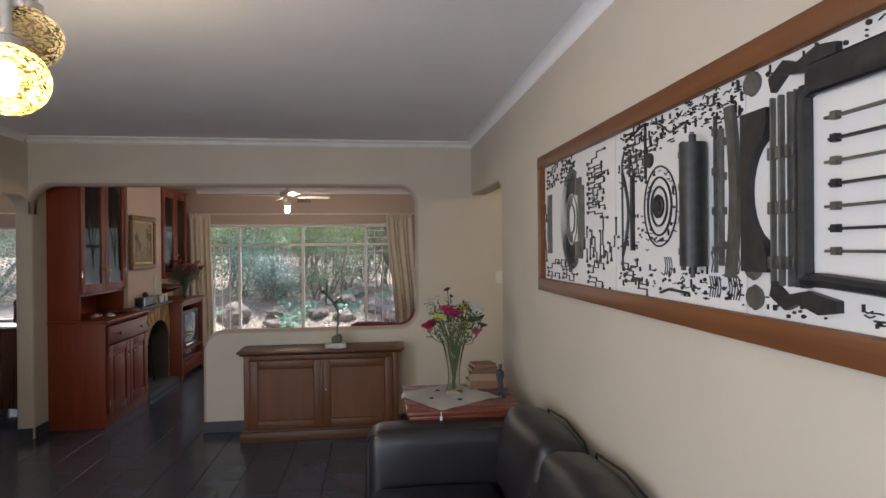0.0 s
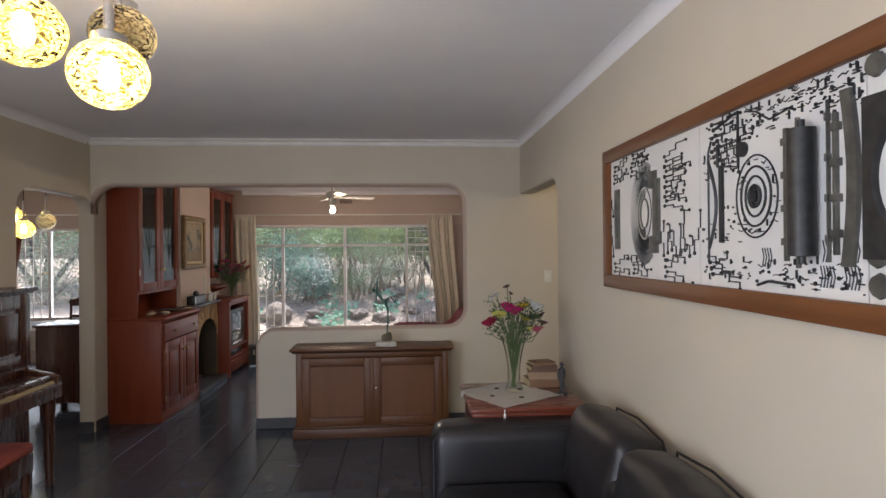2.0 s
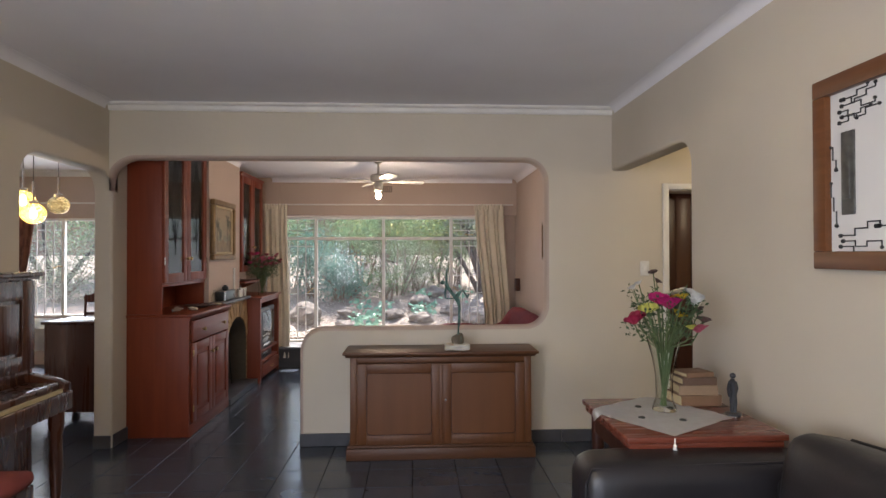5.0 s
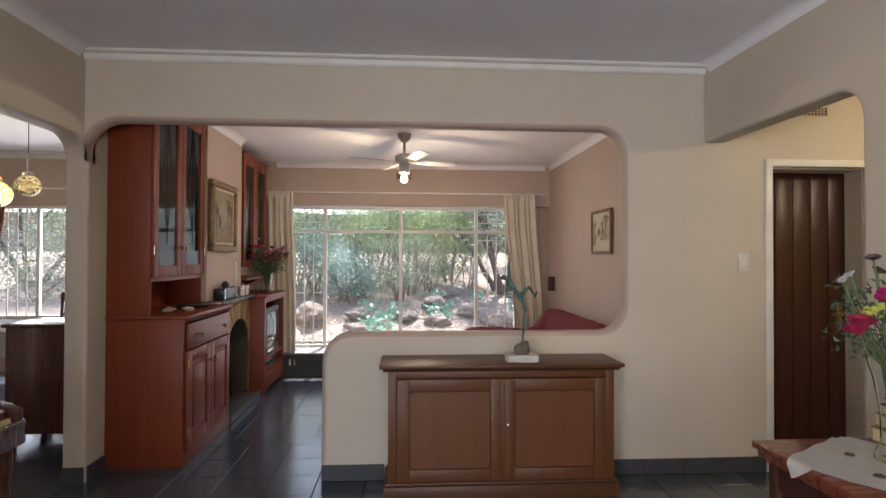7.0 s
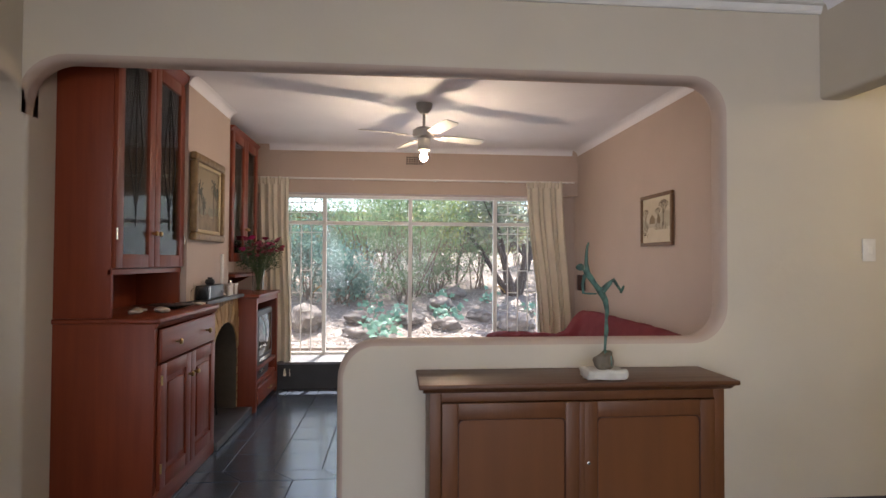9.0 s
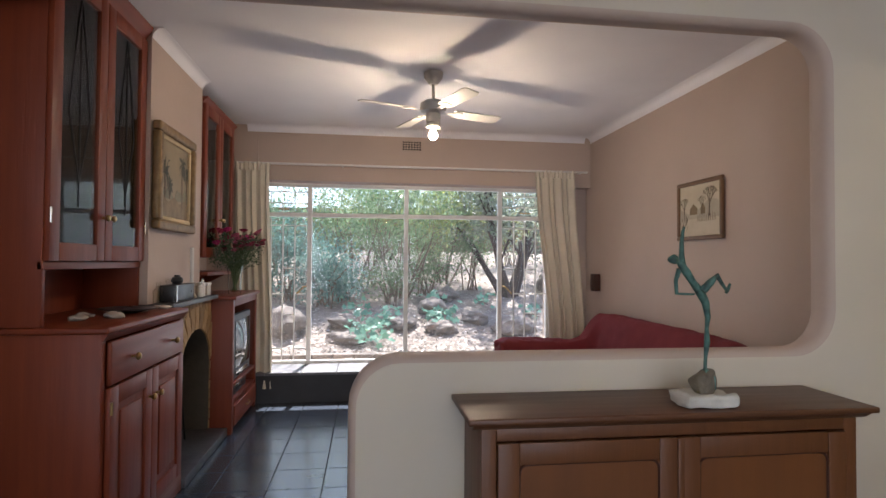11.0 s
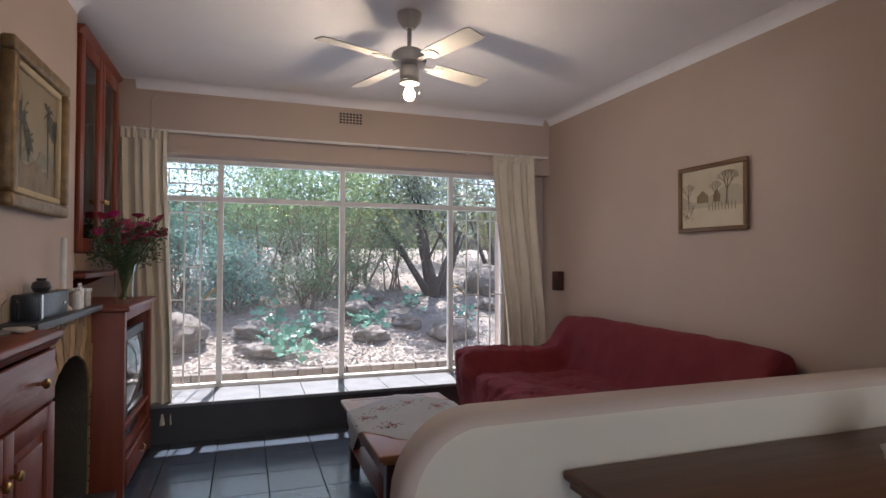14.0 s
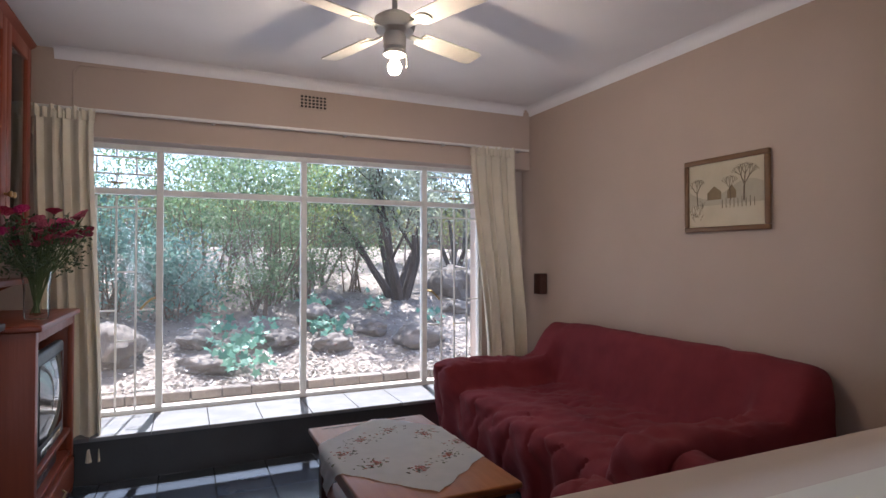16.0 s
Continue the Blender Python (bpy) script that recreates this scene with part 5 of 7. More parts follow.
# ---------------------------------------------------------------- pictures
GILT = material("dull_gilt_frame", (0.24, 0.15, 0.06), 0.45, 0.35, dark=(0.10, 0.06, 0.025), scale=25, bump=0.002, bump_scale=80)
LINEN = material("cream_frame_slip", (0.50, 0.40, 0.25), 0.8, scale=30)


def frame_bars(parent, xw, out, y0, y1, z0, z1, w, d, mat, name="frame_rail"):
    """Four mitre-like rails of a picture frame on a side wall at x = xw, standing out by d."""
    xa, xb = sorted((xw, xw + out * d))
    for a in ((y0, y1, z1 - w, z1), (y0, y1, z0, z0 + w), (y0, y0 + w, z0 + w, z1 - w), (y1 - w, y1, z0 + w, z1 - w)):
        part(name, boxed(xa, xb, a[0], a[1], a[2], a[3], min(w, d) * 0.28, 3), mat, parent)


def paint_blob(parent, xw, out, pts, mat, name="painted_shape", d=0.0012):
    xa, xb = sorted((xw, xw + out * d))
    return part(name, prism(pts, "x", xa, xb), mat, parent, smooth=False)


def palm_painting():
    p = thing("landscape_painting", "painting of palm trees on a hazy plain in a gilt frame", "painting")
    y0, y1, z0, z1 = 1.23, 1.9, 1.452, 2.066
    frame_bars(p, BX0 + 0.003, 1, y0, y1, z0, z1, 0.055, 0.05, GILT)
    frame_bars(p, BX0 + 0.003, 1, y0 + 0.055, y1 - 0.055, z0 + 0.055, z1 - 0.055, 0.028, 0.03, LINEN, "slip")
    a, b, c, d = y0 + 0.083, y1 - 0.083, z0 + 0.083, z1 - 0.083
    part("canvas", boxed(BX0 + 0.003, BX0 + 0.018, a, b, c, d), SKY_PAINT, p, "hazy ochre painted sky")
    x = BX0 + 0.018
    rng = random.Random(3)
    ground = [(a, c)] + [(b, c)] + [(b - (b - a) * k / 12, c + 0.11 + 0.018 * math.sin(k * 1.3)) for k in range(13)]
    paint_blob(p, x, 1, ground, GROUND_PAINT, "painted_ground")
    hills = [(a, c + 0.11), (b, c + 0.11)] + [(b - (b - a) * k / 10, c + 0.16 + 0.03 * math.sin(k * 2.1) + 0.02 * math.sin(k * 0.9)) for k in range(11)]
    paint_blob(p, x, 1, hills, HAZE_PAINT, "painted_hill", 0.0008)
    def tree(ty, base, h, r, lean):
        tr = [(ty - 0.007, base), (ty + 0.007, base), (ty + lean + 0.004, base + h), (ty + lean - 0.004, base + h)]
        paint_blob(p, x, 1, tr, TRUNK_PAINT, "painted_trunk", 0.002)
        b2 = bmesh.new()
        for k in range(26):
            an = rng.uniform(0, 6.3)
            ln = r * rng.uniform(0.6, 1.1)
            cy, cz = ty + lean + rng.uniform(-0.3, 0.3) * r, base + h + rng.uniform(-0.4, 0.3) * r
            v = [(cy, cz), (cy + ln * 0.5 * math.cos(an) + 0.008, cz + ln * 0.5 * math.sin(an) + 0.01), (cy + ln * math.cos(an), cz + ln * math.sin(an) - 0.02), (cy + ln * 0.5 * math.cos(an) - 0.008, cz + ln * 0.5 * math.sin(an) - 0.012)]
            dd = 0.0022 + 0.00004 * k
            b2.faces.new([b2.verts.new((x + dd, q[0], q[1])) for q in v])
        part("painted_fronds", b2, DARK_PAINT, p, smooth=False)
    tree(a + 0.40, c + 0.07, 0.27, 0.075, -0.01)
    tree(a + 0.48, c + 0.1, 0.22, 0.06, 0.01)
    tree(a + 0.09, c + 0.11, 0.17, 0.09, 0.0)
    tree(a + 0.17, c + 0.11, 0.09, 0.05, 0.0)


SKY_PAINT = material("painted_ochre_sky", (0.31, 0.24, 0.14), 0.6, dark=(0.20, 0.16, 0.11), scale=4, bump=0.0005)
GROUND_PAINT = material("painted_brown_ground", (0.22, 0.15, 0.07), 0.6, dark=(0.10, 0.07, 0.035), scale=14, bump=0.0005)
HAZE_PAINT = material("painted_far_trees", (0.20, 0.18, 0.11), 0.6, dark=(0.12, 0.11, 0.07), scale=20)
TRUNK_PAINT = material("painted_trunks", (0.13, 0.09, 0.055), 0.6, scale=20)
DARK_PAINT = material("painted_dark_fronds", (0.07, 0.065, 0.035), 0.6, dark=(0.035, 0.032, 0.02), scale=30)
palm_painting()


def winter_picture():
    p = thing("winter_picture", "small snowy village picture in a thin brown frame", "picture")
    y0, y1, z0, z1 = 1.255, 1.785, 1.443, 1.856
    xw = BX1 - 0.003
    frame_bars(p, xw, -1, y0, y1, z0, z1, 0.028, 0.025, FRAME_BROWN)
    a, b, c, d = y0 + 0.028, y1 - 0.028, z0 + 0.028, z1 - 0.028
    part("sheet", boxed(xw - 0.012, xw, a, b, c, d), SNOW_PAINT, p, "cream snowy ground and sky")
    x = xw - 0.012
    rng = random.Random(8)
    hill = [(b, c + 0.12), (a, c + 0.12)] + [(a + (b - a) * k / 10, c + 0.2 + 0.045 * math.sin(k * 0.6 + 0.4)) for k in range(11)]
    paint_blob(p, x, -1, hill, HAZE_SNOW, "painted_hill", 0.0008)
    for hy, s in ((b - 0.17, 1.0), (b - 0.28, 0.6)):
        paint_blob(p, x, -1, [(hy - 0.045 * s, c + 0.15), (hy + 0.045 * s, c + 0.15), (hy + 0.045 * s, c + 0.19), (hy, c + 0.225), (hy - 0.045 * s, c + 0.19)], GROUND_PAINT, "painted_house", 0.0014)
    twigs = []
    def twig(y, z, an, ln, r, n):
        e = (y + ln * math.cos(an), z + ln * math.sin(an))
        twigs.append(tube([(x - 0.001, y, z), (x - 0.001, *e)], r, 4))
        if n:
            for s in (-0.5, 0.05, 0.5):
                twig(e[0], e[1], an + s * rng.uniform(0.7, 1.2), ln * 0.62, r * 0.6, n - 1)
    twig(a + 0.12, c + 0.13, 1.6, 0.085, 0.004, 4)
    twig(a + 0.2, c + 0.14, 1.5, 0.06, 0.0025, 3)
    twig(b - 0.06, c + 0.12, 1.5, 0.07, 0.0025, 3)
    for k in range(9):
        yy = a + 0.06 + 0.024 * k
        twigs.append(tube([(x - 0.001, yy, c + 0.1), (x - 0.001, yy, c + 0.145 + 0.01 * (k % 2))], 0.0016, 4))
    for k in range(26):
        yy, zz = b - rng.uniform(0.01, 0.1), c + rng.uniform(0.03, 0.12)
        twigs.append(tube([(x - 0.001, yy, zz), (x - 0.001, yy + rng.uniform(-0.02, 0.02), zz + 0.03)], 0.001, 3))
    tagged(part("painted_tree", joined(*twigs), TRUNK_PAINT, p, "bare brown painted trees"), kind="stuff")


FRAME_BROWN = wood("brown_picture_frame", (0.17, 0.09, 0.04), (0.09, 0.045, 0.02), 0.4, "y")
SNOW_PAINT = material("cream_snow_paint", (0.56, 0.49, 0.36), 0.7, dark=(0.46, 0.40, 0.28), scale=8)
HAZE_SNOW = material("grey_hill_paint", (0.44, 0.39, 0.29), 0.7, dark=(0.36, 0.31, 0.23), scale=12)
winter_picture()


# ---------------------------------------------------------------- coffee table and its cloth
TABLE_WOOD = wood("coffee_table_wood", (0.30, 0.12, 0.045), (0.18, 0.065, 0.025), 0.35, "y")


def coffee_table():
    t = thing("coffee_table", "low red-brown wooden coffee table with a moulded edge", "coffee table")
    x0, x1, y0, y1 = 0.23, 0.875, 1.3, 2.375
    part("tabletop", joined(boxed(x0, x1, y0, y1, 0.372, 0.4, 0.008, 3), boxed(x0 + 0.02, x1 - 0.02, y0 + 0.02, y1 - 0.02, 0.35, 0.372, 0.006)), TABLE_WOOD, t)
    part("apron", joined(boxed(x0 + 0.05, x1 - 0.05, y0 + 0.06, y0 + 0.085, 0.26, 0.35), boxed(x0 + 0.05, x1 - 0.05, y1 - 0.085, y1 - 0.06, 0.26, 0.35), boxed(x0 + 0.05, x0 + 0.075, y0 + 0.085, y1 - 0.085, 0.26, 0.35), boxed(x1 - 0.075, x1 - 0.05, y0 + 0.085, y1 - 0.085, 0.26, 0.35)), RED_WOOD_Y, t)
    part("inlay_strip", boxed(x0 + 0.06, x1 - 0.12, y1 - 0.05, y1 - 0.043, 0.4, 0.4012), DARK_WOOD, t)
    part("shelf", boxed(x0 + 0.06, x1 - 0.06, y0 + 0.07, y1 - 0.07, 0.1, 0.12, 0.004), RED_WOOD_Y, t)
    for x in (x0 + 0.075, x1 - 0.075):
        for y in (y0 + 0.085, y1 - 0.085):
            part("leg", prism([(x - 0.028, y - 0.028), (x + 0.028, y - 0.028), (x + 0.028, y + 0.028), (x - 0.028, y + 0.028)], "z", 0, 0.35, 0), DARK_WOOD, t)


coffee_table()


def drape_cloth(name, label, cx, cy, half, turn, z, edges, mat, fall, nseg=40, trim=None):
    """A square cloth laid over a table top, with what hangs over its edges falling down."""
    x0, x1, y0, y1 = edges
    c = thing(name, label, "tablecloth")
    b = bmesh.new()
    rt = Matrix.Rotation(radians(turn), 2)
    def height(px, py):
        ox = max(x0 - px, px - x1, 0)
        oy = max(y0 - py, py - y1, 0)
        o = math.hypot(ox, oy)
        fold = 0.0035 * (noise.noise(Vector((px * 9, py * 9, 1))) + 0.6 * noise.noise(Vector((px * 23, py * 23, 5)))) + 0.0025
        if o == 0:
            return px, py, z + max(0.0008, fold + 0.0012)
        k = min(o, 0.012) / o
        qx = min(max(px, x0), x1) + (px - min(max(px, x0), x1)) * k
        qy = min(max(py, y0), y1) + (py - min(max(py, y0), y1)) * k
        w = 0.010 * math.sin(60 * (px + py)) * min(1, o * 8)
        return qx + (w if ox > 0 else 0) * (1 if px > x1 else -1) * 0.6, qy + (w if oy > 0 else 0) * 0.6 * (1 if py > y1 else -1), z - o * fall
    g = []
    for i in range(nseg + 1):
        row = []
        for j in range(nseg + 1):
            u, v = (2 * i / nseg - 1) * half, (2 * j / nseg - 1) * half
            sc = 1 + 0.014 * (math.sin(40 * u) if abs(v) > half * 0.96 else 0) + 0.014 * (math.sin(40 * v) if abs(u) > half * 0.96 else 0)
            p = rt @ Vector((u * sc, v * sc))
            row.append(height(cx + p.x, cy + p.y))
        g.append(row)
    top = [[b.verts.new(p) for p in row] for row in g]
    for i in range(nseg):
        for j in range(nseg):
            b.faces.new((top[i][j], top[i + 1][j], top[i + 1][j + 1], top[i][j + 1]))
    geo = bmesh.ops.solidify(b, geom=b.faces[:], thickness=0.0012)
    part("cloth", b, mat, c)
    return c, lambda u, v: height(cx + (rt @ Vector((u, v))).x, cy + (rt @ Vector((u, v))).y)


CLOTH = material("pale_embroidered_linen", (0.70, 0.70, 0.69), 0.9, dark=(0.62, 0.63, 0.62), scale=12, bump=0.0008, bump_scale=300)
THREADS = {"red": material("red_thread", (0.30, 0.05, 0.035), 0.8, scale=60), "dark": material("dark_green_thread", (0.045, 0.05, 0.04), 0.8, scale=60), "rose": material("rose_thread", (0.42, 0.20, 0.15), 0.8, scale=60), "green": material("grey_green_thread", (0.16, 0.18, 0.11), 0.8, scale=60)}
cloth, on_cloth = drape_cloth("embroidered_cloth", "pale cloth with red embroidered flowers on the coffee table", 0.57, 1.87, 0.38, 40, 0.401, (0.23, 0.875, 1.3, 2.375), CLOTH, 0.92, 56)
rng = random.Random(21)
stitch = {k: bmesh.new() for k in THREADS}
for k in range(8):
    a = 2 * math.pi * k / 8
    cu, cv = 0.235 * math.cos(a), 0.235 * math.sin(a)
    if k % 2:
        cu, cv = 0.28 * math.cos(a), 0.28 * math.sin(a)
    for q in range(46):
        near = q < 16
        du, dv = rng.gauss(0, 0.014 if near else 0.045), rng.gauss(0, 0.014 if near else 0.035)
        kind = rng.choice(("red", "rose", "red")) if near else rng.choice(("dark", "green", "green", "rose"))
        s = rng.uniform(0.004, 0.009)
        an = rng.uniform(0, 6.3)
        corners = []
        for e in (0, 1, 2, 3):
            uu = cu + du + s * math.cos(an + e * math.pi / 2) * (1.6 if e % 2 else 0.8)
            vv = cv + dv + s * math.sin(an + e * math.pi / 2) * (1.6 if e % 2 else 0.8)
            p = on_cloth(uu, vv)
            corners.append((p[0], p[1], p[2] + 0.0025))
        bmv = stitch[kind]
        bmv.faces.new([bmv.verts.new(p) for p in corners])
for kind, b in stitch.items():
    tagged(part("embroidery", b, THREADS[kind], cloth, kind + " stitched flowers", smooth=False), kind="stuff")


# ---------------------------------------------------------------- red covered sofa and armchair
def covered_seat(name, label, category, x0, x1, y0, y1, arm, back_h, arm_h, seat_h, turn=None, seed=0.0):
    """A seat along y with its back at x1, wholly draped in a loose cover."""
    t = thing(name, label, category)
    back0 = x1 - 0.3
    def lerp(a, b, k):
        return a + (b - a) * k
    seat_p = [(x0 + 0.03, 0.015), (x0, 0.2), (x0 + 0.01, seat_h - 0.07), (x0 + 0.06, seat_h), (lerp(x0, back0, 0.35), seat_h + 0.015), (lerp(x0, back0, 0.7), seat_h), (back0 - 0.02, seat_h + 0.005), (back0 + 0.03, seat_h + 0.06), (back0 + 0.09, lerp(seat_h, back_h, 0.6)), (back0 + 0.13, back_h - 0.04), (back0 + 0.19, back_h), (x1 - 0.04, back_h - 0.02), (x1, back_h - 0.1), (x1, 0.3), (x1, 0.015)]
    arm_p = [(x0 + 0.01, 0.015), (x0 - 0.02, 0.2), (x0 - 0.03, arm_h - 0.09), (x0 + 0.03, arm_h), (lerp(x0, back0, 0.3), arm_h + 0.012), (lerp(x0, back0, 0.6), arm_h + 0.005), (back0 - 0.06, arm_h + 0.01), (back0 + 0.01, arm_h + 0.03), (back0 + 0.09, lerp(arm_h, back_h, 0.6)), (back0 + 0.13, back_h - 0.05), (back0 + 0.19, back_h - 0.015), (x1 - 0.04, back_h - 0.03), (x1, back_h - 0.1), (x1, 0.3), (x1, 0.015)]
    def dense(p, n=6):
        o = []
        for k in range(len(p) - 1):
            p0, p1, p2, p3 = p[max(k - 1, 0)], p[k], p[k + 1], p[min(k + 2, len(p) - 1)]
            for q in range(n):
                u = q / n
                o.append(tuple(0.5 * (2 * b + (c - a) * u + (2 * a - 5 * b + 4 * c - d) * u * u + (3 * b - a - 3 * c + d) * u ** 3) for a, b, c, d in zip(p0, p1, p2, p3)))
        return o + [p[-1]]
    ds, da = dense(seat_p), dense(arm_p)
    n = 120
    b = bmesh.new()
    rings = []
    for i in range(n + 1):
        y = lerp(y0, y1, i / n)
        e = min(y - y0, y1 - y)
        k = min(1, max(0, (e - arm * 0.75) / (arm * 0.5)))
        k = k * k * (3 - 2 * k)
        sh = min(1.0, e / 0.07)
        sh = math.sqrt(max(0, 1 - (1 - sh) ** 2))
        ring = []
        for (ax, az), (sx, sz) in zip(da, ds):
            x, z = lerp(ax, sx, k), lerp(az, sz, k)
            z = z * (0.86 + 0.14 * sh) if z > 0.05 else z
            x = lerp((x0 + x1) / 2, x, 0.95 + 0.05 * sh)
            ring.append([x, y, z])
        rings.append(ring)
    cen = Vector(((x0 + x1) / 2, 0, 0.2))
    vr = []
    for ring in rings:
        row = []
        for x, y, z in ring:
            p = Vector((x, y, z))
            low = max(0, 1 - z / seat_h)
            f = 0.028 * low * math.sin(y * 21 + 3 * noise.noise(Vector((y * 3, z * 3, seed)))) 
            w = noise.noise(Vector((x * 5 + seed, y * 4 + z * 6, z * 5))) * 0.03 + abs(noise.noise(Vector((x * 9, y * 6 - z * 9 + x * 7, seed)))) * -0.03 - 0.02 * max(0, 1 - abs(noise.noise(Vector((x * 4 + z * 3, y * 5 + x * 4, seed + 9)))) * 9) * (1 if x < back0 + 0.1 else 0.3) + noise.noise(Vector((x * 22, y * 17 - z * 20, seed + 3))) * 0.007
            w *= 1 - 0.6 * min(1, max(0, (x - back0) / 0.1))
            d = Vector((x - cen.x, 0, z - cen.z)).normalized()
            p += d * w
            if x < x0 + 0.2:
                p.x -= f
            p.x = min(p.x, x1 + 0.012)
            p.z = max(p.z, 0.004)
            row.append(b.verts.new(p))
        vr.append(row)
    place = [[v.co.copy() for v in row] for row in vr]
    b.free()
    m = turn or Matrix()
    split = 7 * 6
    edge = int(n * arm * 0.95 / (y1 - y0))
    last = len(place[0]) - 1
    for piece, i0, i1, q0, q1 in (("arm_cover", 0, edge, 0, split), ("seat_cover", edge, n - edge, 0, split), ("arm_cover", n - edge, n, 0, split), ("back_cover", 0, n, split, last)):
        g = bmesh.new()
        vs = [[g.verts.new(m @ place[i][q]) for q in range(q0, q1 + 1)] for i in range(i0, i1 + 1)]
        for r0, r1 in zip(vs, vs[1:]):
            for q in range(len(r0) - 1):
                g.faces.new((r0[q], r0[q + 1], r1[q + 1], r1[q]))
        for side, row in ((0, vs[0]), (1, vs[-1])):
            if (i0, i1)[side] in (0, n):
                foot = [g.verts.new(m @ Vector((place[(i0, i1)[side]][q].x, place[(i0, i1)[side]][q].y, 0.004))) for q in (q0, q1)]
                face = [foot[0]] + row + [foot[1]]
                g.faces.new(face if side == 0 else face[::-1])
        bmesh.ops.recalc_face_normals(g, faces=g.faces[:])
        part(piece, g, RED_CLOTH, t, "loose wine-red cotton throw" if piece == "seat_cover" else "")
    return t


covered_seat("sofa", "sofa under a loose wine-red cotton throw beside the wall", "sofa", 1.22, 2.305, 0.93, 2.97, 0.26, 0.83, 0.59, 0.43)
covered_seat("armchair", "armchair under a wine-red throw behind the low wall", "armchair", 0.0, 0.72, -0.36, 0.36, 0.2, 0.74, 0.56, 0.4, pose(1.1, 0.96, 0, 0, 0, -90), 7.0)


# ---------------------------------------------------------------- living room: black leather sofa
def puff(x0, x1, y0, y1, z0, z1, bev, bulge, seed, cuts=5):
    b = boxed(x0, x1, y0, y1, z0, z1, bev, 4)
    bmesh.ops.subdivide_edges(b, edges=[e for e in b.edges if e.calc_length() > bev * 2], cuts=cuts, use_grid_fill=True)
    cx, cy, cz = (x0 + x1) / 2, (y0 + y1) / 2, (z0 + z1) / 2
    hx, hy, hz = (x1 - x0) / 2, (y1 - y0) / 2, (z1 - z0) / 2
    for v in b.verts:
        u, w, t = (v.co.x - cx) / hx, (v.co.y - cy) / hy, (v.co.z - cz) / hz
        k = bulge * max(0, 1 - w * w) 
        v.co.x += k * (1 - t * t) * (1 if u > 0.5 else -1 if u < -0.5 else 0)
        v.co.z += k * (1 - u * u) * (1 if t > 0.5 else 0)
    jiggle(b, bulge * 0.35, 7, seed)
    return b


def leather_sofa():
    s = thing("leather_sofa", "black leather sofa with loose back cushions along the wall", "sofa")
    part("base", boxed(1.52, 2.42, -4.62, -2.22, 0.06, 0.3, 0.03, 3), LEATHER, s)
    for y0, y1 in ((-2.46, -2.21), (-4.65, -4.4)):
        arm = puff(1.5, 2.42, y0, y1, 0.07, 0.725, 0.07, 0.012, y0)
        a = part("arm", arm, LEATHER, s)
        part("piping", tube([(1.505, y0 + 0.03, 0.1), (1.505, y0 + 0.03, 0.66), (1.53, y0 + 0.035, 0.708), (2.35, y0 + 0.035, 0.722)], 0.006, 6), LEATHER, a)
    part("backrest", puff(2.18, 2.45, -4.4, -2.46, 0.3, 0.7, 0.05, 0.01, 3), LEATHER, s)
    for k in range(3):
        y1 = -2.47 - k * 0.645
        part("seat_cushion", puff(1.53, 2.16, y1 - 0.635, y1, 0.3, 0.46, 0.05, 0.02, k), LEATHER, s)
    edges = ((-2.48, -3.1), (-3.11, -3.73), (-3.74, -4.38))
    for k, (y1, y0) in enumerate(edges):
        b = puff(-0.12, 0.12, y0, y1, -0.21, 0.21, 0.07, 0.03, k + 7)
        c = part("back_cushion", moved(b, pose(2.295, 0, 0.64, 0, 9, 0)), LEATHER, s, "soft black leather cushion")
        part("piping", moved(tube([(0.125, y1 - 0.05, -0.15), (0.13, y1 - 0.02, 0.12), (0.1, y1 - 0.06, 0.215), (0.1, (y0 + y1) / 2, 0.238), (0.1, y0 + 0.06, 0.215), (0.13, y0 + 0.02, 0.12)], 0.006, 6), pose(2.295, 0, 0.64, 0, 9, 0)), LEATHER, c)
    for x in (1.6, 2.34):
        for y in (-4.55, -2.3):
            part("foot", lathe([(0.025, 0), (0.03, 0.06)], 12, (x, y, 0)), DARK_WOOD, s)


leather_sofa()


# ---------------------------------------------------------------- side table with vase, books and figurine
SIDE_WOOD = wood("mahogany_table_wood", (0.17, 0.042, 0.022), (0.085, 0.02, 0.012), 0.28, "x", coat=0.3)


def side_table():
    t = thing("side_table", "square dark red mahogany side table with a stepped edge", "side table")
    x0, x1, y0, y1 = 1.71, 2.365, -2.3, -1.7
    part("tabletop", joined(boxed(x0, x1, y0, y1, 0.755, 0.78, 0.006, 3), boxed(x0 + 0.012, x1 - 0.012, y0 + 0.012, y1 - 0.012, 0.725, 0.755, 0.008, 3)), SIDE_WOOD, t)
    part("apron", joined(boxed(x0 + 0.04, x1 - 0.04, y0 + 0.04, y0 + 0.06, 0.64, 0.725), boxed(x0 + 0.04, x1 - 0.04, y1 - 0.06, y1 - 0.04, 0.64, 0.725), boxed(x0 + 0.04, x0 + 0.06, y0 + 0.06, y1 - 0.06, 0.64, 0.725), boxed(x1 - 0.06, x1 - 0.04, y0 + 0.06, y1 - 0.06, 0.64, 0.725)), DARK_WOOD, t)
    for x in (x0 + 0.06, x1 - 0.06):
        for y in (y0 + 0.06, y1 - 0.06):
            part("leg", lathe([(0.016, 0), (0.02, 0.05), (0.014, 0.1), (0.024, 0.35), (0.018, 0.5), (0.03, 0.56), (0.03, 0.725)], 14, (x, y, 0)), DARK_WOOD, t)


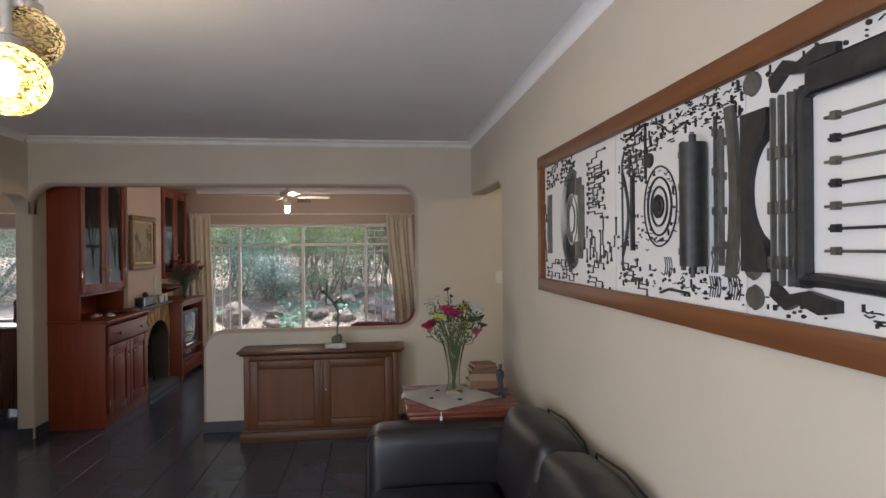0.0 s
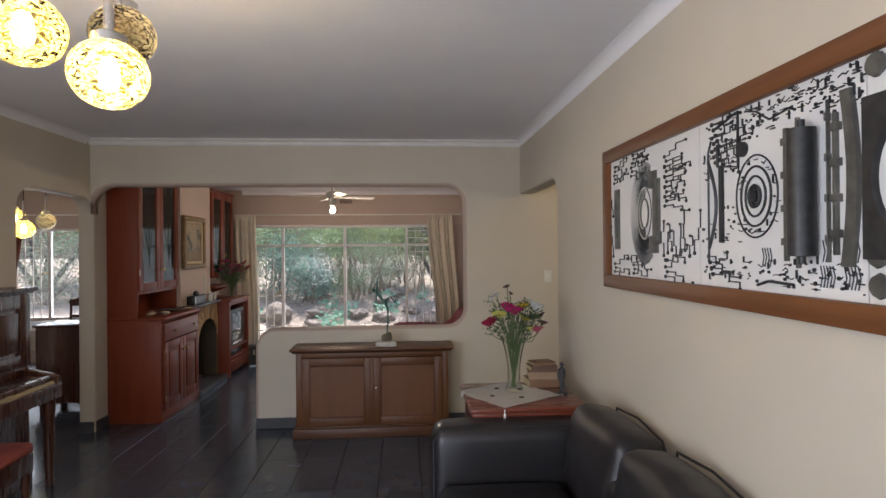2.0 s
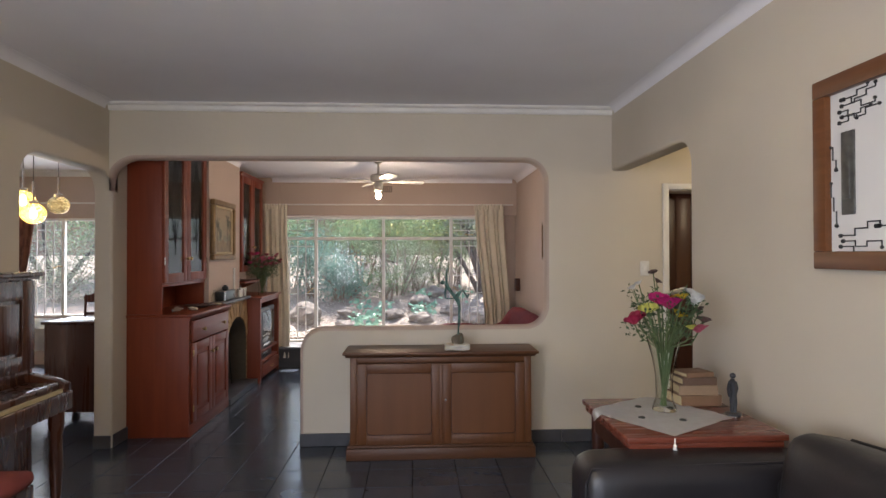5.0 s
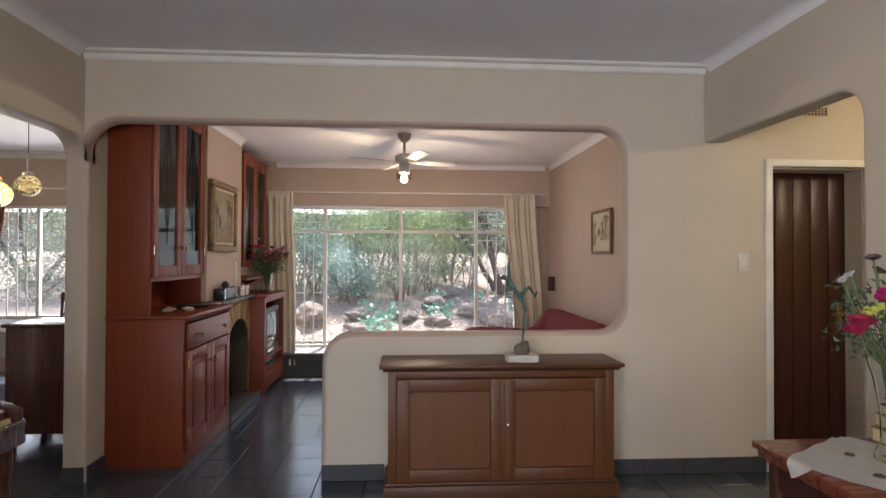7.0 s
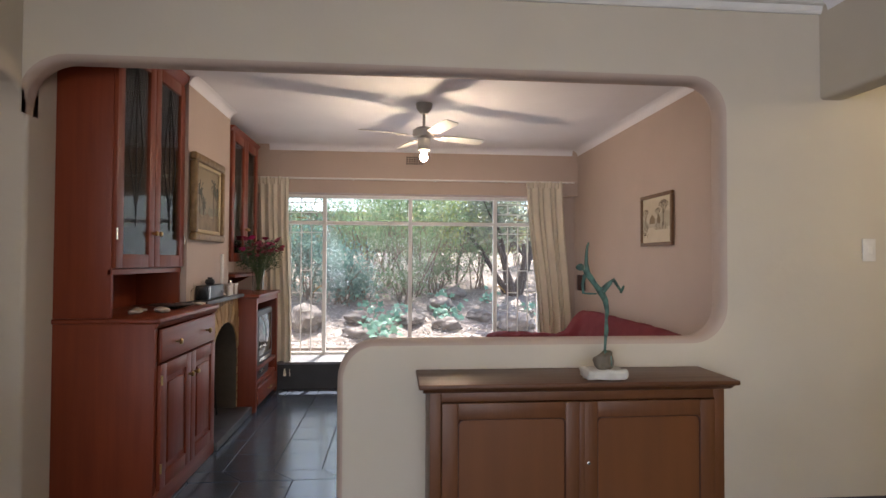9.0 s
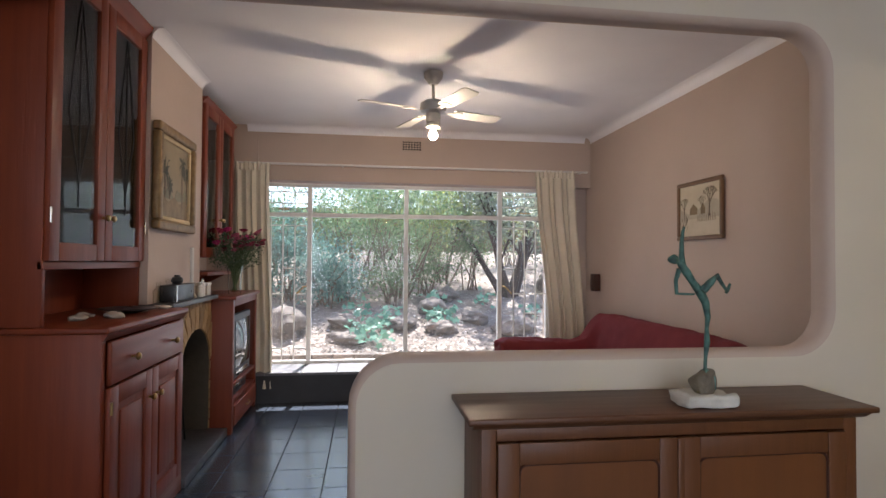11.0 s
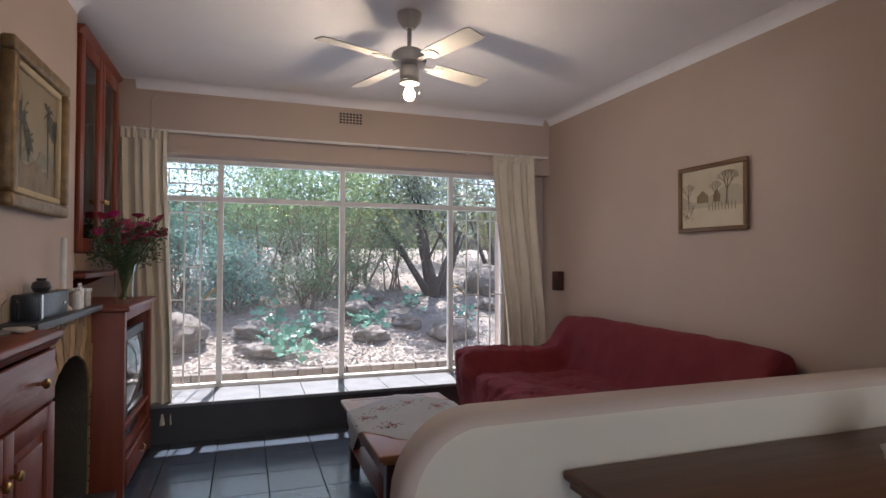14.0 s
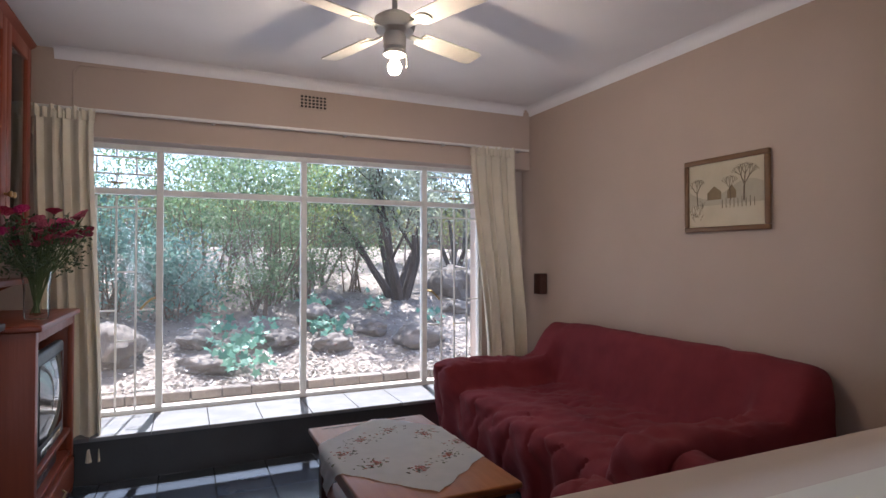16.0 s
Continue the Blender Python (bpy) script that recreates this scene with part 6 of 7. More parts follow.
side_table()
doily, on_doily = drape_cloth("doily", "white embroidered table mat with corner tassels on the side table", 1.97, -1.99, 0.225, 32, 0.7805, (1.71, 2.365, -2.3, -1.7), LACE, 0.95, 30)
for su, sv in ((-1, -1), (1, -1)):
    p = on_doily(su * 0.228, sv * 0.228)
    part("tassel", joined(tube([p, (p[0], p[1], p[2] - 0.03)], 0.003, 6), lathe([(0.012, -0.075), (0.010, -0.05), (0.006, -0.035), (0.008, -0.028), (0.0, -0.02)], 10, p)), LACE, doily, "white cotton tassel")
for u, v in ((-0.12, 0.0), (0.0, -0.12), (0.12, 0.02), (0.02, 0.12)):
    p = on_doily(u, v)
    part("motif", lathe([(0.016, 0.0), (0.014, 0.004), (0, 0.004)], 10, (p[0], p[1], p[2] + 0.001)), THREADS["dark"], doily, "dark stitched motif")
mix = [("crimson", (-0.16, -0.06, 0.40), 0.04), ("crimson", (-0.13, -0.03, 0.42), 0.035), ("lemon", (-0.10, -0.07, 0.45), 0.042), ("magenta", (-0.01, -0.08, 0.47), 0.055), ("magenta", (-0.05, -0.06, 0.49), 0.045), ("yellow", (0.045, -0.07, 0.50), 0.042), ("yellow", (0.05, -0.03, 0.43), 0.035), ("cream", (0.06, -0.02, 0.52), 0.042), ("white", (0.11, -0.03, 0.51), 0.045), ("white", (0.15, -0.02, 0.48), 0.04), ("cream", (0.09, 0.05, 0.5), 0.04), ("white", (-0.12, 0.05, 0.55), 0.024), ("white", (-0.09, 0.06, 0.57), 0.02), ("pink", (0.13, -0.06, 0.36), 0.045), ("brown", (0.17, -0.03, 0.40), 0.03), ("brown", (0.13, 0.02, 0.43), 0.03), ("brown", (0.18, 0.03, 0.44), 0.028), ("lemon", (0.08, -0.1, 0.38), 0.024), ("brown", (-0.03, 0.04, 0.62), 0.02), ("brown", (-0.01, 0.05, 0.58), 0.02)]
bouquet("flower_vase", "tall fluted glass vase of mixed bright flowers on the side table", (2.02, -1.94, 0.786), [(0.052, 0), (0.05, 0.02), (0.036, 0.06), (0.038, 0.15), (0.055, 0.25), (0.075, 0.32)], mix, 8, 0.55, 0.15, 55, LEAF_G)
BOOKS = [material("brown_book_cover", (0.20, 0.11, 0.06), 0.6, scale=20), material("tan_book_cover", (0.26, 0.17, 0.10), 0.6, scale=20), material("dark_book_cover", (0.12, 0.07, 0.045), 0.6, scale=20)]
z = 0.781
for k, (w, l, h, an) in enumerate(((0.2, 0.15, 0.05, 4), (0.18, 0.14, 0.045, -6), (0.17, 0.125, 0.035, 3), (0.145, 0.11, 0.022, 10))):
    bk = thing("book", "old %s closed book lying in a stack" % ("brown", "tan", "dark brown", "brown")[k], "book", "stack of books", pose(2.225, -1.8, z, 0, 0, 180 + an))
    cov = BOOKS[k % 3]
    part("cover", joined(boxed(-w / 2, w / 2, -l / 2, l / 2, 0, 0.004, 0.001), boxed(-w / 2, w / 2, -l / 2, l / 2, h - 0.004, h, 0.001), boxed(-w / 2, w / 2, l / 2 - 0.004, l / 2, 0.004, h - 0.004)), cov, bk)
    part("pages", boxed(-w / 2 + 0.005, w / 2 - 0.005, -l / 2 + 0.005, l / 2 - 0.0045, 0.0042, h - 0.0042), PAPER, bk, "yellowed page block")
    z += h + 0.0005
fg = joined(lathe([(0.034, 0), (0.034, 0.012), (0.02, 0.016), (0, 0.016)], 14, (2.29, -2.03, 0.7805)), tube([(2.285, -2.03, 0.795), (2.287, -2.03, 0.85), (2.292, -2.03, 0.88), (2.288, -2.03, 0.93), (2.29, -2.03, 0.945)], [0.007, 0.012, 0.014, 0.018, 0.006], 8), tube([(2.298, -2.03, 0.795), (2.3, -2.03, 0.84), (2.294, -2.03, 0.88)], [0.007, 0.009, 0.011], 8), tube([(2.275, -2.03, 0.93), (2.268, -2.03, 0.9), (2.275, -2.03, 0.865)], 0.006, 6), tube([(2.303, -2.03, 0.93), (2.31, -2.03, 0.9), (2.3, -2.03, 0.87)], 0.006, 6))
hd = bmesh.new()
bmesh.ops.create_uvsphere(hd, u_segments=10, v_segments=8, radius=0.013, matrix=pose(2.29, -2.03, 0.958))
tagged(finish(joined(fg, hd), "figurine", DARK_BOWL, True), "slim dark bronze standing figurine on the side table", "figurine")


# ---------------------------------------------------------------- globe pendant lamps
def mottled_glass(name, lit):
    m = bpy.data.materials.new(name)
    m.use_nodes = True
    n, l = m.node_tree.nodes, m.node_tree.links
    n.remove(n["Principled BSDF"])
    co, tx, mr = n.new("ShaderNodeTexCoord"), n.new("ShaderNodeTexNoise"), n.new("ShaderNodeMapRange")
    mp = n.new("ShaderNodeMapping")
    mp.inputs["Scale"].default_value = (1, 1, 1.8)
    tx.inputs["Scale"].default_value, tx.inputs["Detail"].default_value, tx.inputs["Distortion"].default_value = 55, 2, 1.2
    mr.inputs["From Min"].default_value, mr.inputs["From Max"].default_value = 0.46, 0.54
    clear, amber, mix, gloss, mix2, fr = n.new("ShaderNodeBsdfTransparent"), n.new("ShaderNodeBsdfTranslucent"), n.new("ShaderNodeMixShader"), n.new("ShaderNodeBsdfGlossy"), n.new("ShaderNodeMixShader"), n.new("ShaderNodeFresnel")
    clear.inputs[0].default_value = (0.95, 0.86, 0.55, 1) if lit else (0.7, 0.62, 0.45, 1)
    amber.inputs[0].default_value = (0.85, 0.62, 0.16, 1) if lit else (0.5, 0.42, 0.25, 1)
    gloss.inputs["Roughness"].default_value = 0.08
    l.new(co.outputs["Object"], mp.inputs[0])
    l.new(mp.outputs[0], tx.inputs["Vector"])
    l.new(tx.outputs[0], mr.inputs[0])
    l.new(mr.outputs[0], mix.inputs[0])
    l.new(clear.outputs[0], mix.inputs[1])
    l.new(amber.outputs[0], mix.inputs[2])
    l.new(fr.outputs[0], mix2.inputs[0])
    l.new(mix.outputs[0], mix2.inputs[1])
    l.new(gloss.outputs[0], mix2.inputs[2])
    l.new(mix2.outputs[0], n["Material Output"].inputs[0])
    return m


AMBER = mottled_glass("mottled_amber_glass", True)
SMOKE = mottled_glass("mottled_smoky_glass", False)
BULB_P = emitter("glowing_pendant_bulb", (1.0, 0.85, 0.5), 16)


def globe_lamp(lamp, x, y, z, r, lit, ceiling, rod=0.012, tube_len=0.3):
    g = part("globe", lathe([(r * math.sin(math.pi * k / 18), -r * 0.93 * math.cos(math.pi * k / 18)) for k in range(0, 17)], 32, (x, y, z)), AMBER if lit else SMOKE, lamp, "mottled amber glass globe" if lit else "unlit smoky mottled glass globe")
    g.visible_shadow = False
    zt = z + r * 0.86
    part("cap", lathe([(r * 0.42, zt - 0.004), (r * 0.44, zt + 0.02), (r * 0.3, zt + 0.03), (rod, zt + 0.032)], 24, (x, y, 0)), CHROME, lamp)
    part("tube", lathe([(rod, zt + 0.03), (rod, zt + tube_len)], 16, (x, y, 0)), CHROME, lamp, "brushed chrome tube")
    part("cord", lathe([(0.004, zt + tube_len), (0.004, ceiling)], 8, (x, y, 0)), BLACK_PLASTIC, lamp)
    if lit:
        bl = part("bulb", lathe([(0.0, -0.055), (0.022, -0.045), (0.03, -0.015), (0.026, 0.02), (0.016, 0.05), (0.0, 0.055)], 16, (x, y, z)), BULB_P, lamp, "lit warm bulb")
        bl.visible_shadow = False


pend = thing("pendant_lamp", "cluster of mottled amber glass globes on chrome tubes", "pendant lamp")
globe_lamp(pend, 0.47, -3.54, 2.185, 0.113, True, CEIL_A, 0.015)
globe_lamp(pend, 0.26, -3.6, 2.295, 0.113, True, CEIL_A, 0.015)
globe_lamp(pend, 0.42, -3.35, 2.375, 0.105, False, CEIL_A, 0.03, 0.2)
part("ceiling_rose", lathe([(0.16, CEIL_A - 0.025), (0.17, CEIL_A - 0.01), (0.17, CEIL_A - 0.001)], 28, (0.38, -3.49, 0)), CHROME, pend)
pend2 = thing("pendant_lamp", "pair of amber glass globe lamps over the dining table", "pendant lamp")
globe_lamp(pend2, -2.9, 1.3, 1.92, 0.112, True, CEIL_A, 0.012, 0.22)
globe_lamp(pend2, -3.08, 1.42, 2.06, 0.112, True, CEIL_A, 0.012, 0.22)
globe_lamp(pend2, -2.78, 1.5, 2.02, 0.1, False, CEIL_A, 0.012, 0.2)
part("ceiling_rose", lathe([(0.14, CEIL_A - 0.025), (0.15, CEIL_A - 0.001)], 24, (-2.93, 1.4, 0)), CHROME, pend2)


# ---------------------------------------------------------------- piano and stool
IVORY = material("worn_ivory", (0.50, 0.40, 0.22), 0.4, scale=20)
PIANO = wood("dark_piano_veneer", (0.075, 0.026, 0.014), (0.035, 0.013, 0.008), 0.28, "z", coat=0.2)


def piano():
    p = thing("upright_piano", "dark polished upright piano with a closed keyboard lid", "piano", at=Matrix.Translation((-0.028, 0, 0)) @ Matrix.Diagonal((1.015, 1, 1.06, 1)))
    x0, xa, xk, y0, y1 = -1.478, -1.29, -1.06, -2.52, -1.08
    part("case", boxed(x0, xa, y0, y1, 0.08, 1.29, 0.004), PIANO, p)
    part("lid", joined(boxed(x0, xa + 0.05, y0 - 0.03, y1 + 0.035, 1.3, 1.325, 0.008, 3), boxed(x0, xa + 0.03, y0 - 0.015, y1 + 0.02, 1.285, 1.3, 0.005)), PIANO, p)
    part("front_panel", joined(*[boxed(xa, xa + 0.014, a, b, c, d, 0.004) for a, b, c, d in ((y0, y0 + 0.1, 0.8, 1.28), (y1 - 0.1, y1, 0.8, 1.28), (y0 + 0.1, y1 - 0.1, 1.18, 1.28), (y0 + 0.1, y1 - 0.1, 0.8, 0.88))], *[boxed(xa + 0.001, xa + 0.01, y1 - 0.35 - 0.32 * k, y1 - 0.12 - 0.32 * k, 0.9, 1.16, 0.004) for k in range(4)]), PIANO, p)
    part("keybed", boxed(x0 + 0.01, xk, y0 + 0.002, y1 - 0.002, 0.58, 0.68, 0.008, 3), PIANO, p)
    part("fallboard", joined(boxed(xa + 0.015, xk - 0.03, y0 + 0.08, y1 - 0.08, 0.69, 0.735, 0.008, 3)), PIANO, p, "closed keyboard lid")
    for a, b in ((y0, y0 + 0.07), (y1 - 0.07, y1)):
        part("cheek", prism([(xa, 0.681), (xk - 0.01, 0.681), (xk - 0.01, 0.72), (xk - 0.06, 0.74), (xa, 0.78)], "y", a + 0.003, b - 0.003, 0.004), PIANO, p)
    part("key_slip", boxed(xk - 0.028, xk - 0.012, y0 + 0.08, y1 - 0.08, 0.681, 0.7), IVORY, p, "pale strip of ivory keys")
    for y in (y0 + 0.06, y1 - 0.06):
        part("leg", lathe([(0.022, 0), (0.028, 0.03), (0.02, 0.06), (0.035, 0.3), (0.03, 0.45), (0.04, 0.5), (0.04, 0.58)], 14, (xk - 0.06, y, 0)), PIANO, p)
    part("foot_rail", boxed(x0, xa + 0.02, y0, y1, 0.0, 0.08, 0.004), PIANO, p)


piano()
RED_VELVET = material("worn_red_velvet", (0.21, 0.04, 0.03), 0.9, dark=(0.13, 0.022, 0.018), scale=10, bump=0.001, bump_scale=200)
stool = thing("piano_stool", "dark wooden piano stool with a red cushion", "stool", at=pose(-0.07, -0.06, -0.02) @ Matrix.Diagonal((1, 1, 1, 1)))
part("cushion", puff(-1.18, -0.78, -2.25, -1.72, 0.47, 0.54, 0.03, 0.02, 2), RED_VELVET, stool, "padded red velvet cushion")
part("seat_box", boxed(-1.17, -0.79, -2.24, -1.73, 0.36, 0.472, 0.006), PIANO, stool)
part("clasp", boxed(-0.99, -0.95, -1.73, -1.724, 0.43, 0.45, 0.002), CHROME, stool, "small silver clasp")
for x in (-1.14, -0.82):
    for y in (-2.21, -1.76):
        part("leg", lathe([(0.016, 0.02), (0.022, 0.1), (0.018, 0.2), (0.024, 0.36)], 12, (x, y, 0)), PIANO, stool)


# ---------------------------------------------------------------- passage door and switch
def passage_door():
    f = tagged(new("door_1"), "dark wooden panelled door in a white frame", "door", "", "structure")
    part("door_frame", joined(boxed(2.891, 2.94, -0.014, 0.05, 0, 2.072, 0.003), boxed(3.625, 3.673, -0.014, 0.05, 0, 2.072, 0.003), boxed(2.94, 3.625, -0.014, 0.05, 2.025, 2.072, 0.003)), WHITE_TRIM, f, "cream painted frame")
    part("reveal", joined(boxed(2.936, 2.95, 0.05, 0.24, 0, 2.025), boxed(3.615, 3.629, 0.05, 0.24, 0, 2.025), boxed(2.95, 3.615, 0.05, 0.24, 2.015, 2.027)), WALL_LIVING, f)
    leaf = part("door_leaf", boxed(2.95, 3.615, 0.2, 0.24, 0.005, 2.013, 0.003), DARK_WOOD, f)
    for k in range(5):
        part("board", boxed(2.965 + k * 0.13, 3.085 + k * 0.13, 0.192, 0.2, 0.03, 1.99, 0.004), DARK_WOOD, leaf)
    part("door_handle", joined(tube([(3.56, 0.19, 1.02), (3.56, 0.15, 1.02), (3.47, 0.145, 1.02)], 0.009, 8), boxed(3.54, 3.58, 0.186, 0.192, 0.95, 1.09, 0.003)), BRASS, leaf)
    s = thing("light_switch", "cream plastic light switch on the wall", "switch")
    part("plate", boxed(2.702, 2.775, -0.01, -0.001, 1.325, 1.445, 0.004), PORCELAIN, s)
    part("rocker", boxed(2.726, 2.752, -0.015, -0.01, 1.365, 1.405, 0.003), WHITE_TRIM, s)


passage_door()


# ---------------------------------------------------------------- skirting of slate strips
def skirting(name, p, q, normal):
    sk = tagged(new(name), "dark slate tile skirting", "skirting", "", "structure")
    d = Vector((q[0] - p[0], q[1] - p[1], 0))
    ln = d.length
    n = max(1, round(ln / 0.3))
    for k in range(n):
        a, b = Vector((*p, 0)) + d * (k / n), Vector((*p, 0)) + d * ((k + 1) / n) - d.normalized() * 0.003
        o = Vector((*normal, 0)) * 0.012
        xs, ys = sorted((a.x, b.x + o.x)), sorted((a.y, b.y + o.y))
        if abs(d.x) > abs(d.y):
            bm = boxed(*sorted((a.x, b.x)), *sorted((a.y, a.y + o.y)), 0.001, 0.1, 0.002, 1)
        else:
            bm = boxed(*sorted((a.x, a.x + o.x)), *sorted((a.y, b.y)), 0.001, 0.1, 0.002, 1)
        part("tile", bm, SKIRT, sk, smooth=False)


skirting("baseboard_1", (-0.02, -0.001), (0.375, -0.001), (0, -1))
skirting("baseboard_2", (1.775, -0.001), (2.889, -0.001), (0, -1))
skirting("baseboard_3", (XL + 0.001, 0.06), (XL + 0.001, 0.29), (1, 0))
skirting("baseboard_4", (XL - 0.135, 0.044), (XL, 0.044), (0, -1))
skirting("baseboard_5", (XR - 0.001, -2.2), (XR - 0.001, -1.28), (-1, 0))
skirting("baseboard_6", (XL + 0.001, -5.0), (XL + 0.001, -0.98), (1, 0))
skirting("baseboard_7", (BX1 - 0.001, 0.17), (BX1 - 0.001, 3.1), (-1, 0))
skirting("baseboard_8", (0.02, T + 0.001), (2.3, T + 0.001), (0, 1))


# ---------------------------------------------------------------- dining room through the arch
def dining():
    w = tagged(new("window_2"), "white steel dining room window with burglar bars", "window", "", "structure")
    x0, x1, z0, z1 = -4.6, -1.95, 0.65, 2.02
    b = bmesh.new()
    for a in ((x0, x1, z1 - 0.035, z1), (x0, x1, z0, z0 + 0.03), (x0, x0 + 0.035, z0 + 0.03, z1 - 0.035), (x1 - 0.035, x1, z0 + 0.03, z1 - 0.035)):
        bar(b, *a, WIN, 0.05)
    part("window_frame", b, STEEL_WHITE, w)
    ms = (x0 + 0.035, -4.0, -3.1, -2.5, x1 - 0.035)
    for m in ms[1:-1]:
        part("mullion", bar(bmesh.new(), m - 0.02, m + 0.02, z0 + 0.03, z1 - 0.035, WIN, 0.055), STEEL_WHITE, w)
    for a, c in zip(ms, ms[1:]):
        p = part("pane", boxed(a + 0.02, c - 0.02, WIN + 0.004, WIN + 0.008, z0 + 0.03, z1 - 0.035), PANE, w)
        p.visible_shadow = False
    for a, c in ((ms[0], ms[1]), (ms[3], ms[4])):
        for k in range(1, 5):
            x = a + (c - a) * k / 5
            part("burglar_bar", boxed(x - 0.006, x + 0.006, WIN - 0.046, WIN - 0.038, z0 + 0.03, z1 - 0.04), STEEL_WHITE, w)
        hz = bmesh.new()
        for k in range(5):
            xa = a + (c - a) * k / 5
            for zz in ((0.9, 1.3, 1.7) if k % 2 else (1.1, 1.5, 1.85)):
                box(hz, xa, xa + (c - a) / 5, WIN - 0.046, WIN - 0.038, zz, zz + 0.011)
        part("burglar_bars", hz, STEEL_WHITE, w)
    part("window_handle", tube([(-4.0, WIN - 0.03, 1.35), (-4.03, WIN - 0.07, 1.36), (-4.1, WIN - 0.07, 1.33)], 0.008, 8), BRASS, w)
    curtain("curtain", "brown patterned curtain tied beside the dining room window", (-4.75, -4.28), (-4.75, -4.5), 3.45, 2.2, 0.3, 5, 0.03, PATTERN, 3.0)
    rl = thing("curtain_rail", "thin white curtain rail in the dining room", "curtain rail")
    part("rail", boxed(-4.8, -1.8, 3.43, 3.45, 2.21, 2.23, 0.003), WHITE_TRIM, rl)
    for x in (-4.6, -3.0, -2.0):
        part("bracket", boxed(x - 0.01, x + 0.01, 3.45, WIN - 0.03, 2.212, 2.228), WHITE_TRIM, rl)
    sb = thing("sideboard", "dark wooden sideboard standing in the dining room", "sideboard")
    part("carcass", boxed(-2.42, -1.75, 0.72, 1.15, 0.1, 0.885, 0.005), PIANO, sb)
    part("top", boxed(-2.44, -1.73, 0.7, 1.17, 0.885, 0.91, 0.006, 3), PIANO, sb)
    for x in (-2.38, -1.79):
        for y in (0.76, 1.11):
            part("foot", lathe([(0.02, 0), (0.028, 0.1)], 10, (x, y, 0)), PIANO, sb)
    pp = thing("papers", "loose white papers on the sideboard", "paper")
    part("sheet", boxed(-2.2, -1.95, 0.78, 0.98, 0.9105, 0.916), PORCELAIN, pp)
    t = thing("dining_table", "dark wooden dining table under a white cloth", "table")
    part("tabletop", boxed(-3.9, -2.55, 1.5, 2.5, 0.72, 0.75, 0.006), PIANO, t)
    for x in (-3.82, -2.63):
        for y in (1.58, 2.42):
            part("leg", lathe([(0.025, 0), (0.03, 0.3), (0.04, 0.72)], 12, (x, y, 0)), PIANO, t)
    drape_cloth("tablecloth", "white cloth on the dining table", -3.2, 2.0, 0.75, 0, 0.7505, (-3.9, -2.55, 1.5, 2.5), LACE, 0.9, 24)
    def chair(x, y, an):
        c = thing("dining_chair", "dark wooden dining chair with a carved back", "chair", "dining chairs", pose(x, y, 0, 0, 0, an))
        part("seat", boxed(-0.22, 0.22, -0.22, 0.22, 0.43, 0.47, 0.01, 3), RED_VELVET, c)
        for sx in (-0.2, 0.2):
            part("leg", tube([(sx, 0.19, 0), (sx, 0.19, 0.43)], 0.018, 8), PIANO, c)
            part("back_post", tube([(sx, -0.19, 0), (sx, -0.2, 0.45), (sx, -0.25, 1.0)], 0.018, 8), PIANO, c)
        part("top_rail", prism([(-0.22, 0.9), (0.22, 0.9), (0.23, 0.98), (0.12, 1.0), (0.06, 1.04), (-0.06, 1.04), (-0.12, 1.0), (-0.23, 0.98)], "y", -0.262, -0.235, 0.006), PIANO, c, "carved top rail")
        part("splat", boxed(-0.07, 0.07, -0.24, -0.225, 0.5, 0.9, 0.004), PIANO, c)
        part("cross_rail", boxed(-0.19, 0.19, -0.24, -0.22, 0.74, 0.78, 0.004), PIANO, c)
        return c
    c0 = chair(-3.15, 2.75, 180)
    copy_thing(c0, pose(-2.35, 2.05, 0, 0, 0, 90))
    copy_thing(c0, pose(-3.2, 1.2, 0, 0, 0, 0))


PATTERN = material("brown_patterned_cloth", (0.22, 0.09, 0.055), 0.9, dark=(0.09, 0.03, 0.025), scale=26, stretch=(1, 1, 0.3), bump=0.0005, low=0.45, high=0.55)
dining()


# ---------------------------------------------------------------- slate floor tiles, one by one
def tile_mesh(w, d):
    me = bpy.data.meshes.new("tile")
    b = boxed(-w / 2, w / 2, -d / 2, d / 2, -0.011, 0, 0.0012, 1)
    b.to_mesh(me)
    b.free()
    me.materials.append(SLATE)
    return me


def tile_floor(name, label, x0, nx, y0, ny, pitch, mesh):
    f = tagged(new(name), label, "floor", "", "structure")
    rng = random.Random(name)
    for i in range(nx):
        for j in range(ny):
            t = new("tile", mesh)
            t.parent = f
            t.location = (x0 + (i + 0.5) * pitch, y0 + (j + 0.5) * pitch, rng.uniform(-0.0008, 0.0))
            t.rotation_euler = (rng.uniform(-0.002, 0.002), rng.uniform(-0.002, 0.002), 0)
    return f


P = 0.303
TILE = tile_mesh(P - 0.005, P - 0.005)
tile_floor("floor_lounge", "dark blue-grey slate tiles of the lounge floor", -0.5 - 3 * P, 10, 0.873, 9, P, TILE)
living = tile_floor("floor_living", "dark slate tiles of the living room floor", -0.349 - 4 * P, 14, 0.705 - 19 * P, 19, P, TILE)
rest = bmesh.new()
for i in range(-16, 18):
    for j in range(-30, 10):
        x, y = -0.349 + i * P, 0.705 + j * P
        if -4 <= i < 10 and -19 <= j < 0:
            continue
        if y > 0.7 and x > -1.7:
            continue
        if x < -5.2 or x > 5.1:
            continue
        box(rest, x + 0.003, x + P - 0.003, y + 0.003, y + P - 0.003, -0.011, 0)
tagged(part("outer_tiles", rest, SLATE, living, smooth=False), kind="stuff")
strip = tagged(new("floor_threshold"), "row of cut slate tiles between the two rooms", "floor", "", "structure")
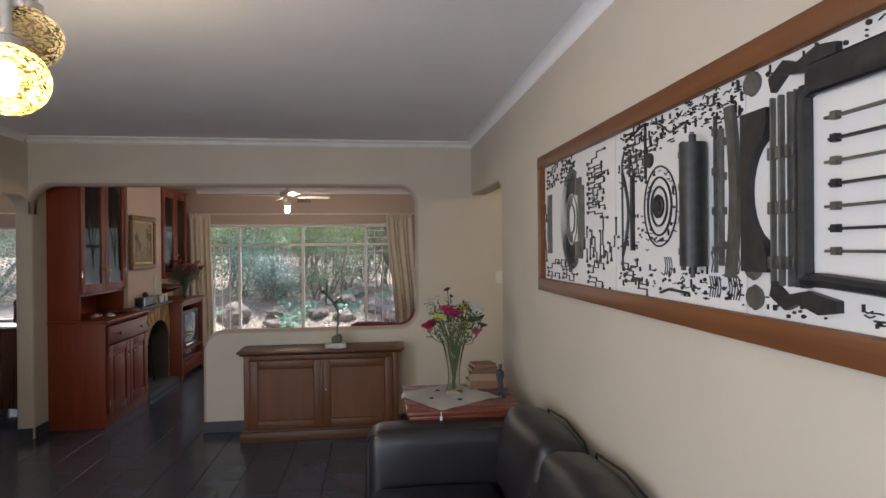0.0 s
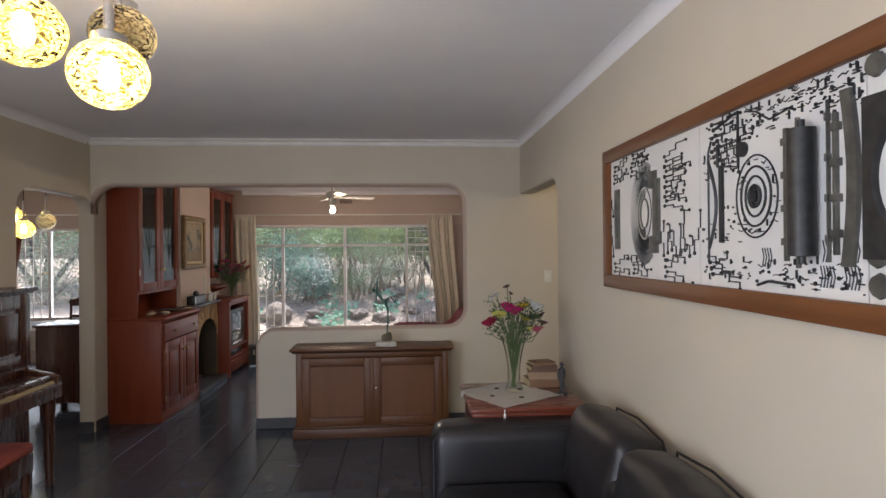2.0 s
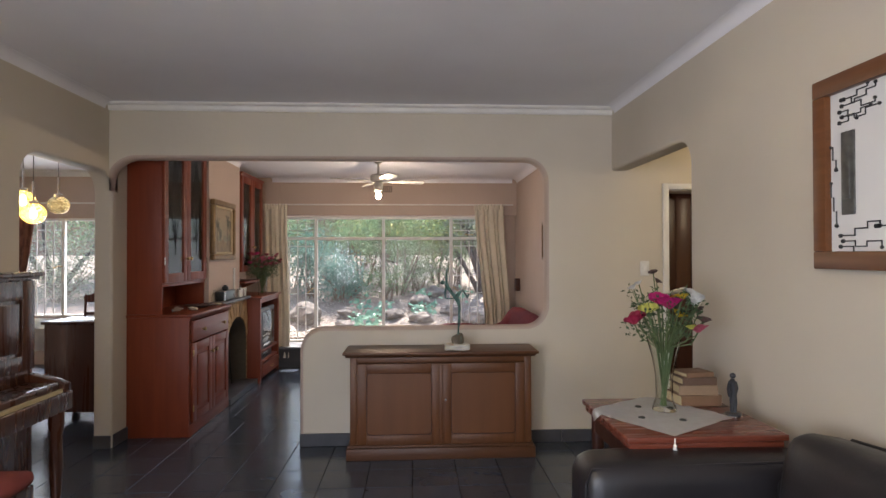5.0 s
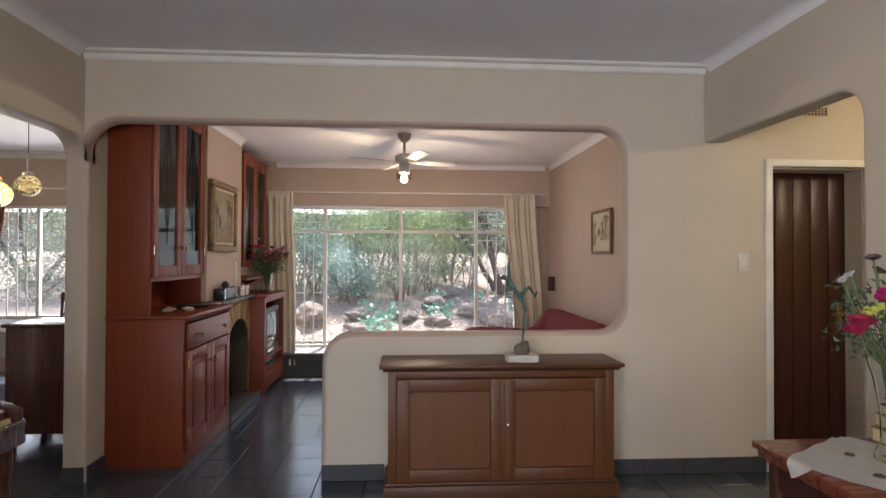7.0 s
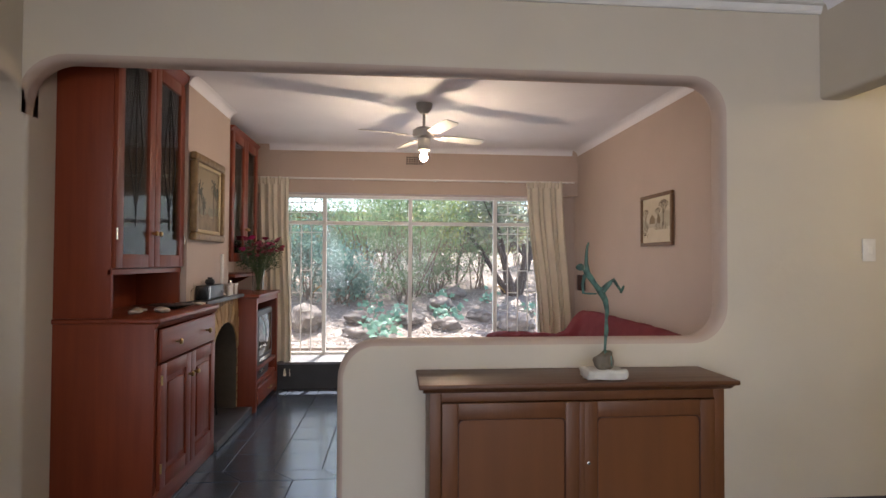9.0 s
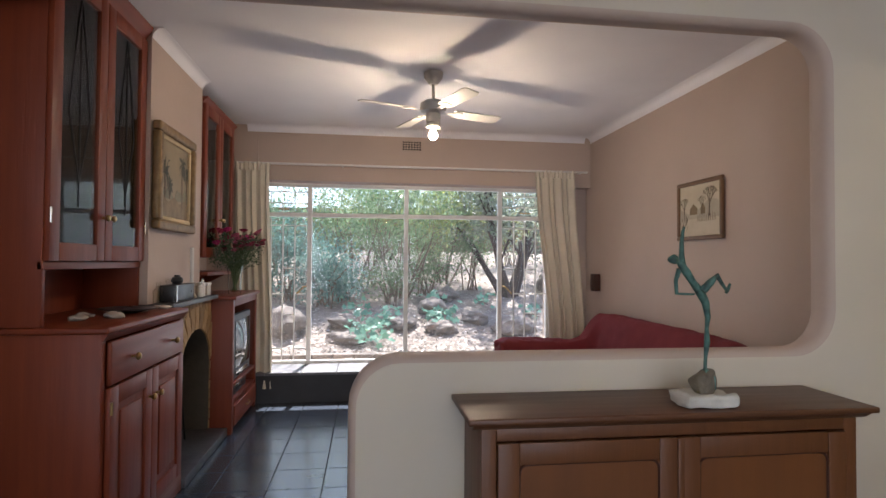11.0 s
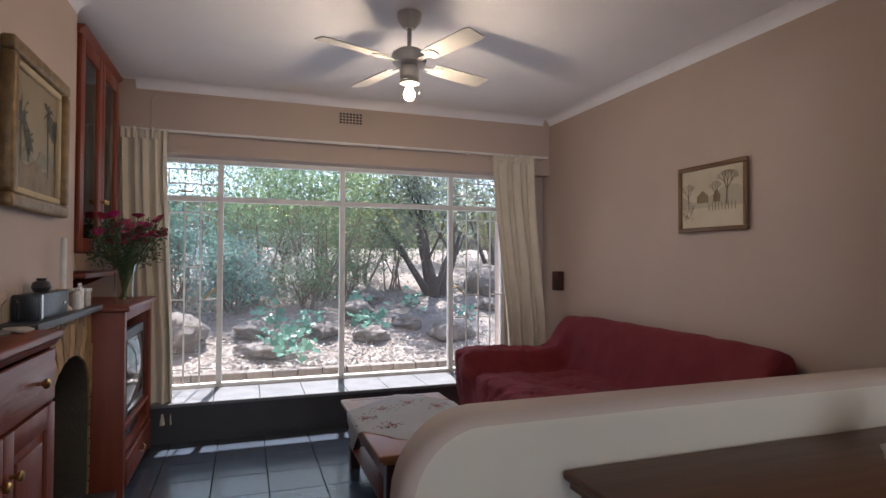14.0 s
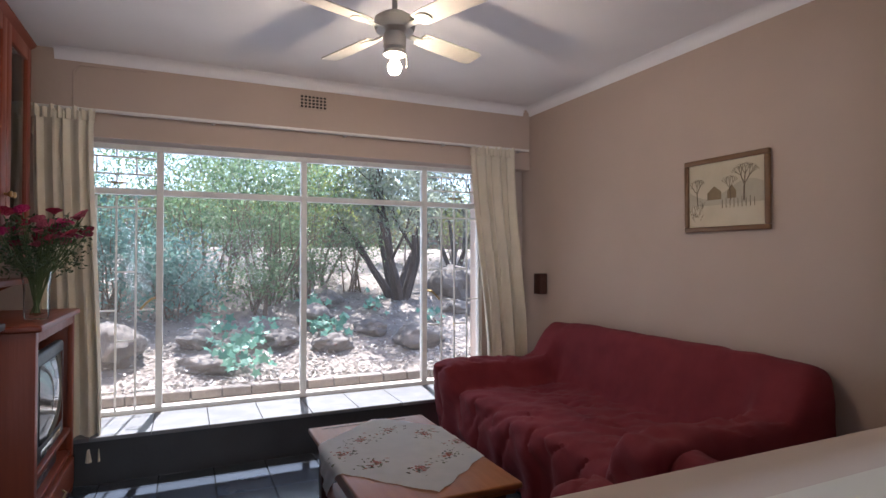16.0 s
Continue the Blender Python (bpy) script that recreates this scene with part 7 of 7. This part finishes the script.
for i in range(-4, 10):
    xa, xb = -0.349 + i * P, -0.5 + i * P
    o = [(xa + 0.003, 0.708), (xa + P - 0.003, 0.708), (xb + P - 0.003, 0.87), (xb + 0.003, 0.87)]
    part("tile", prism(o, "z", -0.011, 0, 0), SLATE, strip, smooth=False)

pl = thing("passage_lamp", "plain white globe lamp on the passage ceiling", "ceiling lamp")
part("base", lathe([(0.07, CEIL_A - 0.04), (0.08, CEIL_A - 0.001)], 20, (3.9, -1.1, 0)), WHITE_TRIM, pl)
gl = part("globe", lathe([(0.0, -0.11), (0.07, -0.085), (0.105, -0.02), (0.09, 0.06), (0.06, 0.1)], 24, (3.9, -1.1, CEIL_A - 0.14)), PORCELAIN, pl, "white glass globe")
gl.visible_shadow = False


# ---------------------------------------------------------------- garden behind the windows
def leaf_material(name, a, b, trans=0.35):
    m = bpy.data.materials.new(name)
    m.use_nodes = True
    n, l = m.node_tree.nodes, m.node_tree.links
    bs = n["Principled BSDF"]
    geo, mx = n.new("ShaderNodeNewGeometry"), n.new("ShaderNodeMix")
    mx.data_type = "RGBA"
    mx.inputs["A"].default_value, mx.inputs["B"].default_value = (*a, 1), (*b, 1)
    l.new(geo.outputs["Random Per Island"], mx.inputs["Factor"])
    l.new(mx.outputs["Result"], bs.inputs["Base Color"])
    bs.inputs["Roughness"].default_value = 0.42
    tr, ms = n.new("ShaderNodeBsdfTranslucent"), n.new("ShaderNodeMixShader")
    l.new(mx.outputs["Result"], tr.inputs[0])
    ms.inputs[0].default_value = trans
    l.new(bs.outputs[0], ms.inputs[1])
    l.new(tr.outputs[0], ms.inputs[2])
    l.new(ms.outputs[0], n["Material Output"].inputs[0])
    return m


LEAF_A = leaf_material("mid_green_leaves", (0.10, 0.18, 0.085), (0.28, 0.38, 0.21), 0.55)
LEAF_B = leaf_material("blue_green_leaves", (0.09, 0.20, 0.17), (0.24, 0.40, 0.34), 0.5)
LEAF_C = leaf_material("grey_glossy_leaves", (0.13, 0.16, 0.11), (0.34, 0.38, 0.28), 0.5)
LEAF_Y = leaf_material("yellow_green_leaves", (0.18, 0.24, 0.06), (0.42, 0.45, 0.15), 0.5)
IVY = leaf_material("ivy_leaves", (0.09, 0.24, 0.16), (0.22, 0.44, 0.30))
LITTER = leaf_material("dry_leaf_litter", (0.22, 0.19, 0.16), (0.56, 0.52, 0.47), 0.15)
SOIL = material("garden_soil", (0.27, 0.23, 0.19), 0.95, dark=(0.16, 0.13, 0.11), scale=5, bump=0.02, bump_scale=14)
BOULDER = material("weathered_boulder", (0.19, 0.165, 0.14), 0.9, dark=(0.075, 0.065, 0.055), scale=5, bump=0.012, bump_scale=18)
EDGE_BRICK = material("garden_edge_brick", (0.23, 0.20, 0.17), 0.9, dark=(0.14, 0.12, 0.105), scale=14, bump=0.003, spread=0.25)
FAR_WALL = material("brown_boundary_wall", (0.26, 0.17, 0.12), 0.9, dark=(0.17, 0.11, 0.08), scale=3, bump=0.004)
TWIG = material("pale_twigs", (0.20, 0.15, 0.11), 0.9, dark=(0.09, 0.07, 0.05), scale=20)
nprng = np.random.default_rng(11)


def rise(x, y):
    """Height of the garden ground."""
    if y < 4.36:
        return 0.02
    k = min(y, 10.0) - 4.36
    h = 0.22 + 0.27 * k - 0.008 * k * k
    return h + 0.07 * noise.noise(Vector((x * 0.9, y * 0.9, 0))) * min(1, k) + 0.03 * noise.noise(Vector((x * 3, y * 3, 2))) * min(1, k)


def garden_ground():
    b = bmesh.new()
    xs = [-120, -60, -30, -16] + [-9 + 0.3 * i for i in range(61)] + [16, 30, 60, 120]
    ys = [3.8, 4.3, 4.355, 4.365] + [4.6 + 0.3 * j for j in range(26)] + [13, 16, 22, 40, 80, 160]
    g = [[b.verts.new((x, y, rise(x, y))) for y in ys] for x in xs]
    for i in range(len(xs) - 1):
        for j in range(len(ys) - 1):
            b.faces.new((g[i][j], g[i + 1][j], g[i + 1][j + 1], g[i][j + 1]))
    setting("ground", b, SOIL, "sloping brown garden soil with leaf litter", "ground")


garden_ground()


def leaves(name, blobs, count, size, mat, parent=None, aspect=0.4, droop=0.0, label=""):
    """Many small leaves in and on ellipsoid clumps: blobs are (centre, radii)."""
    w = np.array([b[1][0] * b[1][1] * b[1][2] for b in blobs]) ** 0.67
    pick = nprng.choice(len(blobs), count, p=w / w.sum())
    c, r = np.array([b[0] for b in blobs])[pick], np.array([b[1] for b in blobs])[pick]
    d = nprng.normal(size=(count, 3))
    d /= np.linalg.norm(d, axis=1)[:, None]
    p = c + d * r * (nprng.random((count, 1)) ** 0.45) * (1 + 0.25 * nprng.normal(size=(count, 1)))
    a = nprng.normal(size=(count, 3)) + np.array([0, -0.3, -droop])
    a /= np.linalg.norm(a, axis=1)[:, None]
    s = np.cross(a, nprng.normal(size=(count, 3)))
    s /= np.linalg.norm(s, axis=1)[:, None]
    n = np.cross(a, s)
    ln = size * nprng.uniform(0.6, 1.3, (count, 1))
    v = np.stack([p, p + a * ln * 0.45 + s * ln * aspect * 0.5 + n * ln * 0.08, p + a * ln, p + a * ln * 0.45 - s * ln * aspect * 0.5 + n * ln * 0.08], 1).reshape(-1, 3)
    me = bpy.data.meshes.new(name)
    me.vertices.add(count * 4)
    me.vertices.foreach_set("co", v.ravel())
    idx = (np.arange(count)[:, None] * 4 + np.array([0, 1, 2, 0, 2, 3])).ravel()
    me.loops.add(count * 6)
    me.loops.foreach_set("vertex_index", idx.astype(np.int32))
    me.polygons.add(count * 2)
    me.polygons.foreach_set("loop_start", np.arange(0, count * 6, 3, dtype=np.int32))
    me.update(calc_edges=True)
    me.materials.append(mat)
    ob = new(name, me)
    if parent is not None:
        ob.parent = parent
    return tagged(ob, label, kind="stuff" if parent is None else "")


def limb(p, d, length, r, depth, rng, out, tips, spread=0.5, rise_=0.25):
    pts, rad = [Vector(p)], [r]
    q, dd = Vector(p), Vector(d).normalized()
    for k in range(4):
        dd = (dd + Vector((rng.gauss(0, 0.12), rng.gauss(0, 0.12), rng.gauss(rise_ * 0.2, 0.08)))).normalized()
        q = q + dd * length / 4
        pts.append(q.copy())
        rad.append(r * (1 - 0.14 * (k + 1)))
    out.append(tube(pts, rad, 7 if depth > 1 else 5))
    tips.append(q.copy())
    if depth > 0:
        for k in range(rng.randint(2, 3)):
            nd = (dd + Vector((rng.gauss(0, spread), rng.gauss(0, spread), rng.gauss(rise_, 0.25)))).normalized()
            limb(pts[rng.randint(2, 4)], nd, length * rng.uniform(0.6, 0.85), rad[-1] * 0.75, depth - 1, rng, out, tips, spread, rise_)


def tree(name, label, x, y, stems, length, r, depth, crown_n, leaf, mat, seed, lean=0.35, clump=0.33, bark=BARK):
    rng = random.Random(seed)
    t = thing(name, label, "tree" if name == "tree" else "shrub")
    out, tips = [], []
    for k in range(stems):
        a = 2 * math.pi * k / stems + rng.uniform(-0.4, 0.4)
        b = Vector((x + 0.09 * math.cos(a), y + 0.09 * math.sin(a), rise(x, y) - 0.05))
        limb(b, (lean * math.cos(a), lean * math.sin(a), 1), length * rng.uniform(0.8, 1.15), r * rng.uniform(0.7, 1.1), depth, rng, out, tips)
    part("trunk", joined(*out), bark, t)
    blobs = [(tuple(q + Vector((rng.gauss(0, 0.1), rng.gauss(0, 0.1), rng.gauss(0, 0.1)))), (clump * rng.uniform(0.6, 1.2), clump * rng.uniform(0.6, 1.2), clump * rng.uniform(0.4, 0.9))) for q in tips if q.z > rise(x, y) + 0.55]
    tagged(leaves("crown", blobs, crown_n, leaf, mat, t), "loose crown of small leaves")
    return t


tree("tree", "dark many-stemmed garden tree with glossy grey-green leaves", 2.25, 6.5, 7, 1.15, 0.06, 2, 7000, 0.08, LEAF_C, 3, 0.42, 0.34)
tree("shrub", "tall thin-stemmed shrub with fine green leaves", 0.55, 6.4, 12, 1.0, 0.016, 2, 7000, 0.05, LEAF_A, 5, 0.35, 0.3, TWIG)
tree("shrub", "tall thin-stemmed shrub with fine green leaves", -0.2, 6.9, 10, 1.1, 0.016, 2, 6500, 0.055, LEAF_A, 6, 0.4, 0.34, TWIG)
tree("shrub", "pale leafy garden shrub with yellowish leaves", 1.35, 7.4, 8, 1.0, 0.02, 2, 6500, 0.055, LEAF_Y, 7, 0.4, 0.33, TWIG)
tree("tree", "tall leafy tree beside the garden wall", -2.6, 7.6, 4, 1.5, 0.05, 2, 9000, 0.07, LEAF_A, 9, 0.4, 0.55)
tree("tree", "tall thin tree with open pale foliage", 3.9, 8.2, 4, 1.4, 0.05, 2, 5000, 0.07, LEAF_C, 10, 0.4, 0.5)
tree("tree", "leafy garden tree behind the dining room", -6.2, 7.0, 4, 1.5, 0.06, 2, 12000, 0.07, LEAF_A, 15, 0.4, 0.6)
tree("tree", "leafy garden tree behind the dining room", -4.6, 8.5, 4, 1.6, 0.06, 2, 12000, 0.07, LEAF_C, 16, 0.4, 0.6)
tree("tree", "spreading tree high behind the garden", 0.4, 9.2, 4, 1.4, 0.05, 2, 3000, 0.075, LEAF_C, 17, 0.5, 0.6)


def bush(name, label, blobs, n, size, mat, seed):
    t = thing(name, label, "shrub")
    rng = random.Random(seed)
    out = []
    for (cx, cy, cz), (rx, ry, rz) in blobs:
        for k in range(9):
            a = rng.uniform(0, 6.3)
            out.append(tube([(cx + rng.uniform(-0.12, 0.12), cy + rng.uniform(-0.12, 0.12), rise(cx, cy) - 0.03), (cx + rx * 0.3 * math.cos(a), cy + ry * 0.3 * math.sin(a), cz - rz * 0.3), (cx + rx * 0.8 * math.cos(a), cy + ry * 0.8 * math.sin(a), cz + rz * rng.uniform(0, 0.7))], [0.012, 0.008, 0.003], 5))
    part("branches", joined(*out), TWIG, t)
    tagged(leaves("foliage", blobs, n, size, mat, t, 0.32), "feathery leaves")


bush("shrub", "feathery blue-green shrub in the sun", [((-0.55, 6.0, 1.15), (0.5, 0.4, 0.5)), ((-1.1, 6.3, 1.4), (0.55, 0.4, 0.6)), ((-0.3, 6.2, 0.95), (0.35, 0.3, 0.3))], 9000, 0.06, LEAF_B, 2)
bush("shrub", "dense bright green shrub near the window", [((-1.75, 6.2, 1.6), (0.55, 0.5, 0.75)), ((-2.5, 6.4, 1.5), (0.6, 0.5, 0.9)), ((-1.4, 6.9, 2.0), (0.6, 0.5, 0.5))], 8500, 0.055, LEAF_A, 4)
bush("shrub", "dense clipped green shrub behind the stems", [((0.1, 7.2, 1.65), (0.8, 0.4, 0.45)), ((0.8, 7.3, 1.6), (0.6, 0.4, 0.45)), ((-0.6, 7.3, 1.75), (0.7, 0.4, 0.45))], 9000, 0.05, LEAF_A, 6)
bush("shrub", "grey-green shrub behind the dining room", [((-5.6, 6.2, 1.2), (0.9, 0.5, 0.9)), ((-4.6, 6.4, 1.3), (0.9, 0.5, 0.9)), ((-7.0, 6.4, 1.4), (0.9, 0.5, 1.0)), ((-3.6, 6.6, 1.5), (0.8, 0.5, 0.9))], 15000, 0.06, LEAF_C, 7)
bush("shrub", "leafy shrub by the boundary wall", [((4.3, 7.4, 1.9), (0.7, 0.5, 0.6)), ((5.2, 7.0, 1.7), (0.7, 0.5, 0.7))], 6000, 0.06, LEAF_C, 8)

bush("shrub", "low loose green shrub on the slope", [((0.35, 6.0, 1.05), (0.45, 0.3, 0.3)), ((0.95, 6.5, 1.2), (0.5, 0.3, 0.35)), ((1.7, 6.9, 1.5), (0.5, 0.35, 0.4))], 8000, 0.045, LEAF_A, 12)
bush("shrub", "pale yellowish shrub below the boundary wall", [((-0.2, 8.6, 2.2), (0.9, 0.4, 0.7)), ((1.3, 8.6, 2.2), (0.9, 0.4, 0.7)), ((2.8, 8.6, 2.1), (0.8, 0.4, 0.7)), ((4.2, 8.9, 2.1), (0.8, 0.4, 0.7))], 12000, 0.06, LEAF_Y, 13)


def ivy(x, y, n, r, seed):
    t = thing("ivy", "bright green ivy clump trailing over the ground", "ivy", "ivy clumps")
    b = bmesh.new()
    rng = random.Random(seed)
    for k in range(n):
        px, py = x + rng.gauss(0, r), y + rng.gauss(0, r * 1.3)
        if py < 4.42:
            py = 4.42
        base = Vector((px, py, rise(px, py) + rng.uniform(0.03, 0.16)))
        s = rng.uniform(0.03, 0.065)
        m = Matrix.Translation(base) @ Euler((rng.uniform(0.1, 1.2), rng.uniform(-0.5, 0.5), rng.uniform(-0.9, 0.9))).to_matrix().to_4x4()
        o = [(0, 0), (0.7, -0.25), (0.55, 0.3), (1, 0.75), (0.4, 0.8), (0, 1.5), (-0.4, 0.8), (-1, 0.75), (-0.55, 0.3), (-0.7, -0.25)]
        b.faces.new([b.verts.new(m @ Vector((u * s, v * s, -0.1 * s * u * u))) for u, v in o])
    part("leaf_cluster", b, IVY, t, smooth=False)
    tr = [tube([(x + rng.gauss(0, r), y + rng.gauss(0, r), rise(x, y) + 0.02), (x + rng.gauss(0, r), y + rng.gauss(0, r), rise(x, y) + 0.06)], 0.004, 5) for k in range(8)]
    part("vines", joined(*tr), TWIG, t)


for k, (x, y, n, r) in enumerate(((0.05, 4.75, 60, 0.13), (0.2, 5.2, 50, 0.14), (-0.1, 5.5, 30, 0.12), (0.95, 5.3, 36, 0.12), (1.1, 5.6, 26, 0.1), (1.0, 6.0, 18, 0.08), (1.75, 6.0, 16, 0.08), (2.3, 5.5, 14, 0.08), (-1.2, 5.1, 20, 0.1))):
    ivy(x, y, n, r, k)


def rock(x, y, sx, sy, sz, seed):
    b = bmesh.new()
    bmesh.ops.create_icosphere(b, subdivisions=4, radius=1)
    for v in b.verts:
        n = noise.noise(v.co * 1.3 + Vector((seed * 3.1, seed, 0))) * 0.35 + noise.noise(v.co * 3.5 + Vector((seed, 0, seed))) * 0.12
        v.co *= 1 + n
        v.co = Vector((v.co.x * sx, v.co.y * sy, v.co.z * sz))
    moved(b, pose(x, y, rise(x, y) + sz * 0.3, 0, 0, seed * 47 % 360))
    ob = finish(b, "boulder", BOULDER, True)
    tagged(ob, "weathered grey-brown boulder half sunk in the slope", "boulder", "garden boulders")


for k, (x, y, sx, sy, sz) in enumerate(((-0.25, 5.35, 0.22, 0.16, 0.1), (0.5, 5.2, 0.24, 0.16, 0.1), (1.5, 5.4, 0.2, 0.16, 0.1), (1.95, 5.0, 0.28, 0.2, 0.16), (1.25, 6.3, 0.24, 0.16, 0.12), (-0.95, 5.15, 0.42, 0.25, 0.24), (-0.2, 4.75, 0.26, 0.14, 0.09), (1.0, 5.0, 0.2, 0.14, 0.1), (0.95, 5.75, 0.26, 0.18, 0.14), (3.1, 6.6, 0.4, 0.3, 0.3), (3.6, 6.2, 0.3, 0.25, 0.2), (2.8, 5.9, 0.2, 0.16, 0.1), (-2.5, 5.2, 0.3, 0.25, 0.18))):
    rock(x, y, sx, sy, sz, k + 1)

# fallen leaves
cnt = 16000
px, py = nprng.uniform(-3.2, 5.0, cnt), 4.4 + 5.0 * nprng.random(cnt) ** 1.6
pz = np.array([rise(a, b) for a, b in zip(px, py)]) + nprng.uniform(0.004, 0.03, cnt)
ang, ln, tilt = nprng.uniform(0, 6.3, cnt), nprng.uniform(0.02, 0.05, cnt), nprng.normal(0, 0.35, (cnt, 2))
ca, sa = np.cos(ang), np.sin(ang)
vv = np.zeros((cnt, 4, 3))
for q, (u, w) in enumerate(((0, 0), (0.5, 0.28), (1, 0), (0.5, -0.28))):
    vv[:, q, 0], vv[:, q, 1] = px + ln * (u * ca - w * sa), py + ln * (u * sa + w * ca)
    vv[:, q, 2] = pz + ln * (u * tilt[:, 0] + w * tilt[:, 1])
lit = bpy.data.meshes.new("leaf_litter")
lit.from_pydata(vv.reshape(-1, 3).tolist(), [], (np.arange(cnt)[:, None] * 4 + np.arange(4)).tolist())
lit.materials.append(LITTER)
tagged(new("leaf_litter", lit), "dry brown fallen leaves strewn over the slope", "leaves", "", "stuff")

# brick edging along the terrace, boundary wall, steps
edging = thing("brick_edging", "low edging of weathered bricks along the slope", "edging")
unit = bpy.data.meshes.new("brick")
eb = boxed(-0.11, 0.11, -0.055, 0.055, -0.036, 0.036, 0.006, 1)
eb.to_mesh(unit)
eb.free()
unit.materials.append(EDGE_BRICK)
rng = random.Random(31)
for row in range(3):
    for k in range(32):
        ob = new("brick", unit)
        ob.parent = edging
        ob.location = (-3.4 + k * 0.228 + (0.114 if row % 2 else 0) + rng.uniform(-0.004, 0.004), 4.3 + rng.uniform(-0.005, 0.005), 0.056 + row * 0.078)
        ob.rotation_euler = (0, rng.uniform(-0.02, 0.02), rng.uniform(-0.02, 0.02))
setting("wall_boundary", joined(boxed(-14, 12, 11.0, 11.25, 0.8, 2.5)), FAR_WALL, "brown plastered boundary wall behind the garden", "wall")
PAVE = material("terrace_paving", (0.36, 0.33, 0.29), 0.85, dark=(0.24, 0.22, 0.19), scale=4, bump=0.003)
terrace = tagged(new("pavement"), "pale paving slabs outside the window", "paving", "", "structure")
for k in range(16):
    part("slab", boxed(-3.9 + k * 0.5, -3.406 + k * 0.5, 3.81, 4.24, 0.021, 0.05, 0.004, 1), PAVE, terrace, smooth=False)
steps = thing("garden_steps", "rough stone steps up the slope", "steps")
for k in range(4):
    part("step", boxed(2.9, 3.7, 4.9 + 0.32 * k, 5.25 + 0.32 * k, 0.1, 0.38 + 0.11 * k, 0.02, 2), BOULDER, steps)
